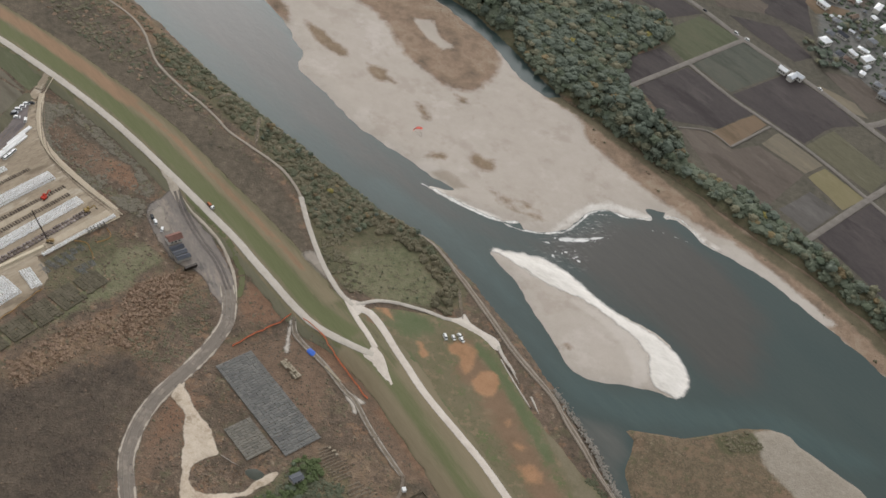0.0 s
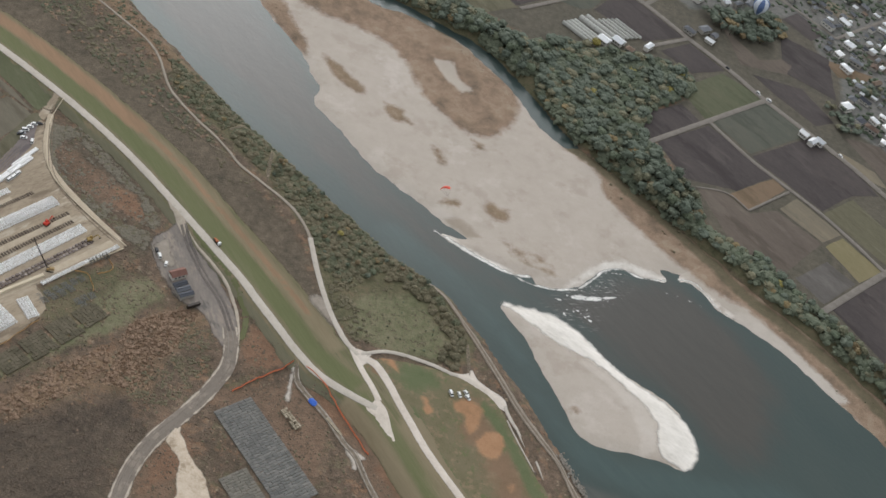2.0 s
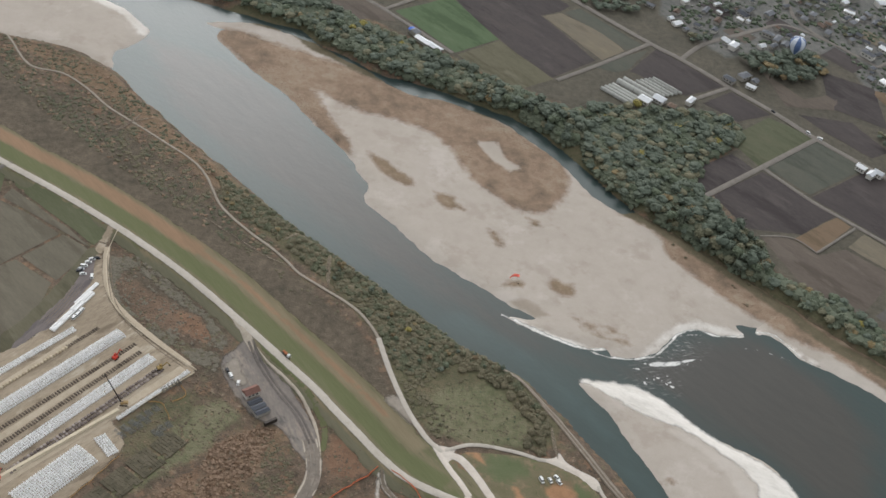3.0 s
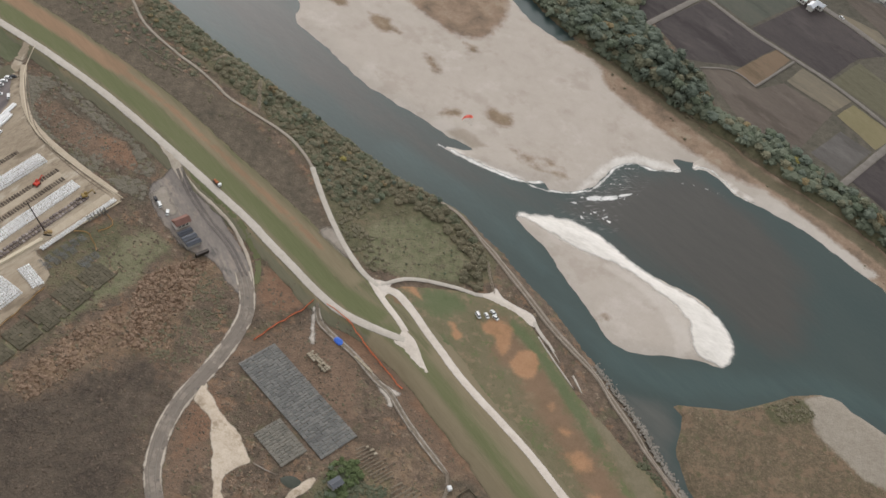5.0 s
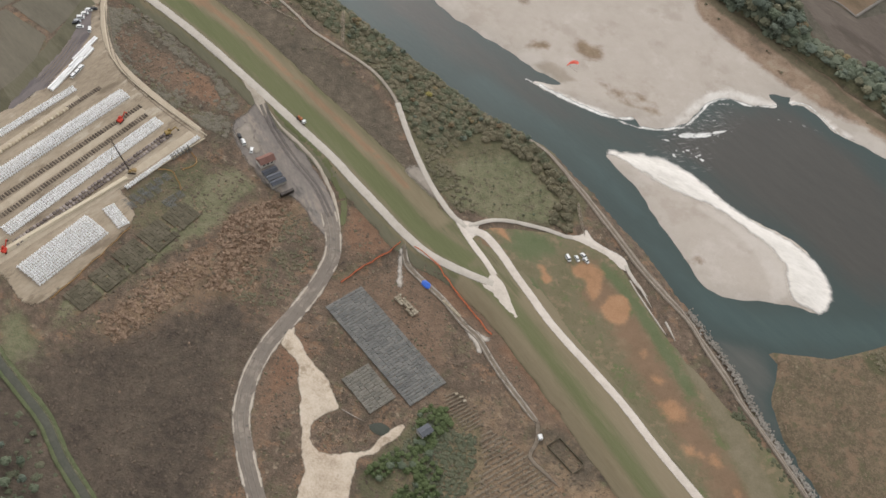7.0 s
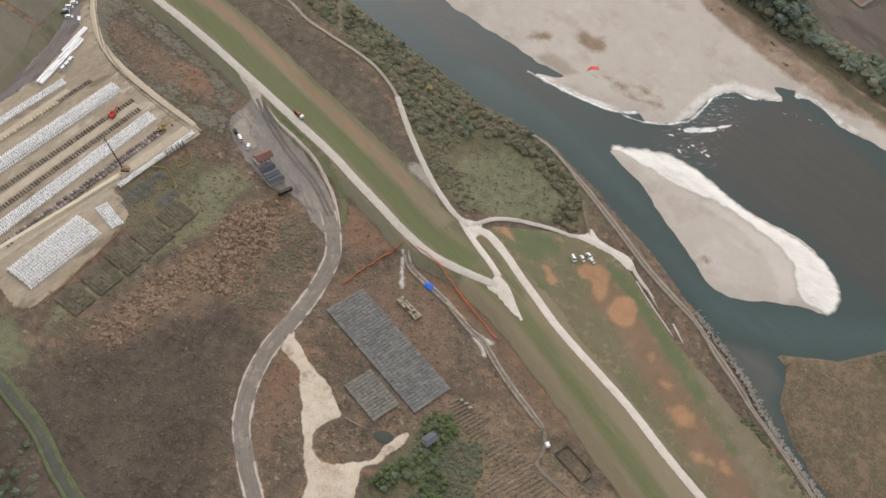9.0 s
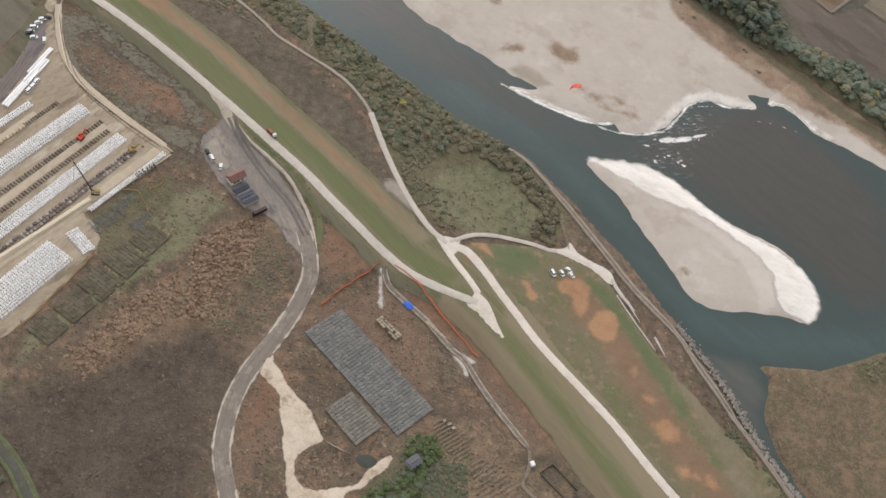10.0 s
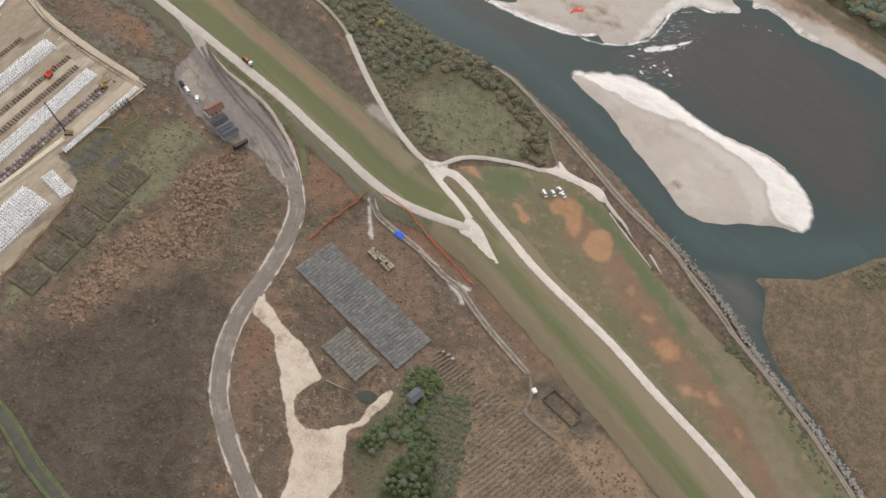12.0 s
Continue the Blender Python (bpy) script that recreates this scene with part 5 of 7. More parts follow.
for i, q in enumerate(BRUSH):
    p = strewn(q, (5200, 4000, 2400, 220, 1600)[i], 20 + i, clump=4)
    scatter("dead_brush", reeds + tufts, p, r1.uniform(0.4, 1.0, len(p)), M_STALK, "tangled russet dead brush", seed=9 + i, tall=(0.4, 0.75))
    if i in (0, 1, 2):
        p = strewn(q, (750, 850, 260)[i], 120 + i, clump=4)
        scatter("dead_brush", mounds + bushes, p, r1.uniform(0.4, 1.4, len(p)), M_BRUSHTOP, "rounded pale russet clumps of dead brush", seed=124 + i, tall=(0.7, 1.1))
for i, (q, n, m, text) in enumerate((([(-130, 457), (-116, 447), (-106, 432), (-109, 413), (-115, 397), (-133, 391), (-142, 402), (-134, 415), (-126, 425)], 1500, M_BUSH, "olive brown clumps of weeds beside the road"), (LAND_WEST, 9000, M_TUSSOCK, "scattered brown weed clumps"), (LAND_WEST, 4500, M_BRUSHTOP, "scattered pale dry clumps"), (LAND_WEST, 4000, M_BUSH, "scattered olive weed clumps"))):
    p = strewn(q, n, 130 + i, gap=1.0, clump=(5, 14, 22, 18)[i])
    heath = inside(p, np.array(HEATH, float))
    p = p[~heath | (r1.uniform(0, 1, len(p)) < (1, 0.3, 0.06, 0.12)[i])]
    scatter("weed_clumps", mounds, p, r1.uniform(0.4, (1.0, 0.9, 0.75, 0.9)[i], len(p)), m, text, seed=134 + i, tall=(0.7, 1.1))
M_GREYSCRUB = leaf_mat("grey_scrub", [(98, 93, 80), (110, 104, 91), (122, 115, 102)], each=0, island=0.12)
SCRUB_RIM = [(-258, 552), (-243, 558), (-228, 551), (-205, 538), (-188, 528), (-170, 513), (-171, 502), (-176, 508), (-188, 524), (-206, 531), (-222, 540), (-238, 548), (-246, 545), (-246, 533), (-238, 520), (-225, 513), (-206, 509), (-188, 500), (-172, 500), (-168, 488), (-180, 490), (-200, 498), (-222, 509), (-241, 520), (-250, 533)]
for i, (q, n, m, text) in enumerate(((SCRUB_RIM, 1500, M_GREYSCRUB, "grey leafless shrubs round the scrub patch"), (SCRUB_RIM, 700, M_BUSH, "olive shrubs round the scrub patch"), ([(-250, 550), (-170, 510), (-172, 492), (-240, 520)], 160, M_GREYSCRUB, "grey leafless shrubs in the russet scrub"))):
    p = strewn(q, n * 4, 160 + i, gap=1.0, clump=(9, 7, 6)[i], rings=True)[:n]
    scatter("grey_scrub", bushes, p, r1.uniform(0.6, (1.8, 1.4, 1.2)[i], len(p)), m, text, seed=164 + i, tall=(0.3, 0.55))
p = strewn(RIVERSIDE, 20000, 6, clump=10)
scatter("riverside_tussocks", mounds[:2] + reeds, p, r1.uniform(0.25, 0.6, len(p)), M_TUSSOCK, "brown weeds along the river", seed=7, tall=(0.4, 0.7))
for i, (n, m, text) in enumerate(((2600, M_BUSH, "dull olive scrub on the upstream bank"), (2000, M_CREEPER, "grey-green scrub on the upstream bank"), (900, M_BRUSHTOP, "dry brown scrub on the upstream bank"))):
    p = strewn([(-520, 730), (-420, 712), (-330, 656), (-250, 616), (-190, 588), (-160, 592), (-205, 625), (-236, 662), (-311, 715), (-375, 745), (-425, 742), (-520, 760)], n * 3, 150 + i, gap=0.8, clump=(24, 30, 15)[i])
    scatter("upstream_scrub", bushes, p[:n], r1.uniform(0.5, 1.7, min(n, len(p))), m, text, seed=154 + i, tall=(0.4, 0.7))
p = strewn(RIVERSIDE, 8000, 8, gap=1.2, clump=14)
p = p[(p[:, 0] < 25) & ~inside(p, np.array([(-52, 517), (-22, 533), (8, 508), (2, 493), (-25, 486), (-48, 490)], float))]
scatter("riverside_bushes", bushes, p, r1.uniform(0.4, 1.1, len(p)), M_BUSH, "olive and brown riverside bushes", seed=8, tall=(0.5, 0.8))
THICKET = [(-225, 650), (-172, 630), (-111, 597), (-76, 578), (-27, 555), (-5, 548), (16, 526), (20, 503), (12, 506), (-8, 532), (-42, 545), (-62, 522), (-76, 526), (-90, 549), (-130, 580), (-170, 606), (-212, 626)]
for i, (n, m, big, text) in enumerate(((2600, M_BUSH, 3.4, "rounded olive shrubs along the near bank"), (1500, M_BUSH_GREEN, 3.2, "rounded green shrubs along the near bank"), (1100, M_CREEPER, 3.0, "rounded dull shrubs along the near bank"), (260, M_LEAF_RUST, 2.4, "rusty shrubs along the near bank"))):
    p = strewn(THICKET, n, 140 + i, gap=2.0, clump=(None, 14, 20, 9)[i], rings=False)
    scatter("thicket", crowns, p, r1.uniform(1.1, big * 0.85, len(p)), m, text, seed=144 + i, tall=(0.4, 0.75))
p = strewn(THICKET, 5000, 16, gap=1.0, rings=False)
scatter("thicket", bushes, p, r1.uniform(0.8, 1.9, len(p)), M_BUSH, "dense olive thicket along the near bank", seed=18, tall=(0.45, 0.9))
p = strewn(THICKET, 3600, 61, gap=1.0, clump=16, rings=False)
scatter("thicket", bushes, p, r1.uniform(1.4, 2.8, len(p)), M_BUSH_GREEN, "darker green thickets along the near bank", seed=62, tall=(0.45, 0.8))
p = strewn(SE_BAR, 15000, 11, rings=False)
p = p[(far_from(p, np.array(SE_BAR, float), True)[0] > 2) & ~inside(p, np.array(SE_SAND, float))]
p = p[p[:, 0] < 290]
scatter("marsh_tufts", reeds, p, r1.uniform(0.35, 0.9, len(p)), M_MARSHTUFT, "brown reed tufts on the river bar", z=mound(1.4, 5.0, 0.4)(p, far_from(p, curve(SE_BAR, 4, True), True)[0]), seed=12)
for i, (q, n) in enumerate(((REED_RING, 3600), (STRIP_RING, 3000))):
    p = strewn(q, n, 31 + i, rings=False)
    p = p[far_from(p, q, True)[0] > 2.5]
    p = p[p[:, 0] < 330]
    p = p[~inside(p, np.array(GAP, float))]
    scatter("reed_tufts", reeds, p, r1.uniform(0.35, 0.85, len(p)), M_MARSHTUFT, "dry brown reeds", z=mound(*((1.1, 0) if i == 0 else (1.6, 1)))(p, far_from(p, (BIG_RING, STRIP_SHORE)[i], True)[0]), seed=14 + i)


def tree_of(name, crown_mat, width, height, seed, label, n=22, flakes=36):
    """A tree: tapered trunk with limbs, crown of many clumps and loose leaf sprays."""
    r = np.random.default_rng(seed)
    root = new(name)
    tagged(root, label, "tree")
    b = bmesh.new()
    bmesh.ops.create_cone(b, segments=7, radius1=0.03 * height, radius2=0.012 * height, depth=height * 0.6, cap_ends=True, matrix=Matrix.Translation((0, 0, height * 0.3 - 0.3)))
    for i in range(4):
        a = i * 1.6 + r.uniform(0, 0.6)
        m = pose(0, 0, height * (0.3 + 0.05 * i), 0, 0, math.degrees(a)) @ pose(0, 0, 0, 0, 48) @ Matrix.Translation((0, 0, height * 0.17))
        bmesh.ops.create_cone(b, segments=5, radius1=0.012 * height, radius2=0.004 * height, depth=height * 0.34, matrix=m)
    part("trunk", b, M_BARK, root)
    pieces = []
    for i in range(4):
        # leafy masses on the main limbs fill the inside
        a = i * 0.9 + r.uniform(-0.3, 0.3)
        c = np.array([math.cos(a) * width * 0.2, math.sin(a) * width * 0.2, height * r.uniform(0.48, 0.7)]) if i else np.array([0, 0, height * 0.64])
        v, f = ball(2, 0.85, 0.2, seed * 50 + i)
        pieces.append((v * width * r.uniform(0.25, 0.32) + c, f))
    for i in range(n):
        d = r.normal(size=3)
        d[2] = abs(d[2]) * 0.9 - 0.25
        d /= np.linalg.norm(d)
        k = r.uniform(0.72, 0.98)
        c = np.array([d[0] * width * 0.42 * k, d[1] * width * 0.42 * k, height * 0.6 + d[2] * height * 0.3 * k])
        v, f = ball(1, 0.75, 0.36, seed * 100 + i)
        pieces.append((v * width * r.uniform(0.07, 0.13) + c, f))
    for i in range(flakes):
        d = r.normal(size=3)
        d /= np.linalg.norm(d)
        c = np.array([d[0] * width * 0.54, d[1] * width * 0.54, height * 0.6 + d[2] * height * 0.37]) * np.array([1, 1, 1.0]) * 1.0
        c[:2] *= r.uniform(0.6, 1.08)
        u, w = r.normal(size=(2, 3)) * 0.24
        pieces.append((np.array([c - u, c + w, c + u, c - w]), np.array([[0, 1, 2], [0, 2, 3]])))
    v, f = joined(pieces)
    ob = new("crown", mesh_of("crown", v, f.tolist(), crown_mat))
    ob.parent = root
    return root


SPECIES = {
    "dark": [tree_of("tree", M_LEAF_DARK, 7.5, 8.5, 1, "dark green broadleaf tree"), tree_of("tree", M_LEAF_DARK, 6.0, 9.5, 2, "dark green tall tree")],
    "green": [tree_of("tree", M_LEAF_FAR, 6.5, 7.0, 3, "dull green broadleaf tree")],
    "fresh": [tree_of("tree", M_LEAF, 5.0, 6.0, 4, "small fresh green leafy tree")],
    "olive": [tree_of("tree", M_LEAF_OLIVE, 6.5, 7.0, 5, "olive green autumn tree"), tree_of("tree", M_LEAF_OLIVE, 5.0, 5.0, 6, "low olive green tree")],
    "rust": [tree_of("tree", M_LEAF_RUST, 6.0, 6.5, 7, "rusty brown autumn tree")],
    "gold": [tree_of("tree", M_LEAF_GOLD, 6.0, 6.5, 8, "yellow leafy autumn tree")]}
for some in SPECIES.values():
    for t in some:
        t.location = (0, 0, -60)
used = {}
FAR_WOOD = {}


def plant(kind, x, y, s, group):
    some = SPECIES[kind]
    t = some[int(G.integers(len(some)))]
    z = float(ground_z([(x, y)])[0])
    m = pose(x, y, max(z, -4.0), 0, 0, G.uniform(0, 360)) @ Matrix.Diagonal((s, s, s * G.uniform(0.65, 1.0), 1))
    if t.name not in used:
        used[t.name] = 1
        t.matrix_world = m
        return tagged(t, group=group)
    c = copy_thing(t, Matrix.Identity(4))
    c.matrix_basis = m
    return tagged(c, group=group)


def massed(kind, x, y, s):
    """One more tree for the closed wood, which is a single mass."""
    some = SPECIES[kind]
    crown = next(o for o in some[int(G.integers(len(some)))].children if o.name.startswith("crown"))
    if crown.data.name not in FAR_WOOD:
        v = np.empty(len(crown.data.vertices) * 3)
        crown.data.vertices.foreach_get("co", v)
        FAR_WOOD[crown.data.name] = (v.reshape(-1, 3), np.array([p.vertices[:] for p in crown.data.polygons]), crown.data.materials[0], [])
    FAR_WOOD[crown.data.name][3].append((x, y, s))


def wood(ring, count, mix, size, group, seed, gap=1.0, rings=False, least=3.2, singles=0):
    p = strewn(ring, count * 7, seed, gap, rings=rings)
    kept = []
    for q in p:
        if all((q[0] - k[0]) ** 2 + (q[1] - k[1]) ** 2 > least**2 for k in kept):
            kept.append(q)
        if len(kept) >= count:
            break
    r = np.random.default_rng(seed)
    kinds = list(mix)
    w = np.array([mix[k] for k in kinds], float)
    kept.sort(key=lambda q: q[1])
    for i, q in enumerate(kept):
        k, s = kinds[int(r.choice(len(kinds), p=w / w.sum()))], r.uniform(*size)
        if i < singles:
            plant(k, q[0], q[1], s, group)
        else:
            massed(k, q[0], q[1], s)


BELT_WEST = [(-300, 862), (-260, 884), (-227, 897), (-189, 878), (-150, 866), (-111, 855), (-55, 839), (-14, 826), (4, 786), (-13, 786), (-36, 801), (-56, 810), (-107, 821), (-130, 822), (-163, 825), (-189, 837), (-211, 844), (-226, 857)]
BELT_MID = [(-14, 826), (2, 842), (66, 867), (110, 872), (115, 846), (86, 803), (86, 775), (113, 739), (133, 722), (137, 700), (122, 691), (76, 720), (43, 737), (26, 751), (6, 770)]
BELT_EAST = [(137, 702), (160, 689), (186, 687), (207, 668), (232, 658), (252, 640), (271, 628), (297, 610), (360, 550), (350, 535), (296, 583), (271, 606), (232, 634), (204, 648), (175, 664), (149, 682), (125, 692)]
DARKMIX, EASTMIX = {"dark": 6, "olive": 5, "rust": 0.3, "green": 2, "gold": 0.2}, {"dark": 4, "olive": 6, "green": 2, "rust": 0.7, "gold": 0.3}
wood(BELT_WEST, 260, DARKMIX, (0.8, 1.5), "trees on the far bank", 41, least=3.0, singles=40)
wood(BELT_MID, 420, DARKMIX, (0.8, 1.6), "trees on the far bank", 42, least=3.2, singles=60)
wood(BELT_EAST, 165, EASTMIX, (0.8, 1.4), "trees on the far bank", 43, singles=60)
NEAR_TREES = [(-232, 655), (-200, 645), (-172, 626), (-111, 594), (-76, 575), (-27, 553), (-5, 545), (16, 522), (20, 505), (10, 508), (-8, 535), (-40, 545), (-62, 520), (-78, 530), (-92, 550), (-130, 582), (-170, 606), (-215, 628)]
wood(NEAR_TREES, 90, {"olive": 8, "dark": 1, "rust": 2, "green": 1}, (0.3, 0.65), "trees along the near bank", 44, rings=False, least=2.8, singles=50)
wood([(-45, 515), (-20, 530), (6, 506), (0, 493), (-25, 488), (-46, 492)], 20, {"green": 3, "olive": 4}, (0.16, 0.3), "shrubs in the riverside clearing", 45, singles=16)
GROVE_GREEN = [(-38, 362), (-33, 368), (-26, 368), (-22, 360), (-27, 352), (-28, 344), (-22, 336), (-20, 322), (-20, 300), (-44, 300), (-40, 315), (-34, 328), (-40, 333), (-47, 324), (-55, 324), (-50, 334), (-42, 343), (-35, 348)]
GROVE = [(-57, 324), (-42, 346), (-37, 366), (-27, 368), (-20, 360), (-9, 360), (-6, 349), (-8, 338), (-8, 318), (-10, 295), (-44, 295), (-40, 315), (-33, 331), (-42, 334)]
wood(GROVE_GREEN, 120, {"fresh": 8, "green": 2}, (0.4, 0.75), "grove beside the drive", 46, least=1.8, singles=60)
wood([(108, 966), (118, 979), (136, 984), (150, 996), (166, 1006), (178, 998), (184, 984), (180, 970), (166, 955), (146, 948), (128, 950)], 80, {"dark": 6, "rust": 1}, (0.9, 1.5), "village wood", 47, least=3.0, singles=10)
wood([(-38, 988), (-37, 1015), (-26, 1044), (-1, 1054), (21, 1049), (29, 1011), (6, 994), (-18, 988)], 60, {"dark": 6, "green": 2, "olive": 1}, (0.8, 1.4), "village wood", 48, least=3.6)
wood([(122, 1158), (132, 1190), (208, 1236), (218, 1191), (183, 1158), (139, 1132)], 80, {"dark": 6, "green": 3, "olive": 1}, (0.9, 1.6), "village wood", 49, least=4.5)
wood([(218, 1191), (255, 1252), (298, 1293), (340, 1300), (340, 1205), (290, 1190), (250, 1176)], 90, {"dark": 6, "green": 3, "olive": 1}, (0.9, 1.6), "village wood", 51, least=4.5)
wood([(20, 1130), (60, 1160), (110, 1170), (100, 1140), (70, 1120)], 30, {"dark": 4, "olive": 2}, (0.8, 1.4), "village wood", 52, least=4.5)
wood([(-640, 985), (-420, 893), (-345, 858), (-300, 858), (-240, 902), (-300, 900), (-420, 925), (-600, 1010)], 150, {"dark": 3, "olive": 5, "green": 2, "rust": 1}, (0.5, 1.0), "trees on the far bank", 53, least=4.0)
plant("rust", 159, 981, 1.3, "village wood")
plant("gold", 52, 1086, 1.5, "village trees")
plant("gold", 40, 1080, 1.2, "village trees")
for q, n in (([(217, 906), (231, 908), (258, 886), (238, 872)], 18), ([(253, 948), (280, 963), (279, 945), (254, 936)], 12), ([(150, 1108), (168, 1118), (190, 1112), (170, 1098)], 14), ([(228, 1092), (260, 1106), (262, 1092), (236, 1080)], 12), ([(90, 1052), (104, 1062), (112, 1054), (98, 1040)], 8), ([(196, 1060), (206, 1072), (214, 1062), (203, 1050)], 7), ([(65, 984), (84, 1000), (92, 990), (71, 972)], 10)):
    wood(q, n, {"dark": 4, "olive": 2}, (0.7, 1.3), "village trees", 50 + n, least=4.0)
plant("gold", 33, 856, 1.4, "farm trees")
plant("gold", -76, 556, 0.7, "trees along the near bank")
for i, (x, y) in enumerate(((-203, 291), (-198, 285), (-193, 287), (-189, 279), (-195, 276), (-183, 277), (-178, 271), (-186, 270), (-192, 268), (-201, 279), (-176, 266), (-206, 284))):
    plant("green" if i % 3 else "dark", x, y, (0.55, 0.75, 0.65)[i % 3], "trees by the grassy lane")
p = strewn(GROVE_GREEN, 900, 66, gap=0.5, clump=9, rings=False)
scatter("grove_creeper", bushes, p, r1.uniform(0.9, 1.9, len(p)), M_LEAF, "fresh green creeper over the grove", seed=67, tall=(0.6, 1.0))
p = strewn(GROVE, 1900, 17, gap=0.5, rings=False)
p = p[far_from(p, np.array(GROVE, float), True)[0] > 1.5]
scatter("grove_thicket", bushes, p, r1.uniform(0.6, 1.4, len(p)), M_CREEPER, "dull green creeper thicket in the grove", seed=19, tall=(0.4, 0.8))
# added scrub up to crown height, so that gaps between trees shade less darkly
for i, q in enumerate((BELT_WEST, BELT_MID, BELT_EAST)):
    p = strewn(q, 2400, 81 + i, gap=1.0, rings=False)[:(820, 820, 460)[i]]
    scatter("wood_underbrush", bushes, p, r1.uniform(3.0, 5.2, len(p)), M_CANOPY_FILL, "pale filler scrub closing the dark gaps between far-bank crowns", seed=84 + i, tall=(0.85, 1.2))
CLEARING = [(-52, 517), (-22, 533), (8, 508), (2, 493), (-25, 486), (-48, 490)]
p = strewn(CLEARING, 130, 87, gap=0.8, clump=8, rings=False)
scatter("clearing_bushes", mounds + bushes, p, r1.uniform(0.4, 1.2, len(p)), M_BUSH, "low green bushes in the riverside clearing", seed=88, tall=(0.4, 0.7))
EDGE_WOOD = [(-43, 557), (-29, 554), (-17, 549), (-7, 545), (1, 535), (10, 521), (17, 507), (18, 492), (8, 490), (3, 499), (4, 508), (-4, 520), (-14, 530), (-27, 536), (-41, 537)]
p = strewn(EDGE_WOOD, 520, 95, gap=0.8, rings=False)
scatter("edge_thicket", crowns, p, r1.uniform(1.2, 2.8, len(p)), M_BUSH, "dark olive thicket round the riverside clearing", seed=96, tall=(0.6, 1.1))
p = strewn([(-110, 562), (-91, 552), (-76, 530), (-68, 510), (-54, 492), (-43, 482), (-36, 486), (-45, 506), (-57, 516), (-53, 529), (-70, 560), (-95, 575)], 1800, 97, gap=1.0, clump=7, rings=False)
scatter("edge_thicket", bushes, p, r1.uniform(0.7, 1.7, len(p)), M_BUSH, "dull brown-green scrub beside the river path", seed=98, tall=(0.5, 0.9))
p = strewn(CLEARING, 500, 89, gap=0.8, clump=6, rings=False)
scatter("clearing_weeds", reeds, p, r1.uniform(0.3, 0.7, len(p)), M_TUSSOCK, "dry tan weeds in the riverside clearing", seed=90)
WOOD_TEXT = {"dark_leaves": "closed dark green wood on the far bank", "dull_green_leaves": "green trees among the wood", "green_leaves": "fresh green trees grown together", "olive_leaves": "olive thicket along the river", "rusty_leaves": "rusty autumn trees among the wood", "yellow_leaves": "yellow autumn trees"}
for v, f, mat, spots in FAR_WOOD.values():
    if spots:
        q = np.array(spots)
        scatter("woodland", [(v, f)], q[:, :2], q[:, 2], mat, WOOD_TEXT[mat.name], z=np.maximum(ground_z(q[:, :2]), -4), seed=91, sink=0.3, tall=(0.42, 0.7))
p = strewn([(-240, 338), (-208, 315), (-193, 302), (-167, 275), (-150, 250), (-240, 236), (-300, 330)], 1500, 99, gap=1.5, clump=9)
scatter("corner_thicket", mounds + bushes, p, r1.uniform(0.6, 1.7, len(p)), M_CREEPER, "dull dark scrub beyond the grey lane", seed=100, tall=(0.5, 0.9))
p = strewn(STRIP_RING, 900, 101, clump=9, rings=False)
p = p[(p[:, 0] < 330) & (far_from(p, STRIP_RING, True)[0] > 2.5)]
scatter("shore_bushes", mounds + bushes, p, r1.uniform(0.5, 1.4, len(p)), M_BUSH, "low olive bushes on the reedy shore", z=mound(1.6, 1)(p, far_from(p, STRIP_SHORE, True)[0]), seed=102, tall=(0.6, 1.0))
p = strewn([(178, 470), (196, 482), (206, 474), (188, 462)], 160, 103, gap=0.0, rings=False)
scatter("bar_bushes", bushes, p, r1.uniform(0.6, 1.5, len(p)), M_BUSH, "olive bushes on the tip of the reed bar", z=mound(1.4, 5.0, 0.4)(p, far_from(p, curve(SE_BAR, 4, True), True)[0]), seed=104, tall=(0.5, 0.9))
BANK_THICKET = [(108, 415), (113, 414), (124, 403), (135, 390), (145, 376), (153, 363), (170, 340), (163, 338), (147, 362), (137, 377), (127, 392), (116, 404), (109, 408)]
p = strewn(BANK_THICKET, 2600, 93, gap=0.0, rings=False)
p = p[[noise.noise((x / 5, y / 5, 2.0)) > -0.2 for x, y in p]]
scatter("bank_thicket", bushes, p, r1.uniform(0.5, 1.2, len(p)), M_BUSH_GREEN, "dark green scrub behind the bank rocks", seed=94, tall=(0.5, 0.9))
M_ROCK = leaf_mat("pale_rock", [(108, 102, 94), (132, 126, 117), (158, 152, 143)], each=0)
ROCKS = [(84, 464), (99, 447), (111, 433), (120, 419), (129, 406), (140, 393), (152, 379), (175, 348)]
line = curve(ROCKS, 1.0)
rk = np.random.default_rng(77)
p = np.repeat(line, 9, 0) + rk.normal(size=(len(line) * 9, 2)) * np.array([1.5, 1.5])
scatter("riprap", mounds, p, rk.uniform(0.28, 0.72, len(p)), M_ROCK, "pale broken rocks lining the river bank", z=ground_z(p) * 0.6 - 0.2, seed=78)

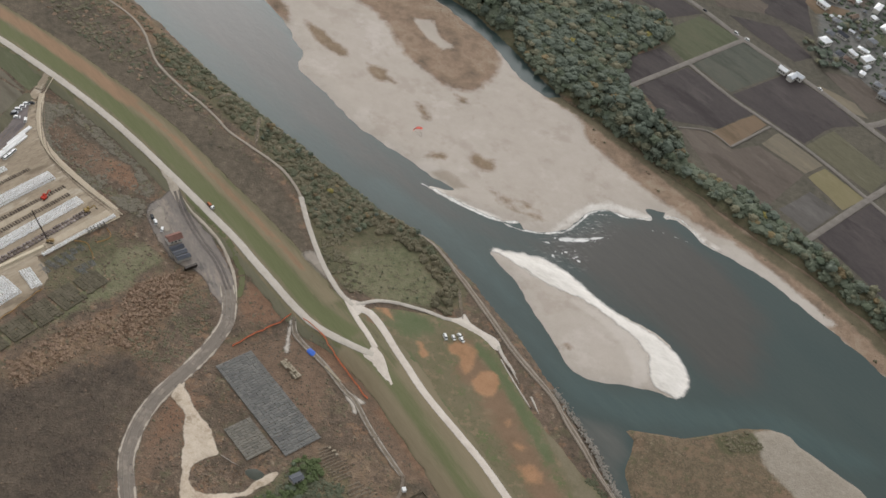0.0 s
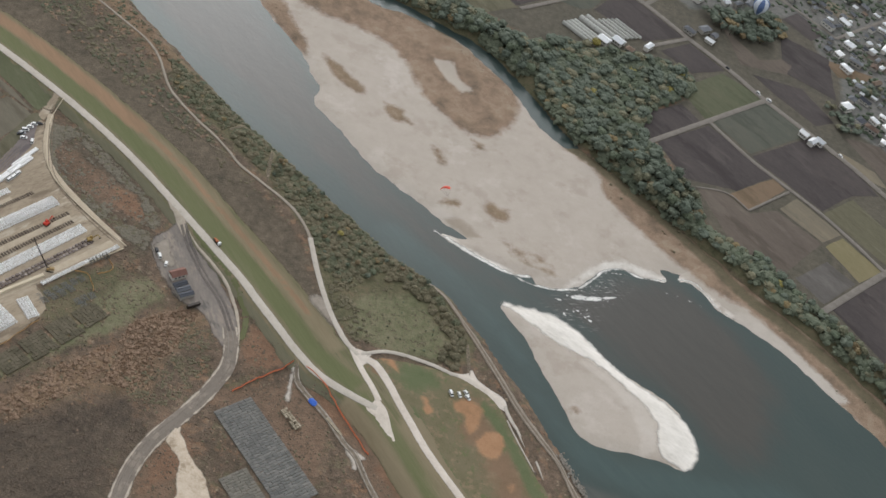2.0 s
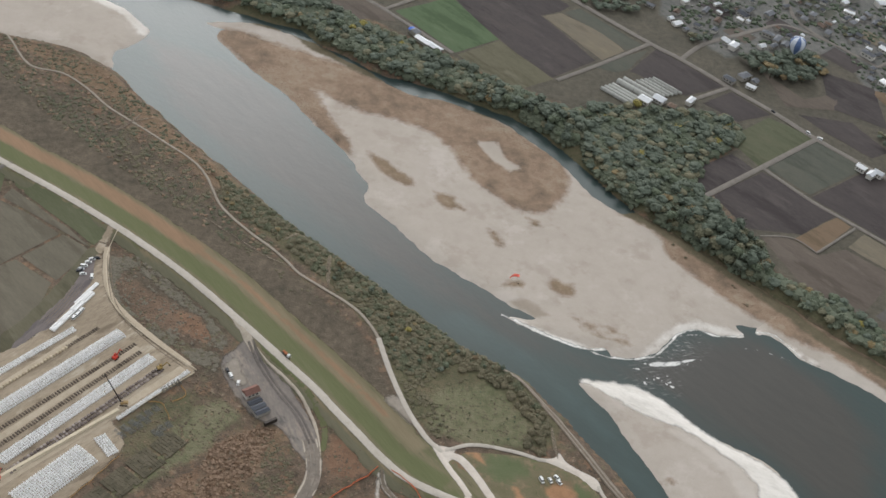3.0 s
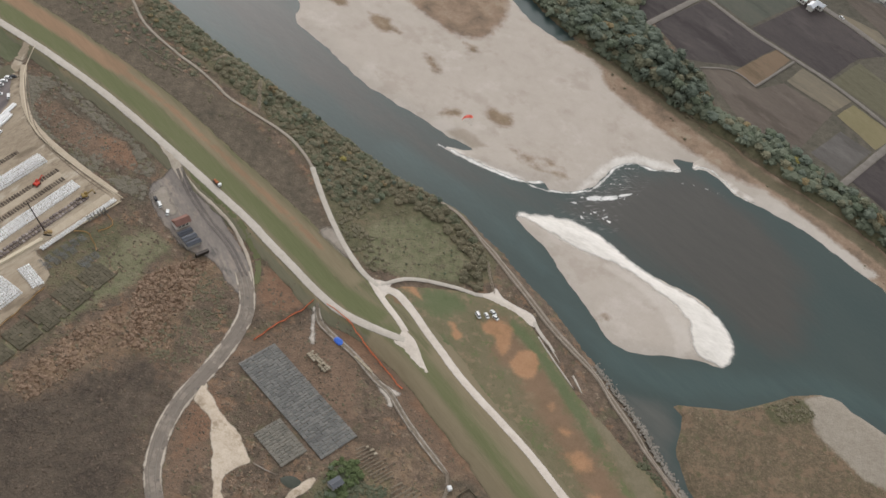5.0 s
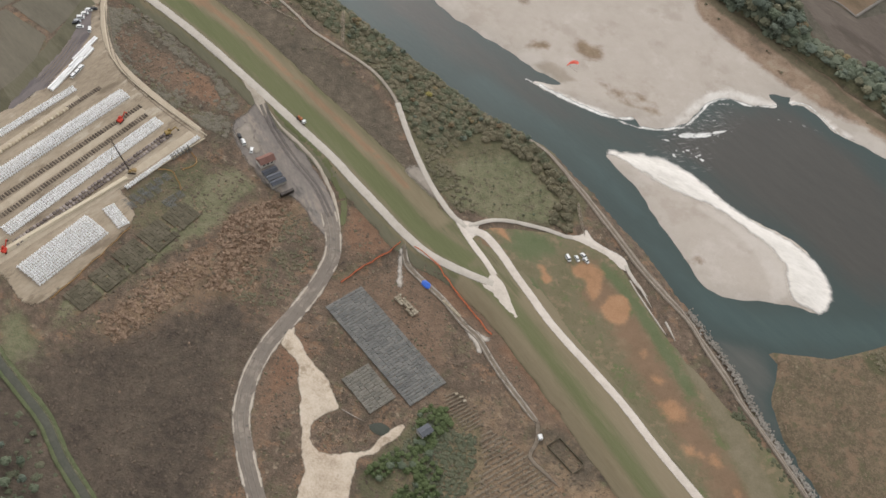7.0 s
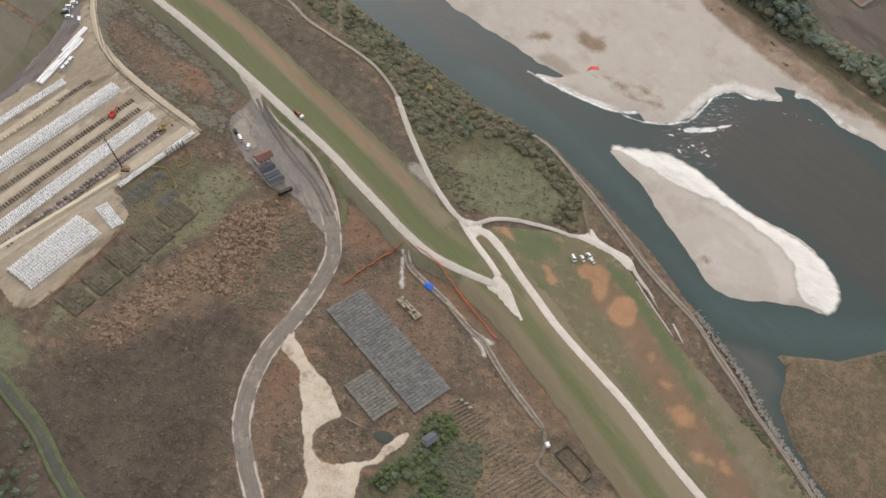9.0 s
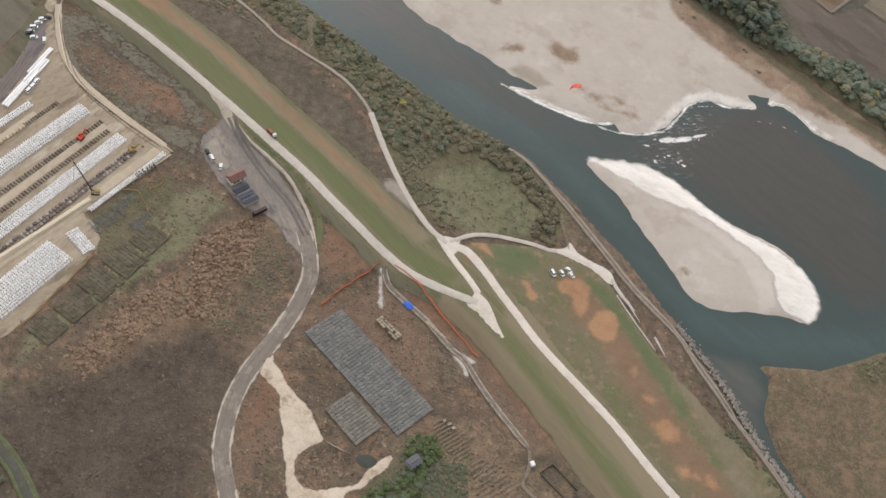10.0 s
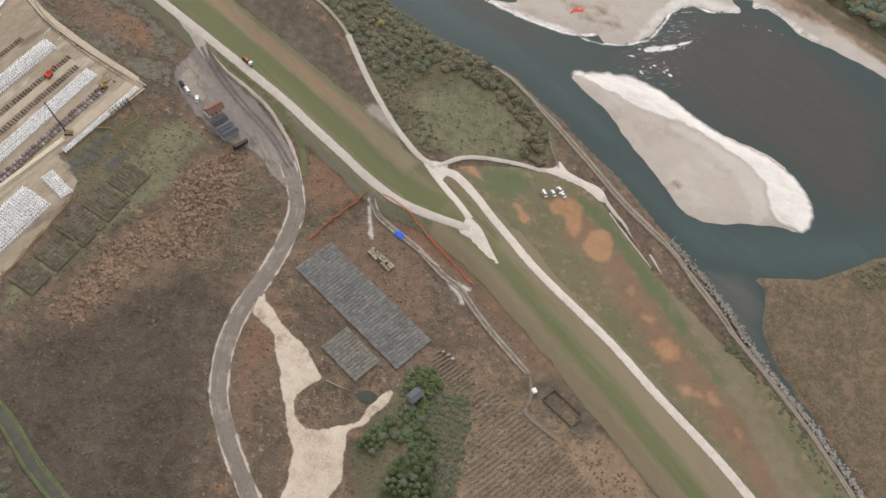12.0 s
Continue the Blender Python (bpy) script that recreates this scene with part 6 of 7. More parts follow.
# ---- man-made things ----
M_WHITE, M_SILVER, M_BLACK = plain("white_paint", (226, 226, 224), 0.35, wear=6), plain("silver_paint", (170, 172, 176), 0.35, wear=6), plain("black_paint", (38, 38, 42), 0.35, wear=6)
M_BLUE, M_RED, M_YELLOW, M_ORANGE = plain("blue_tarp", (52, 96, 186), 0.5, wear=16, bump=0.05), plain("red_paint", (196, 62, 44), 0.45), plain("yellow_paint", (152, 128, 76), 0.5), plain("orange_net", (238, 138, 100), 0.7)
M_GLASS, M_TYRE, M_STEEL = plain("dark_glass", (34, 38, 44), 0.12, wear=4), plain("tyre_rubber", (34, 33, 32), 0.85, wear=6), plain("dark_steel", (64, 58, 54), 0.5, 0.4)
M_CONCRETE = shade("cast_concrete", [(222, 221, 218), (238, 237, 235), (248, 247, 245)], sizes=(0.4, 3), weights=(0.4, 0.4), local=True, each=0.4, bump=0.02)
M_OLDBLOCK = shade("mossy_concrete", [(79, 74, 60), (91, 85, 70), (104, 97, 82)], sizes=(0.5, 6), weights=(0.3, 0.6), each=0.5, bump=0.03)
M_DARKBLOCK = shade("slate_grey_concrete", [(103, 102, 99), (116, 115, 111), (130, 128, 122)], sizes=(0.5, 9), weights=(0.4, 0.6), each=0.4, bump=0.02)
M_GREYBLOCK = shade("weathered_concrete", [(106, 103, 96), (120, 116, 107), (134, 129, 119)], sizes=(0.5, 7), weights=(0.3, 0.6), each=0.4, bump=0.03)
M_OLDSLAB = shade("weathered_slab", [(136, 125, 107), (154, 143, 124), (172, 162, 144)], sizes=(0.5, 2), weights=(0.5, 0.4), local=True, each=0.5, bump=0.04)
M_MOULD = shade("casting_mould", [(104, 94, 90), (128, 117, 112), (164, 154, 148)], sizes=(0.5, 3), weights=(0.4, 0.4), local=True, each=0.8)
M_BEIGE = shade("beige_blocks", [(170, 156, 132), (190, 176, 152), (204, 192, 170)], sizes=(0.5, 3), weights=(0.4, 0.4), local=True, each=0.5)
M_SLEEPER = shade("dark_timber", [(84, 74, 66), (100, 90, 80), (114, 102, 90)], sizes=(0.3, 2), weights=(0.4, 0.4), local=True, each=0.6)
M_WALL, M_PLASTER = plain("white_wall", (208, 204, 196), 0.8), plain("grey_plaster", (160, 156, 148), 0.8)
M_ROOF_RED = shade("red_brown_roof", [(112, 82, 74), (130, 98, 88), (142, 112, 102)], sizes=(0.4, 3), weights=(0.4, 0.4), local=True, bump=0.03)
M_ROOF_GREY = shade("grey_roof", [(92, 94, 98), (112, 114, 118), (130, 132, 136)], sizes=(0.5, 3), weights=(0.3, 0.3), local=True, each=0.6, bump=0.03)
M_ROOF_DARK = shade("slate_tile_roof", [(66, 68, 74), (84, 86, 92), (110, 112, 116)], sizes=(0.5, 3), weights=(0.3, 0.3), local=True, each=0.6, bump=0.03)
M_ROOF_PALE = shade("pale_metal_roof", [(196, 199, 203), (222, 224, 226), (244, 244, 244)], sizes=(0.5, 3), weights=(0.3, 0.3), local=True, each=0.6, rough=0.4)
M_ROOF_BLUE = shade("blue_roof", [(96, 108, 130), (108, 120, 144), (124, 134, 154)], sizes=(0.5, 3), weights=(0.3, 0.3), local=True, each=0.4, rough=0.5)
M_ROOF_BROWN = shade("brown_tile_roof", [(96, 82, 74), (116, 98, 86), (134, 118, 104)], sizes=(0.5, 3), weights=(0.3, 0.3), local=True, each=0.6, bump=0.03)
M_ROOF_GREEN = shade("pale_green_roof", [(140, 158, 150), (160, 176, 168), (178, 192, 184)], sizes=(0.5, 3), weights=(0.3, 0.3), local=True, rough=0.5)
M_FILM = shade("greenhouse_film", [(158, 158, 152), (176, 176, 170), (190, 190, 184)], sizes=(0.6, 4), weights=(0.4, 0.4), local=True, each=0.5, rough=0.35)


def box(b, c, s, turn=0.0, bevel=0.0):
    m = pose(*c, 0, 0, turn) @ Matrix.Diagonal((*s, 1))
    made = bmesh.ops.create_cube(b, size=1.0, matrix=m)["verts"]
    if bevel:
        edges = list({e for v in made for e in v.link_edges})
        bmesh.ops.bevel(b, geom=edges, offset=bevel, segments=1, affect="EDGES")
    return b


def rod(b, p, q, r, n=6, r2=None):
    p, q = Vector(p), Vector(q)
    m = Matrix.Translation((p + q) / 2) @ (q - p).to_track_quat("Z", "Y").to_matrix().to_4x4()
    bmesh.ops.create_cone(b, segments=n, radius1=r, radius2=r if r2 is None else r2, depth=(q - p).length, cap_ends=True, matrix=m)
    return b


def solid(verts, faces):
    b = bmesh.new()
    v = [b.verts.new(p) for p in verts]
    for f in faces:
        b.faces.new([v[i] for i in f])
    return b


def at(ob, x, y, turn=0.0, z=None):
    ob.matrix_world = pose(x, y, float(ground_z([(x, y)])[0]) + 0.12 if z is None else z, 0, 0, turn)
    return ob


def car(name, paint, label, length=4.0, width=1.7, van=False):
    root = tagged(new(name), label, "car")
    h, top = (1.0, 1.85) if van else (0.8, 1.45)
    b = bmesh.new()
    box(b, (0, 0, 0.25 + h / 2 - 0.1), (length, width, h - 0.2), bevel=0.12)
    part("body", b, paint, root)
    a, c = (-length * 0.48, length * 0.26) if van else (-length * 0.36, length * 0.2)
    lo, hi = h + 0.04, top - 0.06
    w, u = width * 0.47, width * 0.4
    b = solid([(a, -w, lo), (c + 0.35, -w, lo), (c + 0.35, w, lo), (a, w, lo), (a + 0.2, -u, hi), (c - 0.2, -u, hi), (c - 0.2, u, hi), (a + 0.2, u, hi)],
              [(3, 2, 1, 0), (4, 5, 6, 7), (0, 1, 5, 4), (1, 2, 6, 5), (2, 3, 7, 6), (3, 0, 4, 7)])
    part("cabin_glass", b, M_GLASS, root, "dark tinted glass")
    b = bmesh.new()
    box(b, ((a + c) / 2, 0, top - 0.02), (c - a - 0.2, width * 0.84, 0.09), bevel=0.03)
    part("roof", b, paint, root)
    for sx in (-0.31, 0.31):
        for sy in (-1, 1):
            b = bmesh.new()
            rod(b, (sx * length, sy * width * 0.38, 0.3), (sx * length, sy * width * 0.5, 0.3), 0.3, 10)
            wheel = part("wheel", b, M_TYRE, root)
            part("rim", rod(bmesh.new(), (sx * length, sy * width * 0.49, 0.3), (sx * length, sy * width * 0.51, 0.3), 0.17, 8), M_SILVER, wheel, "silver wheel rim")
    for sy in (-0.33, 0.33):
        b = bmesh.new()
        box(b, (length * 0.495, sy * width, 0.62), (0.06, 0.3, 0.14))
        part("headlight", b, M_SILVER, root)
    return root


white_car = car("car", M_WHITE, "white compact car parked outdoors", 3.9)
white_van = car("van", M_WHITE, "white boxy van parked outdoors", 4.2, 1.75, True)
black_car = car("car", M_BLACK, "black compact car parked outdoors", 4.0)
silver_car = car("car", M_SILVER, "silver compact car parked outdoors", 3.9)
spots = [(white_van, 16.5, 473.5, -55, "cars on the meadow"), (white_car, 21, 475, -55, "cars on the meadow"), (white_car, 24.2, 478, -35, "cars on the meadow"), (white_car, 25.8, 475.3, -35, "cars on the meadow"),
         (white_van, -160, 487.5, 125, "cars at the lot"), (white_car, -154.5, 483.8, 100, "cars at the lot"), (black_car, -163, 490.5, 125, "cars at the lot"),
         (white_car, -265.5, 546.8, 25, "cars by the yard"), (black_car, -263.4, 548.6, 25, "cars by the yard"), (white_car, -266.4, 543.5, 25, "cars by the yard"), (white_van, -267.3, 539.6, 25, "cars by the yard"), (black_car, -268, 535, 25, "cars by the yard"),
         (white_car, -265, 533.2, 20, "cars by the yard"), (white_van, -259.6, 533, 110, "cars by the yard"), (silver_car, -267.8, 536.6, 25, "cars by the yard"),
         (black_car, 139.5, 898.5, -32, "cars on the country road"), (white_van, 167, 880, -33, "cars on the country road"), (white_van, 176, 876, 150, "cars on the country road"), (white_car, 237, 841, -33, "cars on the country road")]
first = set()
for ob, x, y, turn, group in spots:
    c = ob if ob.name not in first else copy_thing(ob, Matrix.Identity(4))
    first.add(ob.name)
    at(c, x, y, turn)
    tagged(c, group=group)

M_LOAD = plain("dull_orange_paint", (170, 104, 66), 0.6)
# work truck on the embankment road
truck = tagged(new("flatbed_truck"), "small flatbed truck with orange gear on the embankment road", "truck")
part("chassis", box(bmesh.new(), (0, 0, 0.65), (6.2, 1.7, 0.25)), M_STEEL, truck)
truck_cab = part("cab", box(bmesh.new(), (2.3, 0, 1.45), (1.5, 1.9, 1.5), bevel=0.15), M_WHITE, truck, "white driver cab")
part("windscreen", box(bmesh.new(), (3.04, 0, 1.75), (0.08, 1.6, 0.6)), M_GLASS, truck_cab, "dark windscreen glass")
part("bed", box(bmesh.new(), (-0.9, 0, 0.88), (4.3, 1.95, 0.16)), M_STEEL, truck)
part("load", box(box(bmesh.new(), (-0.3, 0, 1.35), (1.5, 1.5, 0.8), bevel=0.1), (-2.1, 0.1, 1.2), (1.2, 1.2, 0.5), bevel=0.1), M_LOAD, truck, "dull orange machinery on the bed")
for sx in (-2.0, 2.1):
    for sy in (-0.8, 0.8):
        wheel = part("wheel", rod(bmesh.new(), (sx, sy - 0.12, 0.4), (sx, sy + 0.12, 0.4), 0.4, 10), M_TYRE, truck)
        part("rim", rod(bmesh.new(), (sx, sy - 0.14, 0.4), (sx, sy + 0.14, 0.4), 0.2, 8), M_SILVER, wheel, "silver wheel rim")
at(truck, -136, 510.5, -36, float(ground_z([(-136, 510.5)])[0]) + 0.32)


def excavator(paint, label):
    root = tagged(new("excavator"), label, "excavator")
    for sy in (-1.1, 1.1):
        part("track", box(bmesh.new(), (0, sy, 0.45), (3.6, 0.6, 0.9), bevel=0.2), M_TYRE, root, "black crawler track")
    part("turret", box(bmesh.new(), (-0.3, 0, 1.55), (2.8, 2.5, 1.1), bevel=0.2), paint, root)
    cab = part("cab", box(bmesh.new(), (0.6, 0.7, 2.3), (1.4, 1.0, 1.5), bevel=0.15), paint, root)
    part("cab_window", box(bmesh.new(), (1.32, 0.7, 2.5), (0.08, 0.8, 0.8)), M_GLASS, cab, "dark cab window")
    b = bmesh.new()
    rod(b, (0.9, -0.3, 1.9), (3.6, -0.3, 4.6), 0.28)
    boom = part("boom", b, paint, root)
    part("arm", rod(bmesh.new(), (3.6, -0.3, 4.6), (5.2, -0.3, 2.2), 0.2), paint, boom)
    part("bucket", box(bmesh.new(), (5.2, -0.3, 1.8), (0.8, 1.0, 0.8), bevel=0.15), M_STEEL, boom, "dark steel bucket")
    return root


red_machine = excavator(M_RED, "red excavator working between the block rows")
at(red_machine, -222, 478, 75)
at(copy_thing(red_machine, Matrix.Identity(4)), -242, 384, 100)
at(excavator(M_YELLOW, "small yellow excavator by the block rows"), -197, 479, 40)

M_CRANE = plain("dusty_yellow_paint", (156, 132, 92), 0.7)
# crawler crane with lattice boom
crane = tagged(new("crawler_crane"), "crawler crane with a long dark lattice boom", "crane")
for sy in (-1.8, 1.8):
    part("track", box(bmesh.new(), (0, sy * 0.7, 0.45), (4.2, 0.6, 0.9), bevel=0.25), M_TYRE, crane)
part("machinery_house", box(bmesh.new(), (-0.9, -0.2, 1.7), (2.6, 1.7, 1.3), bevel=0.2), M_CRANE, crane, "dull yellow machinery house")
crane_cab = part("cab", box(bmesh.new(), (1.0, 0.9, 1.8), (1.3, 0.9, 1.5), bevel=0.15), M_CRANE, crane)
part("cab_window", box(bmesh.new(), (1.66, 0.9, 2.1), (0.08, 0.75, 0.7)), M_GLASS, crane_cab, "dark cab window")
foot, tip = Vector((1.4, 0, 1.8)), Vector((9.5, 0, 22.5))
boom = part("boom_foot", box(bmesh.new(), foot, (0.9, 1.0, 0.8), bevel=0.1), M_STEEL, crane)
b = bmesh.new()
ring = [Vector((0, 0.45, 0.45)), Vector((0, -0.45, 0.45)), Vector((0, -0.45, -0.45)), Vector((0, 0.45, -0.45))]
for o in ring:
    rod(b, foot + o * 0.7, tip + o * 0.4, 0.11, 5)
steps = 16
for i in range(steps):
    p, q = foot.lerp(tip, i / steps), foot.lerp(tip, (i + 1) / steps)
    for k in range(4):
        rod(b, p + ring[k] * 0.65, q + ring[(k + 1) % 4] * 0.65, 0.05, 4)
part("lattice_boom", b, M_STEEL, crane)
part("hoist_cable", rod(bmesh.new(), tip, tip + Vector((0.2, 0, -13)), 0.05, 4), M_STEEL, crane)
part("hook_block", box(bmesh.new(), tip + Vector((0.2, 0, -13.4)), (0.5, 0.4, 0.9), bevel=0.1), M_YELLOW, crane)
at(crane, -205, 449, 195)

# ---- tetrapod stacks ----
b = bmesh.new()
for d in ((0, 0, 1), (0.943, 0, -0.333), (-0.471, 0.816, -0.333), (-0.471, -0.816, -0.333)):
    rod(b, Vector(d) * -0.1, Vector(d) * 1.1, 0.45, 6, 0.31)
tetra = bpy.data.meshes.new("tetrapod")
b.to_mesh(tetra)
b.free()
tetra.materials.append(M_CONCRETE)


def stack(a, c, wide, pitch=1.42, label="", lean=6, tall=1, piece=None):
    """Rows of tetrapods from a to c, so many side by side."""
    root = tagged(new("tetrapod_stack"), label, "concrete blocks", "block stacks in the yard")
    a, c = np.array(a, float), np.array(c, float)
    d = (c - a) / np.linalg.norm(c - a)
    s = np.array([-d[1], d[0]])
    turn = math.degrees(math.atan2(d[1], d[0]))
    root.matrix_world = pose(a[0], a[1], 0.3)
    for i in range(int(np.linalg.norm(c - a) / pitch) + 1):
        for j in range(wide):
            q = d * i * pitch + s * (j - (wide - 1) / 2) * 1.3 + G.uniform(-0.1, 0.1, 2)
            o = new("tetrapod", piece or tetra)
            o.parent = root
            o.matrix_local = pose(q[0], q[1], 0.45 + (0.55 if tall > 1 and 0 < j < wide - 1 else 0), G.uniform(-lean, lean), G.uniform(-lean, lean), turn + 60 * (j % 2) + G.uniform(-6, 6)) @ Matrix.Scale(0.76, 4)
    return root


stack((-276.5, 441), (-251, 491), 3, label="rows of white concrete tetrapods by the paddies")
stack((-266, 416), (-226.5, 497), 6, label="long stack of white concrete tetrapods", tall=2)
stack((-246, 395), (-204, 486), 5, label="long narrow stack of white concrete tetrapods")
stack((-204, 439), (-182, 483), 2, label="white concrete tetrapods along the yard edge")
stack((-226.5, 375), (-209, 413), 12, label="broad block of white concrete tetrapods", tall=2)
stack((-207.5, 424.5), (-197, 416.5), 5, label="small group of white concrete tetrapods")
grey_tetra = tetra.copy()
grey_tetra.materials[0] = M_GREYBLOCK
stack((-190, 465), (-184, 474), 3, pitch=2.1, label="weathered grey tetrapods in the grass", lean=25, piece=grey_tetra)


def row_of(name, piece, mat, a, c, size, pitch, label, rows=1, gap=1.5, cat="blocks", skip=0.0):
    b = box(bmesh.new(), (0, 0, size[2] / 2), size, bevel=min(size) * 0.12)
    if piece == "slat_block":
        box(b, (0, 0, size[2] + 0.06), (0.6, size[1] - 0.1, 0.16), bevel=0.05)
    me = bpy.data.meshes.new(piece)
    b.to_mesh(me)
    b.free()
    me.materials.append(mat)
    root = tagged(new(name), label, cat)
    a, c = np.array(a, float), np.array(c, float)
    n = np.linalg.norm(c - a)
    d = (c - a) / n
    s = np.array([-d[1], d[0]])
    turn = math.degrees(math.atan2(d[1], d[0]))
    root.matrix_world = pose(a[0], a[1], float(ground_z([a])[0]) + 0.2)
    for i in range(int(n / pitch) + 1):
        for j in range(rows):
            if G.uniform() < skip:
                continue
            q = d * i * pitch + s * (j - (rows - 1) / 2) * gap + G.uniform(-0.08, 0.08, 2)
            o = new(piece, me)
            o.parent = root
            o.matrix_local = pose(q[0], q[1], 0, 0, 0, turn + G.uniform(-1, 1) * (0.8 if piece in ("slat_block", "beam") else 6)) @ Matrix.Diagonal((1, 1, 1 if piece == "slat_block" else G.uniform(0.7, 1.3), 1))
    return root


row_of("block_row", "block", M_BEIGE, (-271, 431), (-249, 476), (1.3, 1.5, 1.1), 2.0, "row of beige cast concrete blocks")
row_of("sleeper_row", "sleeper", M_SLEEPER, (-249, 477), (-239, 497), (0.9, 2.2, 0.5), 1.5, "row of dark timber sleepers")
row_of("sleeper_row", "sleeper", M_SLEEPER, (-259, 406), (-216, 492), (0.9, 2.4, 0.6), 1.7, "row of dark timber sleepers")
row_of("sleeper_row", "sleeper", M_SLEEPER, (-253, 399), (-211, 488), (0.9, 2.4, 0.6), 1.7, "row of dark timber sleepers")
row_of("mould_row", "mould", M_MOULD, (-239, 390), (-196, 480), (1.4, 1.5, 1.0), 2.0, "double row of grey-brown casting moulds", 2, 2.2)
M_STRIPE = shade("pale_yard_strip", [(158, 146, 126), (176, 162, 142), (186, 174, 156)], sizes=(0.7, 4, 20), ragged=True)
for r, w in (([(-256, 402), (-214, 490)], 4.5), ([(-244, 375), (-206, 443)], 5.0), ([(-262, 560), (-252, 535), (-238, 517), (-212, 501), (-183, 487)], 4.0), ([(-206, 445), (-186, 484)], 5.0), ([(-270, 436), (-247, 486)], 4.0)):
    ribbon("yard_strip", r, w, M_STRIPE, lift=0.16, wob=0.2, label="pale beaten strip across the yard")
ribbon("yard_kerb", [(-261, 574), (-260, 556), (-249.5, 531), (-237, 514), (-211, 498.5), (-178.5, 485)], 0.5, M_BEIGE, lift=0.34, label="low pale concrete kerb round the yard")
ribbon("yard_kerb", [(-179, 483), (-191, 462), (-203, 440)], 0.5, M_BEIGE, lift=0.34, label="low pale concrete kerb round the yard")
for o in (-0.8, 0.9):
    ribbon("wheel_rut", [(-259.5 + o, 556), (-247.5 + o, 531 + o * 0.4), (-235 + o * 0.6, 512.5 + o * 0.8), (-210 + o * 0.5, 496.5 + o), (-186 + o * 0.5, 485.5 + o)], 0.6, M_RUT_YARD, lift=0.26, wob=0.5, ends=8.0, label="wheel rut round the yard edge")
bank = tagged(new("aggregate_bank", mesh_of("aggregate_bank", [(-247, 379, 0), (-207.5, 446, 0), (-204.5, 444.5, 0), (-243.5, 377, 0), (-245.8, 380, 1.6), (-207, 444.2, 1.6), (-205.6, 443.5, 1.6), (-244.4, 379, 1.6)],
              [(0, 3, 2, 1), (4, 5, 6, 7), (0, 1, 5, 4), (1, 2, 6, 5), (2, 3, 7, 6), (3, 0, 4, 7)], M_BEIGE)), "long pale bank of aggregate beside the moulds", "gravel heap")
M_WIRE = plain("dark_rusty_bars", (118, 119, 117), 0.8)
b = bmesh.new()
for sx in (-1.5, 1.5):
    box(b, (sx, 0, 0.2), (0.16, 4.6, 0.16))
for i in range(8):
    box(b, (0, -2.1 + 0.6 * i, 0.32), (3.0, 0.12, 0.1))
for sx in (-0.5, 0.5):
    box(b, (sx, 0, 0.24), (0.12, 4.5, 0.1))
grille = bpy.data.meshes.new("grille")
b.to_mesh(grille)
b.free()
grille.materials.append(M_WIRE)
for spots in (((-201.5, 430), (-198.5, 434.5), (-196, 439), (-193.5, 443.5), (-191, 448), (-188.5, 452)), ((-198, 429.5), (-195, 434), (-192.5, 438.5), (-190, 443)), ((-183, 437), (-181, 440.5), (-178.5, 444), (-180, 436.5))):
    rack = tagged(new("grille_stack"), "dark rusty bar grilles lying in the grass", "grilles")
    rack.matrix_world = pose(*spots[0], float(ground_z([spots[0]])[0]))
    for i, (x, y) in enumerate(spots):
        o = new("grille", grille)
        o.parent = rack
        o.matrix_local = pose(x - spots[0][0], y - spots[0][1], 0.02 * i, 0, 0, 60 + G.uniform(-7, 7))
for x, y, n, m in ((-202.5, 368, 7, 7), (-196, 381.5, 8, 7), (-189.5, 396, 8, 8), (-183, 411, 8, 8), (-176.5, 426, 8, 7)):
    row_of("old_block_stack", "block", M_OLDBLOCK, (x, y), (x + 0.75 * n, y + 1.62 * n), (1.77, 1.78, 0.28), 1.8, "low mossy stack of old concrete blocks", m, 1.8, skip=0.04)
row_of("beam_stack", "beam", M_CONCRETE, (-260.6, 489.5), (-254.6, 517), (9.0, 1.0, 1.3), 9.2, "long white precast concrete beams in a tidy pile", 3, 1.25)
row_of("beam_stack", "beam", M_CONCRETE, (-257.6, 514), (-255.4, 524), (10.0, 1.0, 1.3), 10.2, "shorter pile of long white precast beams", 2, 1.25)
for x, y in ((-253.5, 505.3), (-254.8, 498.7), (-254, 502)):
    at(copy_thing(white_van, Matrix.Identity(4)), x, y, 78)

# ---- slate-grey block mats beside the drive ----
row_of("block_mat", "slat_block", M_DARKBLOCK, (-86, 412), (-35.5, 373), (1.5, 2.19, 0.3), 1.66, "field of slate-grey concrete block mats", 10, 2.2)
row_of("block_mat", "slat_block", M_GREYBLOCK, (-70.5, 373.5), (-54, 360.5), (1.5, 2.19, 0.3), 1.66, "smaller field of grey concrete block mats", 7, 2.2)
row_of("slab_pile", "slab", M_OLDSLAB, (-61.5, 421), (-51.5, 414), (1.25, 1.3, 0.9), 1.35, "heap of pale beige concrete blocks", 3, 1.4, skip=0.12)
row_of("slab_line", "slab", M_OLDSLAB, (-39.5, 426), (-30, 420), (1.6, 1.5, 0.6), 1.8, "line of pale concrete slabs by the track")

# blue tarpaulin heap
v, f = ball(2, 0.45, 0.12, 5)
tarp = tagged(new("tarpaulin", mesh_of("tarpaulin", v * np.array([3.0, 1.9, 1.5]), f.tolist(), M_BLUE)), "heap under a bright blue tarpaulin", "tarpaulin")
tarp.matrix_world = pose(-50, 433, 0.4, 0, 0, -35)


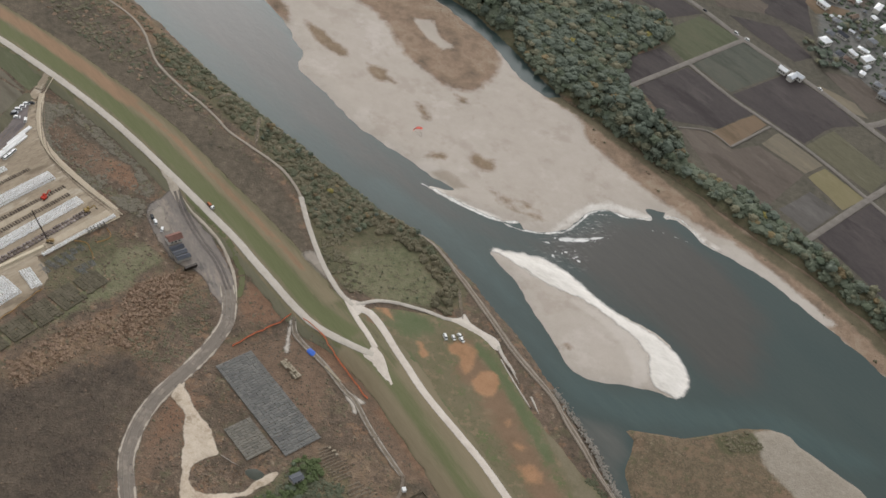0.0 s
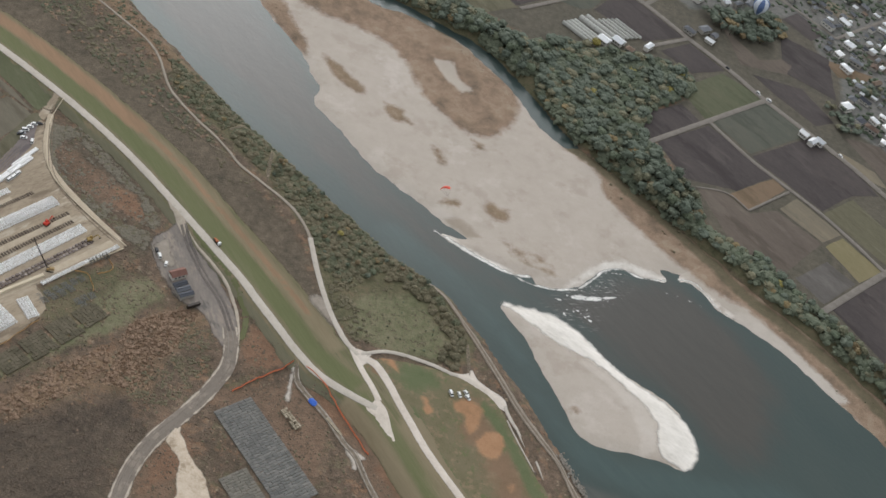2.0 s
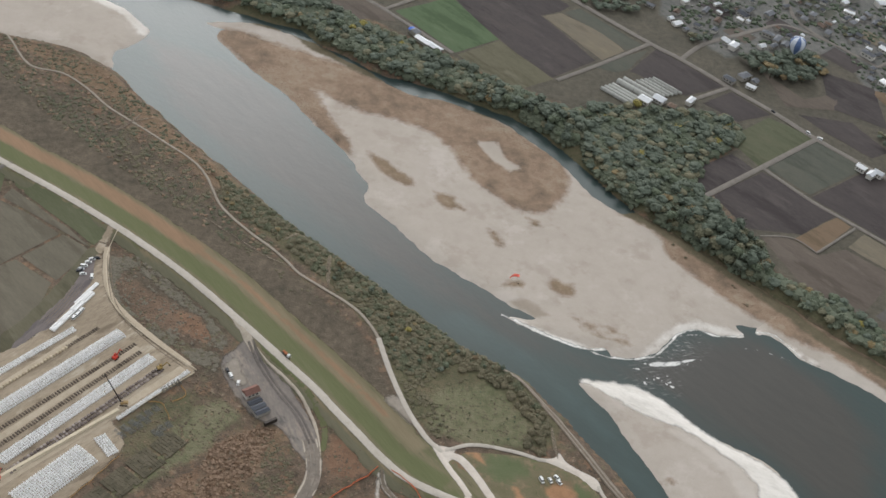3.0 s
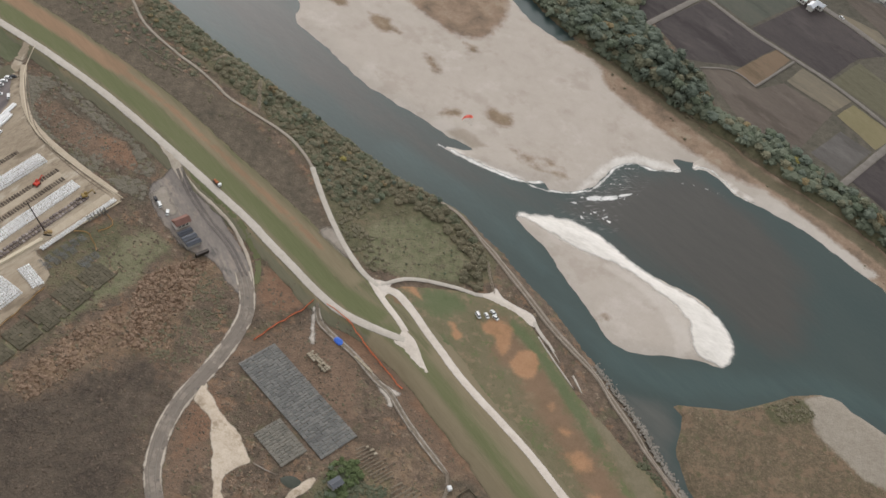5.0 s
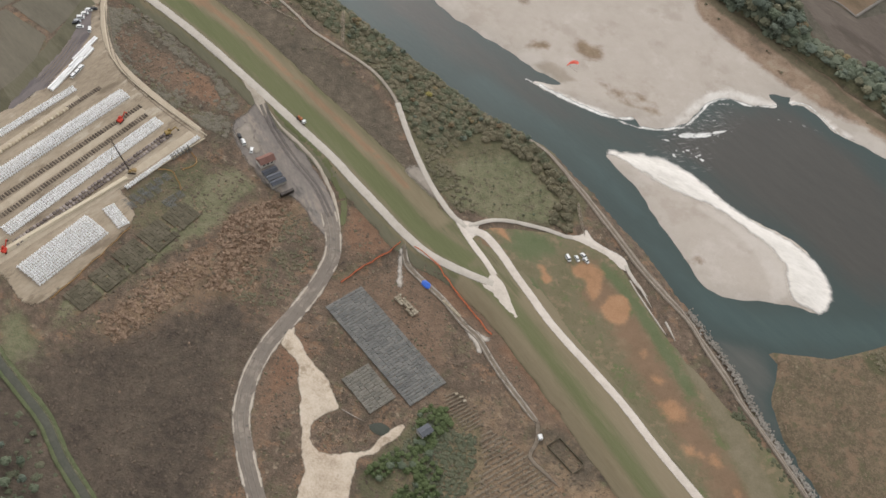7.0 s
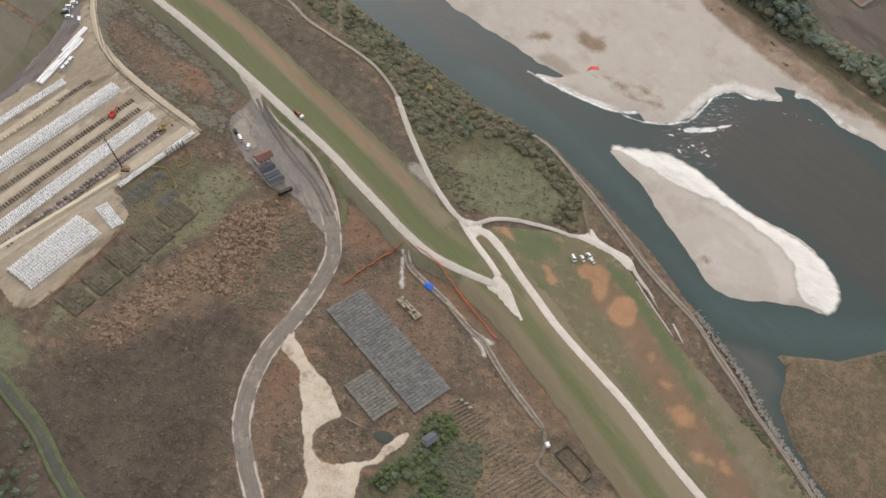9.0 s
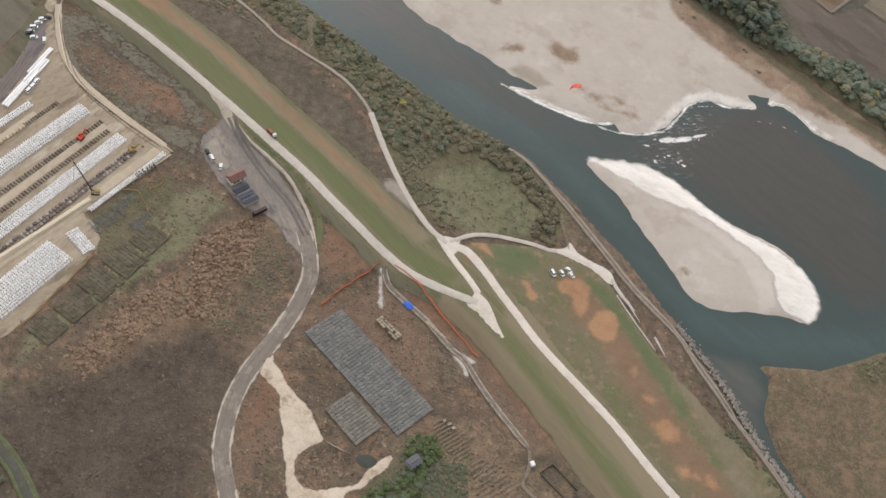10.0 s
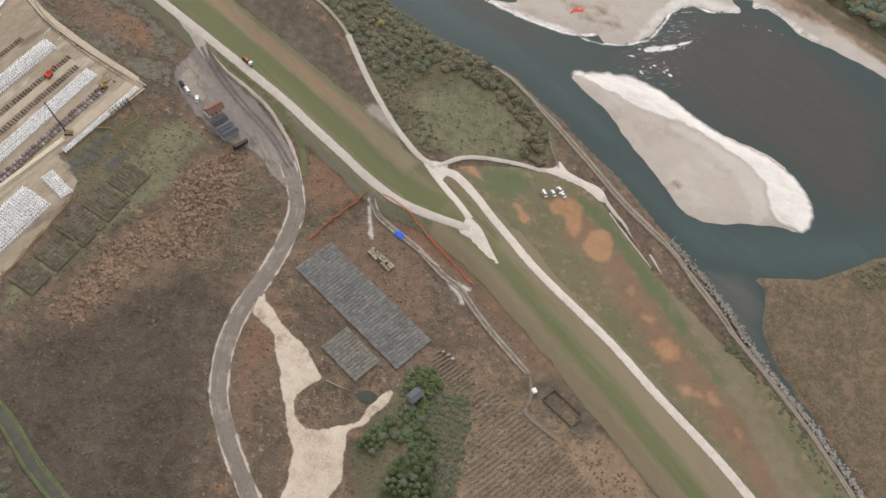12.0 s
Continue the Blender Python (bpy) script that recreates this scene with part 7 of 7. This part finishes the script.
def net_fence(pts, label, mat=None, high=1.0):
    """Orange netting on posts."""
    root = tagged(new("net_fence"), label, "fence")
    line = shaky(curve(pts, 2.0), 0.9, 5)
    z = ground_z(line)
    for p, h in zip(line, z):
        part("post", rod(bmesh.new(), (p[0], p[1], h - 0.2), (p[0], p[1], h + 1.15), 0.05, 5), M_STEEL, root)
    for p, q, h, g in zip(line[:-1], line[1:], z[:-1], z[1:]):
        d = np.array([-(q - p)[1], (q - p)[0]]) / np.linalg.norm(q - p) * 0.2
        b = solid([(*(p - d), h), (*(q - d), g), (*(q + d), g), (*(p + d), h), (*p, h + high), (*q, g + high)], [(0, 1, 5, 4), (2, 3, 4, 5), (3, 2, 1, 0), (0, 4, 3), (1, 2, 5)])
        part("net", b, mat or M_ORANGE, root, "slack net")
    return root


M_FADED = plain("faded_net", (196, 158, 108), 0.8)
net_fence([(-90, 420), (-79, 437), (-68, 452)], "orange net fence across the waste ground")
net_fence([(-61, 451), (-50, 446), (-31, 430), (-13, 415)], "orange net fence along the embankment foot")
net_fence([(-182, 472), (-178, 466), (-183, 459)], "faded orange net beside the grey tetrapods", M_FADED, 0.6)
net_fence([(-194, 455), (-188, 456.5), (-183, 453), (-179, 447)], "faded orange net round the grass patch", M_FADED, 0.6)
net_fence([(-213, 366), (-203, 392), (-194, 417)], "faded yellow net along the yard edge", M_FADED, 0.6)


M_POND = plain("pond_water", (66, 69, 60), 0.25, wear=8)
sheet("puddle", curve([(-58, 349), (-53, 352), (-48, 350), (-50, 346), (-55, 346)], 1.5, True), M_POND, lift=0.12, cell=3, label="small dull green pool")
M_RUT_DARK = shade("dark_wheel_ruts", [(108, 102, 97), (117, 110, 105), (126, 118, 112)], sizes=(0.5, 3), weights=(0.5, 0.5), ragged=True, fade=(0.8, 1.9))
for r in ([(-159, 514), (-148, 500), (-134, 486), (-118, 472), (-106, 456)],):
    for o in (0.0, 2.0):
        ribbon("wheel_rut", [(x + o, y + o * 0.6) for x, y in r], 2.0, M_RUT_DARK, lift=0.22, wob=0.5, label="wheel rut across the dusty lot")

# ---- buildings ----
def house(name, wall, roof, w, d, h, label, rise=1.6, hip=0.0, windows=True, eave=0.5, framed=False):
    root = tagged(new(name), label, "house")
    part("wall", box(bmesh.new(), (0, 0, h / 2), (w, d, h)), wall, root)
    x, y, k = w / 2 + eave, d / 2 + eave, max(0.0, w / 2 + eave - hip)
    t = 0.18
    b = solid([(-x, -y, h), (x, -y, h), (x, y, h), (-x, y, h), (-k, 0, h + rise), (k, 0, h + rise), (-x, -y, h + t), (x, -y, h + t), (x, y, h + t), (-x, y, h + t), (-k, 0, h + rise + t), (k, 0, h + rise + t)],
              [(3, 2, 1, 0), (6, 7, 11, 10), (8, 9, 10, 11), (7, 8, 11), (9, 6, 10), (0, 1, 7, 6), (1, 2, 8, 7), (2, 3, 9, 8), (3, 0, 6, 9)])
    part("roof", b, roof, root)
    b = box(bmesh.new(), (0, 0, h + rise + t), (2 * k if k > 0.3 else 0.4, 0.3, 0.18))
    part("ridge", b, roof, root)
    if windows:
        for sx in (-0.28, 0.0, 0.28):
            for sy in (-1, 1):
                o = part("window", box(bmesh.new(), (sx * w, sy * (d / 2 + 0.03), h * 0.55), (w * 0.16, 0.1, min(1.3, h * 0.35))), M_GLASS, root)
                if framed:
                    part("window_frame", box(bmesh.new(), (sx * w, sy * (d / 2 + 0.02), h * 0.55 - min(1.3, h * 0.35) / 2 - 0.05), (w * 0.18, 0.16, 0.1)), M_WHITE, o, "white window sill")
        part("door", box(bmesh.new(), (w / 2 + 0.03, 0, 1.0), (0.1, 0.95, 2.0)), M_STEEL, root)
    return root


at(house("house", M_WALL, M_ROOF_RED, 8.0, 4.6, 3.2, "white walled house with a red-brown roof beside the lot", 1.7, framed=True), -145.5, 478.5, 49)
for k in range(3):
    dx, dy = math.cos(radians(-41)) * 3.9 * k, math.sin(radians(-41)) * 3.9 * k
    at(house("shed", M_PLASTER, M_ROOF_DARK, 8.0, 3.0, 2.4, "grey roofed open shed beside the white house", 0.5, eave=0.2, windows=False), -141.5 + dx, 472.5 + dy, 49)
part_box = part("lean_to", box(bmesh.new(), (0, 0, 1.1), (7.5, 1.6, 2.2), bevel=0.1), M_STEEL)
tagged(at(part_box, -129.5, 463, 49), "low dark lean-to at the lot edge", "shed")
at(house("hut", M_PLASTER, M_ROOF_GREY, 6.0, 4.2, 2.5, "small grey roofed hut in the grove", 0.5, eave=0.3), -33, 353, 50)
box_ob = part("water_tank", box(bmesh.new(), (0, 0, 0.9), (2.0, 2.4, 1.8), bevel=0.15), M_WHITE)
tagged(at(box_ob, 19, 367, 30), "white box tank beside the walled plot", "tank")
# walled plot
plot = tagged(new("low_wall"), "low broken wall round an empty plot", "wall")
for a, c in (((23, 364), (28, 370)), ((28, 370), (41, 360)), ((41, 360), (40, 357)), ((40, 357), (37, 354)), ((23, 364), (36.5, 354))):
    a, c = np.array(a, float), np.array(c, float)
    m, n = (a + c) / 2, np.linalg.norm(c - a)
    part("wall_run", box(bmesh.new(), (m[0], m[1], 0.4), (n - 0.4, 0.35, 0.8), math.degrees(math.atan2(*(c - a)[::-1])), 0.05), M_OLDBLOCK, plot)
# vine rows
M_ROWS = leaf_mat("dry_vine_rows", [(106, 95, 81), (118, 107, 92), (130, 118, 102)], each=0.4)
VINE = [(-8, 360), (-4, 364), (16, 357), (31, 343), (48, 328), (66, 300), (40, 270), (-4, 285), (-8, 327), (-3, 344)]
vines = tagged(new("vine_plot"), "rows of dry vines under the embankment", "crop rows")
ROW_RUN, ROW_STEP = np.array([0.69, 0.72]), np.array([0.72, -0.69])
for i in range(44):
    q = np.array([-24.0, 352.0]) + ROW_STEP * i * 2.3 + ROW_RUN * np.arange(-60, 60, 0.8)[:, None]
    q = q[inside(q, np.array(VINE, float))]
    q = q[far_from(q, np.array([(6, 337), (18, 329), (29, 321), (50, 302)], float))[0] > 0.7] if len(q) else q
    if len(q) > 4:
        rr = np.random.default_rng(i)
        me_v, me_f = joined([(ball(1, 0.4, 0.35, j % 7)[0] * rr.uniform(0.4, 0.75) + np.array([*(p + rr.uniform(-0.2, 0.2, 2)), 0.1]), ball(1, 0.6, 0.35, j % 7)[1]) for j, p in enumerate(q)])
        ob = new("hedge", mesh_of("hedge", me_v, me_f.tolist(), M_ROWS))
        ob.parent = vines

PLOT = [(-30, 379), (-18, 376), (-4, 363), (-12, 360), (-24, 366)]
old = tagged(new("vine_plot"), "dull grey rows of an abandoned plot", "crop rows")
for i in range(14):
    o = np.array([-31.0, 376.0]) + ROW_STEP * i * 1.8
    q = o + ROW_RUN * np.linspace(-30, 30, 70)[:, None]
    q = q[inside(q, np.array(PLOT, float))]
    if len(q) > 3:
        me_v, me_f = joined([(ball(1, 0.5, 0.3, j % 7)[0] * 0.5 + np.array([*p, 0.15]), ball(1, 0.5, 0.3, j % 7)[1]) for j, p in enumerate(q)])
        ob = new("hedge", mesh_of("hedge", me_v, me_f.tolist(), M_ROWS))
        ob.parent = old
for x, y, w in ((-20.5, 376.5, 2.2), (-18.5, 375, 1.6), (-23, 377.5, 1.4)):
    sl = part("rubble_slab", box(bmesh.new(), (0, 0, 0.3), (w, 1.1, 0.5), bevel=0.08), M_OLDSLAB)
    tagged(at(sl, x, y, 35), "pale concrete rubble slab on the ground", "slab")
# greenhouses
def tunnel(a, c, w, h, label):
    """A film tunnel with hoops from a to c."""
    a, c = np.array(a, float), np.array(c, float)
    n = np.linalg.norm(c - a)
    root = tagged(new("greenhouse"), label, "greenhouse", "film tunnels by the farm")
    ang = np.linspace(0, math.pi, 11)
    v = [(x, math.cos(t) * w / 2, max(0.02, math.sin(t) * h)) for x in (0, n) for t in ang]
    f = [(i, i + 1, 12 + i, 11 + i) for i in range(10)] + [tuple(range(11)), tuple(range(21, 10, -1))]
    part("film", solid(v, f), M_FILM, root)
    for k in range(0, int(n) + 1, 4):
        b = bmesh.new()
        for t, u in zip(ang[:-1], ang[1:]):
            rod(b, (k, math.cos(t) * w / 2 * 1.01, math.sin(t) * h * 1.01), (k, math.cos(u) * w / 2 * 1.01, math.sin(u) * h * 1.01), 0.06, 4)
        part("hoop", b, M_STEEL, root)
    root.matrix_world = pose(a[0], a[1], 0.15, 0, 0, math.degrees(math.atan2(*(c - a)[::-1])))


GH_DIR = np.array([25.0, -13.5])
for i in range(4):
    p = np.array([4.5, 870.5]) + np.array([2.6, 3.0]) * i
    tunnel(p, p + GH_DIR, 3.2, 2.2, "pale plastic film greenhouse tunnel")
for i in range(2):
    p = np.array([16, 886.5]) + np.array([4.2, 4.4]) * i
    tunnel(p, p + GH_DIR * 1.15, 5.6, 3.0, "broad grey film greenhouse tunnel")
for i in range(5):
    p = np.array([30.0, 893.5]) + np.array([3.2, 2.6]) * i
    tunnel(p, p + GH_DIR * 0.95, 2.2, 1.8, "narrow pale film greenhouse tunnel")

# village houses
ROOFS = [("slate tiled", M_ROOF_DARK), ("grey tiled", M_ROOF_GREY), ("pale metal", M_ROOF_PALE), ("brown tiled", M_ROOF_BROWN), ("blue metal", M_ROOF_BLUE)]
KINDS = []
for i, (text, roof) in enumerate(ROOFS):
    for w, d, h, hip in ((11, 8, 5.2, 4.5), (9, 7, 3.2, 0.4)):
        KINDS.append(house("house", M_WALL if i % 2 == 0 else M_PLASTER, roof, w, d, h, f"{'two-storey' if h > 4 else 'single-storey'} village house with a {text} roof", 2.0, hip))
VILLAGE_A = [(50, 1005), (56, 999), (64, 993), (73, 1004), (79, 1034), (90, 1020), (88, 1003), (97, 1067), (99, 990), (105, 983), (112, 1044), (117, 1052), (135, 1056), (134, 1018), (142, 1013), (129, 995), (139, 1000), (149, 1008), (150, 1079),
             (166, 1062), (174, 1072), (182, 1059), (187, 1047), (205, 1084), (208, 1045), (221, 1049), (238, 1085), (246, 1077), (256, 1084), (237, 1042)]
VILLAGE_B = [(221, 1025), (241, 1022), (262, 1048), (257, 1034), (222, 986), (232, 984), (241, 1005), (256, 1010), (247, 981), (264, 986), (239, 966), (274, 1022), (281, 1006), (266, 962), (288, 1067), (244, 921), (256, 928), (240, 908), (264, 904), (273, 914),
             (276, 902), (261, 890), (252, 896), (282, 1035), (288, 988), (312, 983), (309, 1009), (294, 961), (281, 930), (301, 926), (311, 918), (284, 870), (298, 882), (288, 857), (322, 950), (318, 890)]
VILLAGE_C = [(115, 938), (121, 926), (127, 922), (124, 936), (103, 928), (69, 863), (60, 866), (74, 881), (-146, 880), (60, 1040), (68, 1055), (80, 1070), (120, 1085), (135, 1100), (160, 1100), (185, 1105), (205, 1115), (40, 1050), (100, 1100), (225, 1100)]
taken = []
order = np.random.default_rng(12)
pick = [0, 1, 2, 3, 4, 5, 7, 0, 2, 3, 5, 1, 2, 3, 6, 4, 1, 4, 4, 5]
made = set()


def settle(x, y, s, gap):
    if any((x - a) ** 2 + (y - b) ** 2 < gap**2 for a, b in taken):
        return
    taken.append((x, y))
    src = KINDS[pick[int(order.integers(len(pick)))]]
    ob = src if src.name not in made else copy_thing(src, Matrix.Identity(4))
    made.add(src.name)
    at(ob, x, y, -32 + 90 * int(order.integers(2)) + order.uniform(-16, 16))
    ob.matrix_world = ob.matrix_world @ Matrix.Diagonal((s * order.uniform(0.65, 1.45), s * order.uniform(0.75, 1.2), s, 1))
    tagged(ob, group="village houses")


VILLAGE_D = [(154, 1125), (163, 1124), (174, 1125), (184, 1125), (179, 1146), (23, 1070), (19, 1090), (31, 1074), (45, 1100), (64, 1100), (66, 1107), (60, 1116), (59, 1082), (31, 1044), (31, 1020), (54, 1018), (-60, 1052), (-74, 1060), (-48, 1070), (-30, 1082), (10, 1104), (-2, 1096), (150, 1136), (168, 1140)]
for x, y in VILLAGE_A + VILLAGE_B + VILLAGE_C + VILLAGE_D:
    settle(x, y, order.uniform(0.6, 0.85), 8.0)
VILLAGE = [(45, 1000), (100, 975), (130, 1000), (200, 1030), (215, 985), (240, 950), (244, 890), (266, 878), (330, 850), (350, 1000), (330, 1130), (200, 1120), (60, 1090)]
for x, y in strewn(VILLAGE, 420, 63, gap=3.0):
    if noise.noise((x / 30, y / 30, 4.0)) > -0.15:
        settle(x, y, order.uniform(0.35, 0.65), 6.6)
green = strewn(VILLAGE, 3000, 64, gap=1.0)
green = np.array([q for q in green if all((q[0] - a) ** 2 + (q[1] - b) ** 2 > 25 for a, b in taken)])
M_GARDEN = leaf_mat("garden_leaves", [(74, 84, 70), (88, 97, 80), (102, 108, 89)], each=0)
scatter("garden_trees", bushes, green, order.uniform(0.9, 2.6, len(green)), M_GARDEN, "dark garden trees and hedges between the houses", seed=65)
PLOTS = [(150, 1040, 16, 10, "dark"), (110, 1010, 12, 9, "brown"), (200, 1010, 16, 12, "dark"), (230, 1060, 14, 9, "tan"), (270, 1000, 14, 9, "brown"), (300, 940, 16, 9, "green"), (90, 1045, 14, 9, "dark"), (255, 950, 12, 8, "green"), (320, 1030, 18, 12, "tan"), (180, 1095, 16, 9, "greygreen")]
for x, y, w, d, k in PLOTS:
    c, q = math.cos(radians(-32)), math.sin(radians(-32))
    ring = np.array([(-w, -d), (w, -d), (w, d), (-w, d)], float) @ np.array([[c, q], [-q, c]]) + (x, y)
    sheet("garden_plot", ring, M_FIELD[k], lift=0.1, cell=8, label="small garden plot between the houses")
for k in KINDS:
    if k.name not in made:
        at(k, 330 + 14 * KINDS.index(k), 1100, -32)
        tagged(k, group="village houses")
for x, y, turn in ((206, 847, -32), (213, 841, 58), (219, 845, -32)):
    taken.append((x, y))
    at(house("farmhouse", M_WALL, M_ROOF_PALE, 7, 4.6, 3.6, "white farmhouse building by the country road", 1.5), x, y, turn)
for x, y in ((39, 866), (50, 872)):
    at(house("barn", M_WALL, M_ROOF_PALE, 9, 7, 3.2, "white roofed farm barn by the greenhouses", 1.4), x, y, -28)
for x, y, n in ((246, 1132, 26), (274, 1149, 30)):
    at(house("long_hall", M_WALL, M_ROOF_PALE, n, 8, 4.2, "long white school-like hall beyond the village", 1.2, eave=0.4), x, y, 30)
at(house("hall", M_PLASTER, M_ROOF_GREEN, 30, 8, 5, "long hall with a pale green roof", 1.4, eave=0.4, windows=False), 204, 1133, -40)
for x, y in ((-138, 871), (-128, 866)):
    at(house("shed", M_PLASTER, M_ROOF_PALE, 14, 5, 2.6, "pale roofed farm shed by the field lane", 0.8, windows=False), x, y, -31)
at(house("shed", M_PLASTER, M_BLUE, 7, 5, 2.6, "bright blue roofed small shed by the field lane", 0.8, windows=False), -148, 882, -31)

# ---- in the air: hot-air balloon over the village, paraglider wing over the gravel ----
M_BWHITE, M_BBLUE = plain("white_balloon_cloth", (206, 212, 222), 0.6, wear=6), plain("blue_balloon_cloth", (92, 112, 152), 0.6, wear=8)
balloon = tagged(new("hot_air_balloon"), "blue and white striped hot-air balloon above the wood", "balloon")
prof = [(0.0, 8.0), (3.2, 7.6), (5.8, 6.0), (7.2, 3.2), (7.4, 0.6), (6.6, -2.4), (4.8, -5.4), (2.6, -8.2), (1.4, -9.6)]
for i in range(16):
    a0, a1 = i * math.pi / 8, (i + 1) * math.pi / 8
    v, f = [], []
    for r, z in prof:
        for a, k in ((a0, 1.0), ((a0 + a1) / 2, 1.035), (a1, 1.0)):
            v.append((r * k * math.cos(a), r * k * math.sin(a), z))
    for j in range(len(prof) - 1):
        for s in range(2):
            f.append((3 * j + s, 3 * j + 3 + s, 3 * j + 4 + s, 3 * j + 1 + s))
    part("gore", solid(v, f), M_BWHITE if i % 4 in (0, 1) else M_BBLUE, balloon, "white cloth gore" if i % 4 in (0, 1) else "blue cloth gore")
part("basket", box(bmesh.new(), (0, 0, -13.4), (1.5, 1.2, 1.1), bevel=0.1), M_ROOF_BROWN, balloon, "wicker basket")
for sx, sy in ((-1, -1), (-1, 1), (1, -1), (1, 1)):
    part("suspension_line", rod(bmesh.new(), (sx * 0.9, sy * 0.9, -9.6), (sx * 0.7, sy * 0.55, -12.8), 0.04, 4), M_STEEL, balloon)
balloon.matrix_world = pose(154, 984, 17, 0, 0, 20) @ Matrix.Scale(0.88, 4)

M_WING = plain("orange_red_nylon", (244, 118, 98), 0.5, wear=8)
wing = tagged(new("paraglider_wing"), "small orange-red paraglider wing in the air", "paraglider")
v, f = [], []
N, C = 18, 5
for i in range(N + 1):
    a = -1.05 + 2.1 * i / N
    for j in range(C + 1):
        u = j / C
        chord = 2.9 * (1 - 0.5 * (i / N * 2 - 1) ** 4)
        th = 0.3 * math.sin(math.pi * min(1, u * 1.2 + 0.05)) if j < C else 0.02
        v.append((4.1 * math.sin(a), (u - 0.4) * chord, 4.1 * math.cos(a) * 0.8 + th))
for i in range(N):
    for j in range(C):
        k = i * (C + 1) + j
        f.append((k, k + C + 1, k + C + 2, k + 1))
b = solid(v, f)
bmesh.ops.solidify(b, geom=b.faces[:], thickness=0.12)
part("canopy", b, M_WING, wing)
for i in range(0, N + 1, 3):
    a = -1.05 + 2.1 * i / N
    part("line", rod(bmesh.new(), (4.1 * math.sin(a), 0, 3.28 * math.cos(a)), (0, 0, -3.2), 0.012, 3), M_STEEL, wing)
wing.matrix_world = pose(-24.5, 399.2, 194.8, 0, -42, -10) @ Matrix.Scale(0.66, 4)
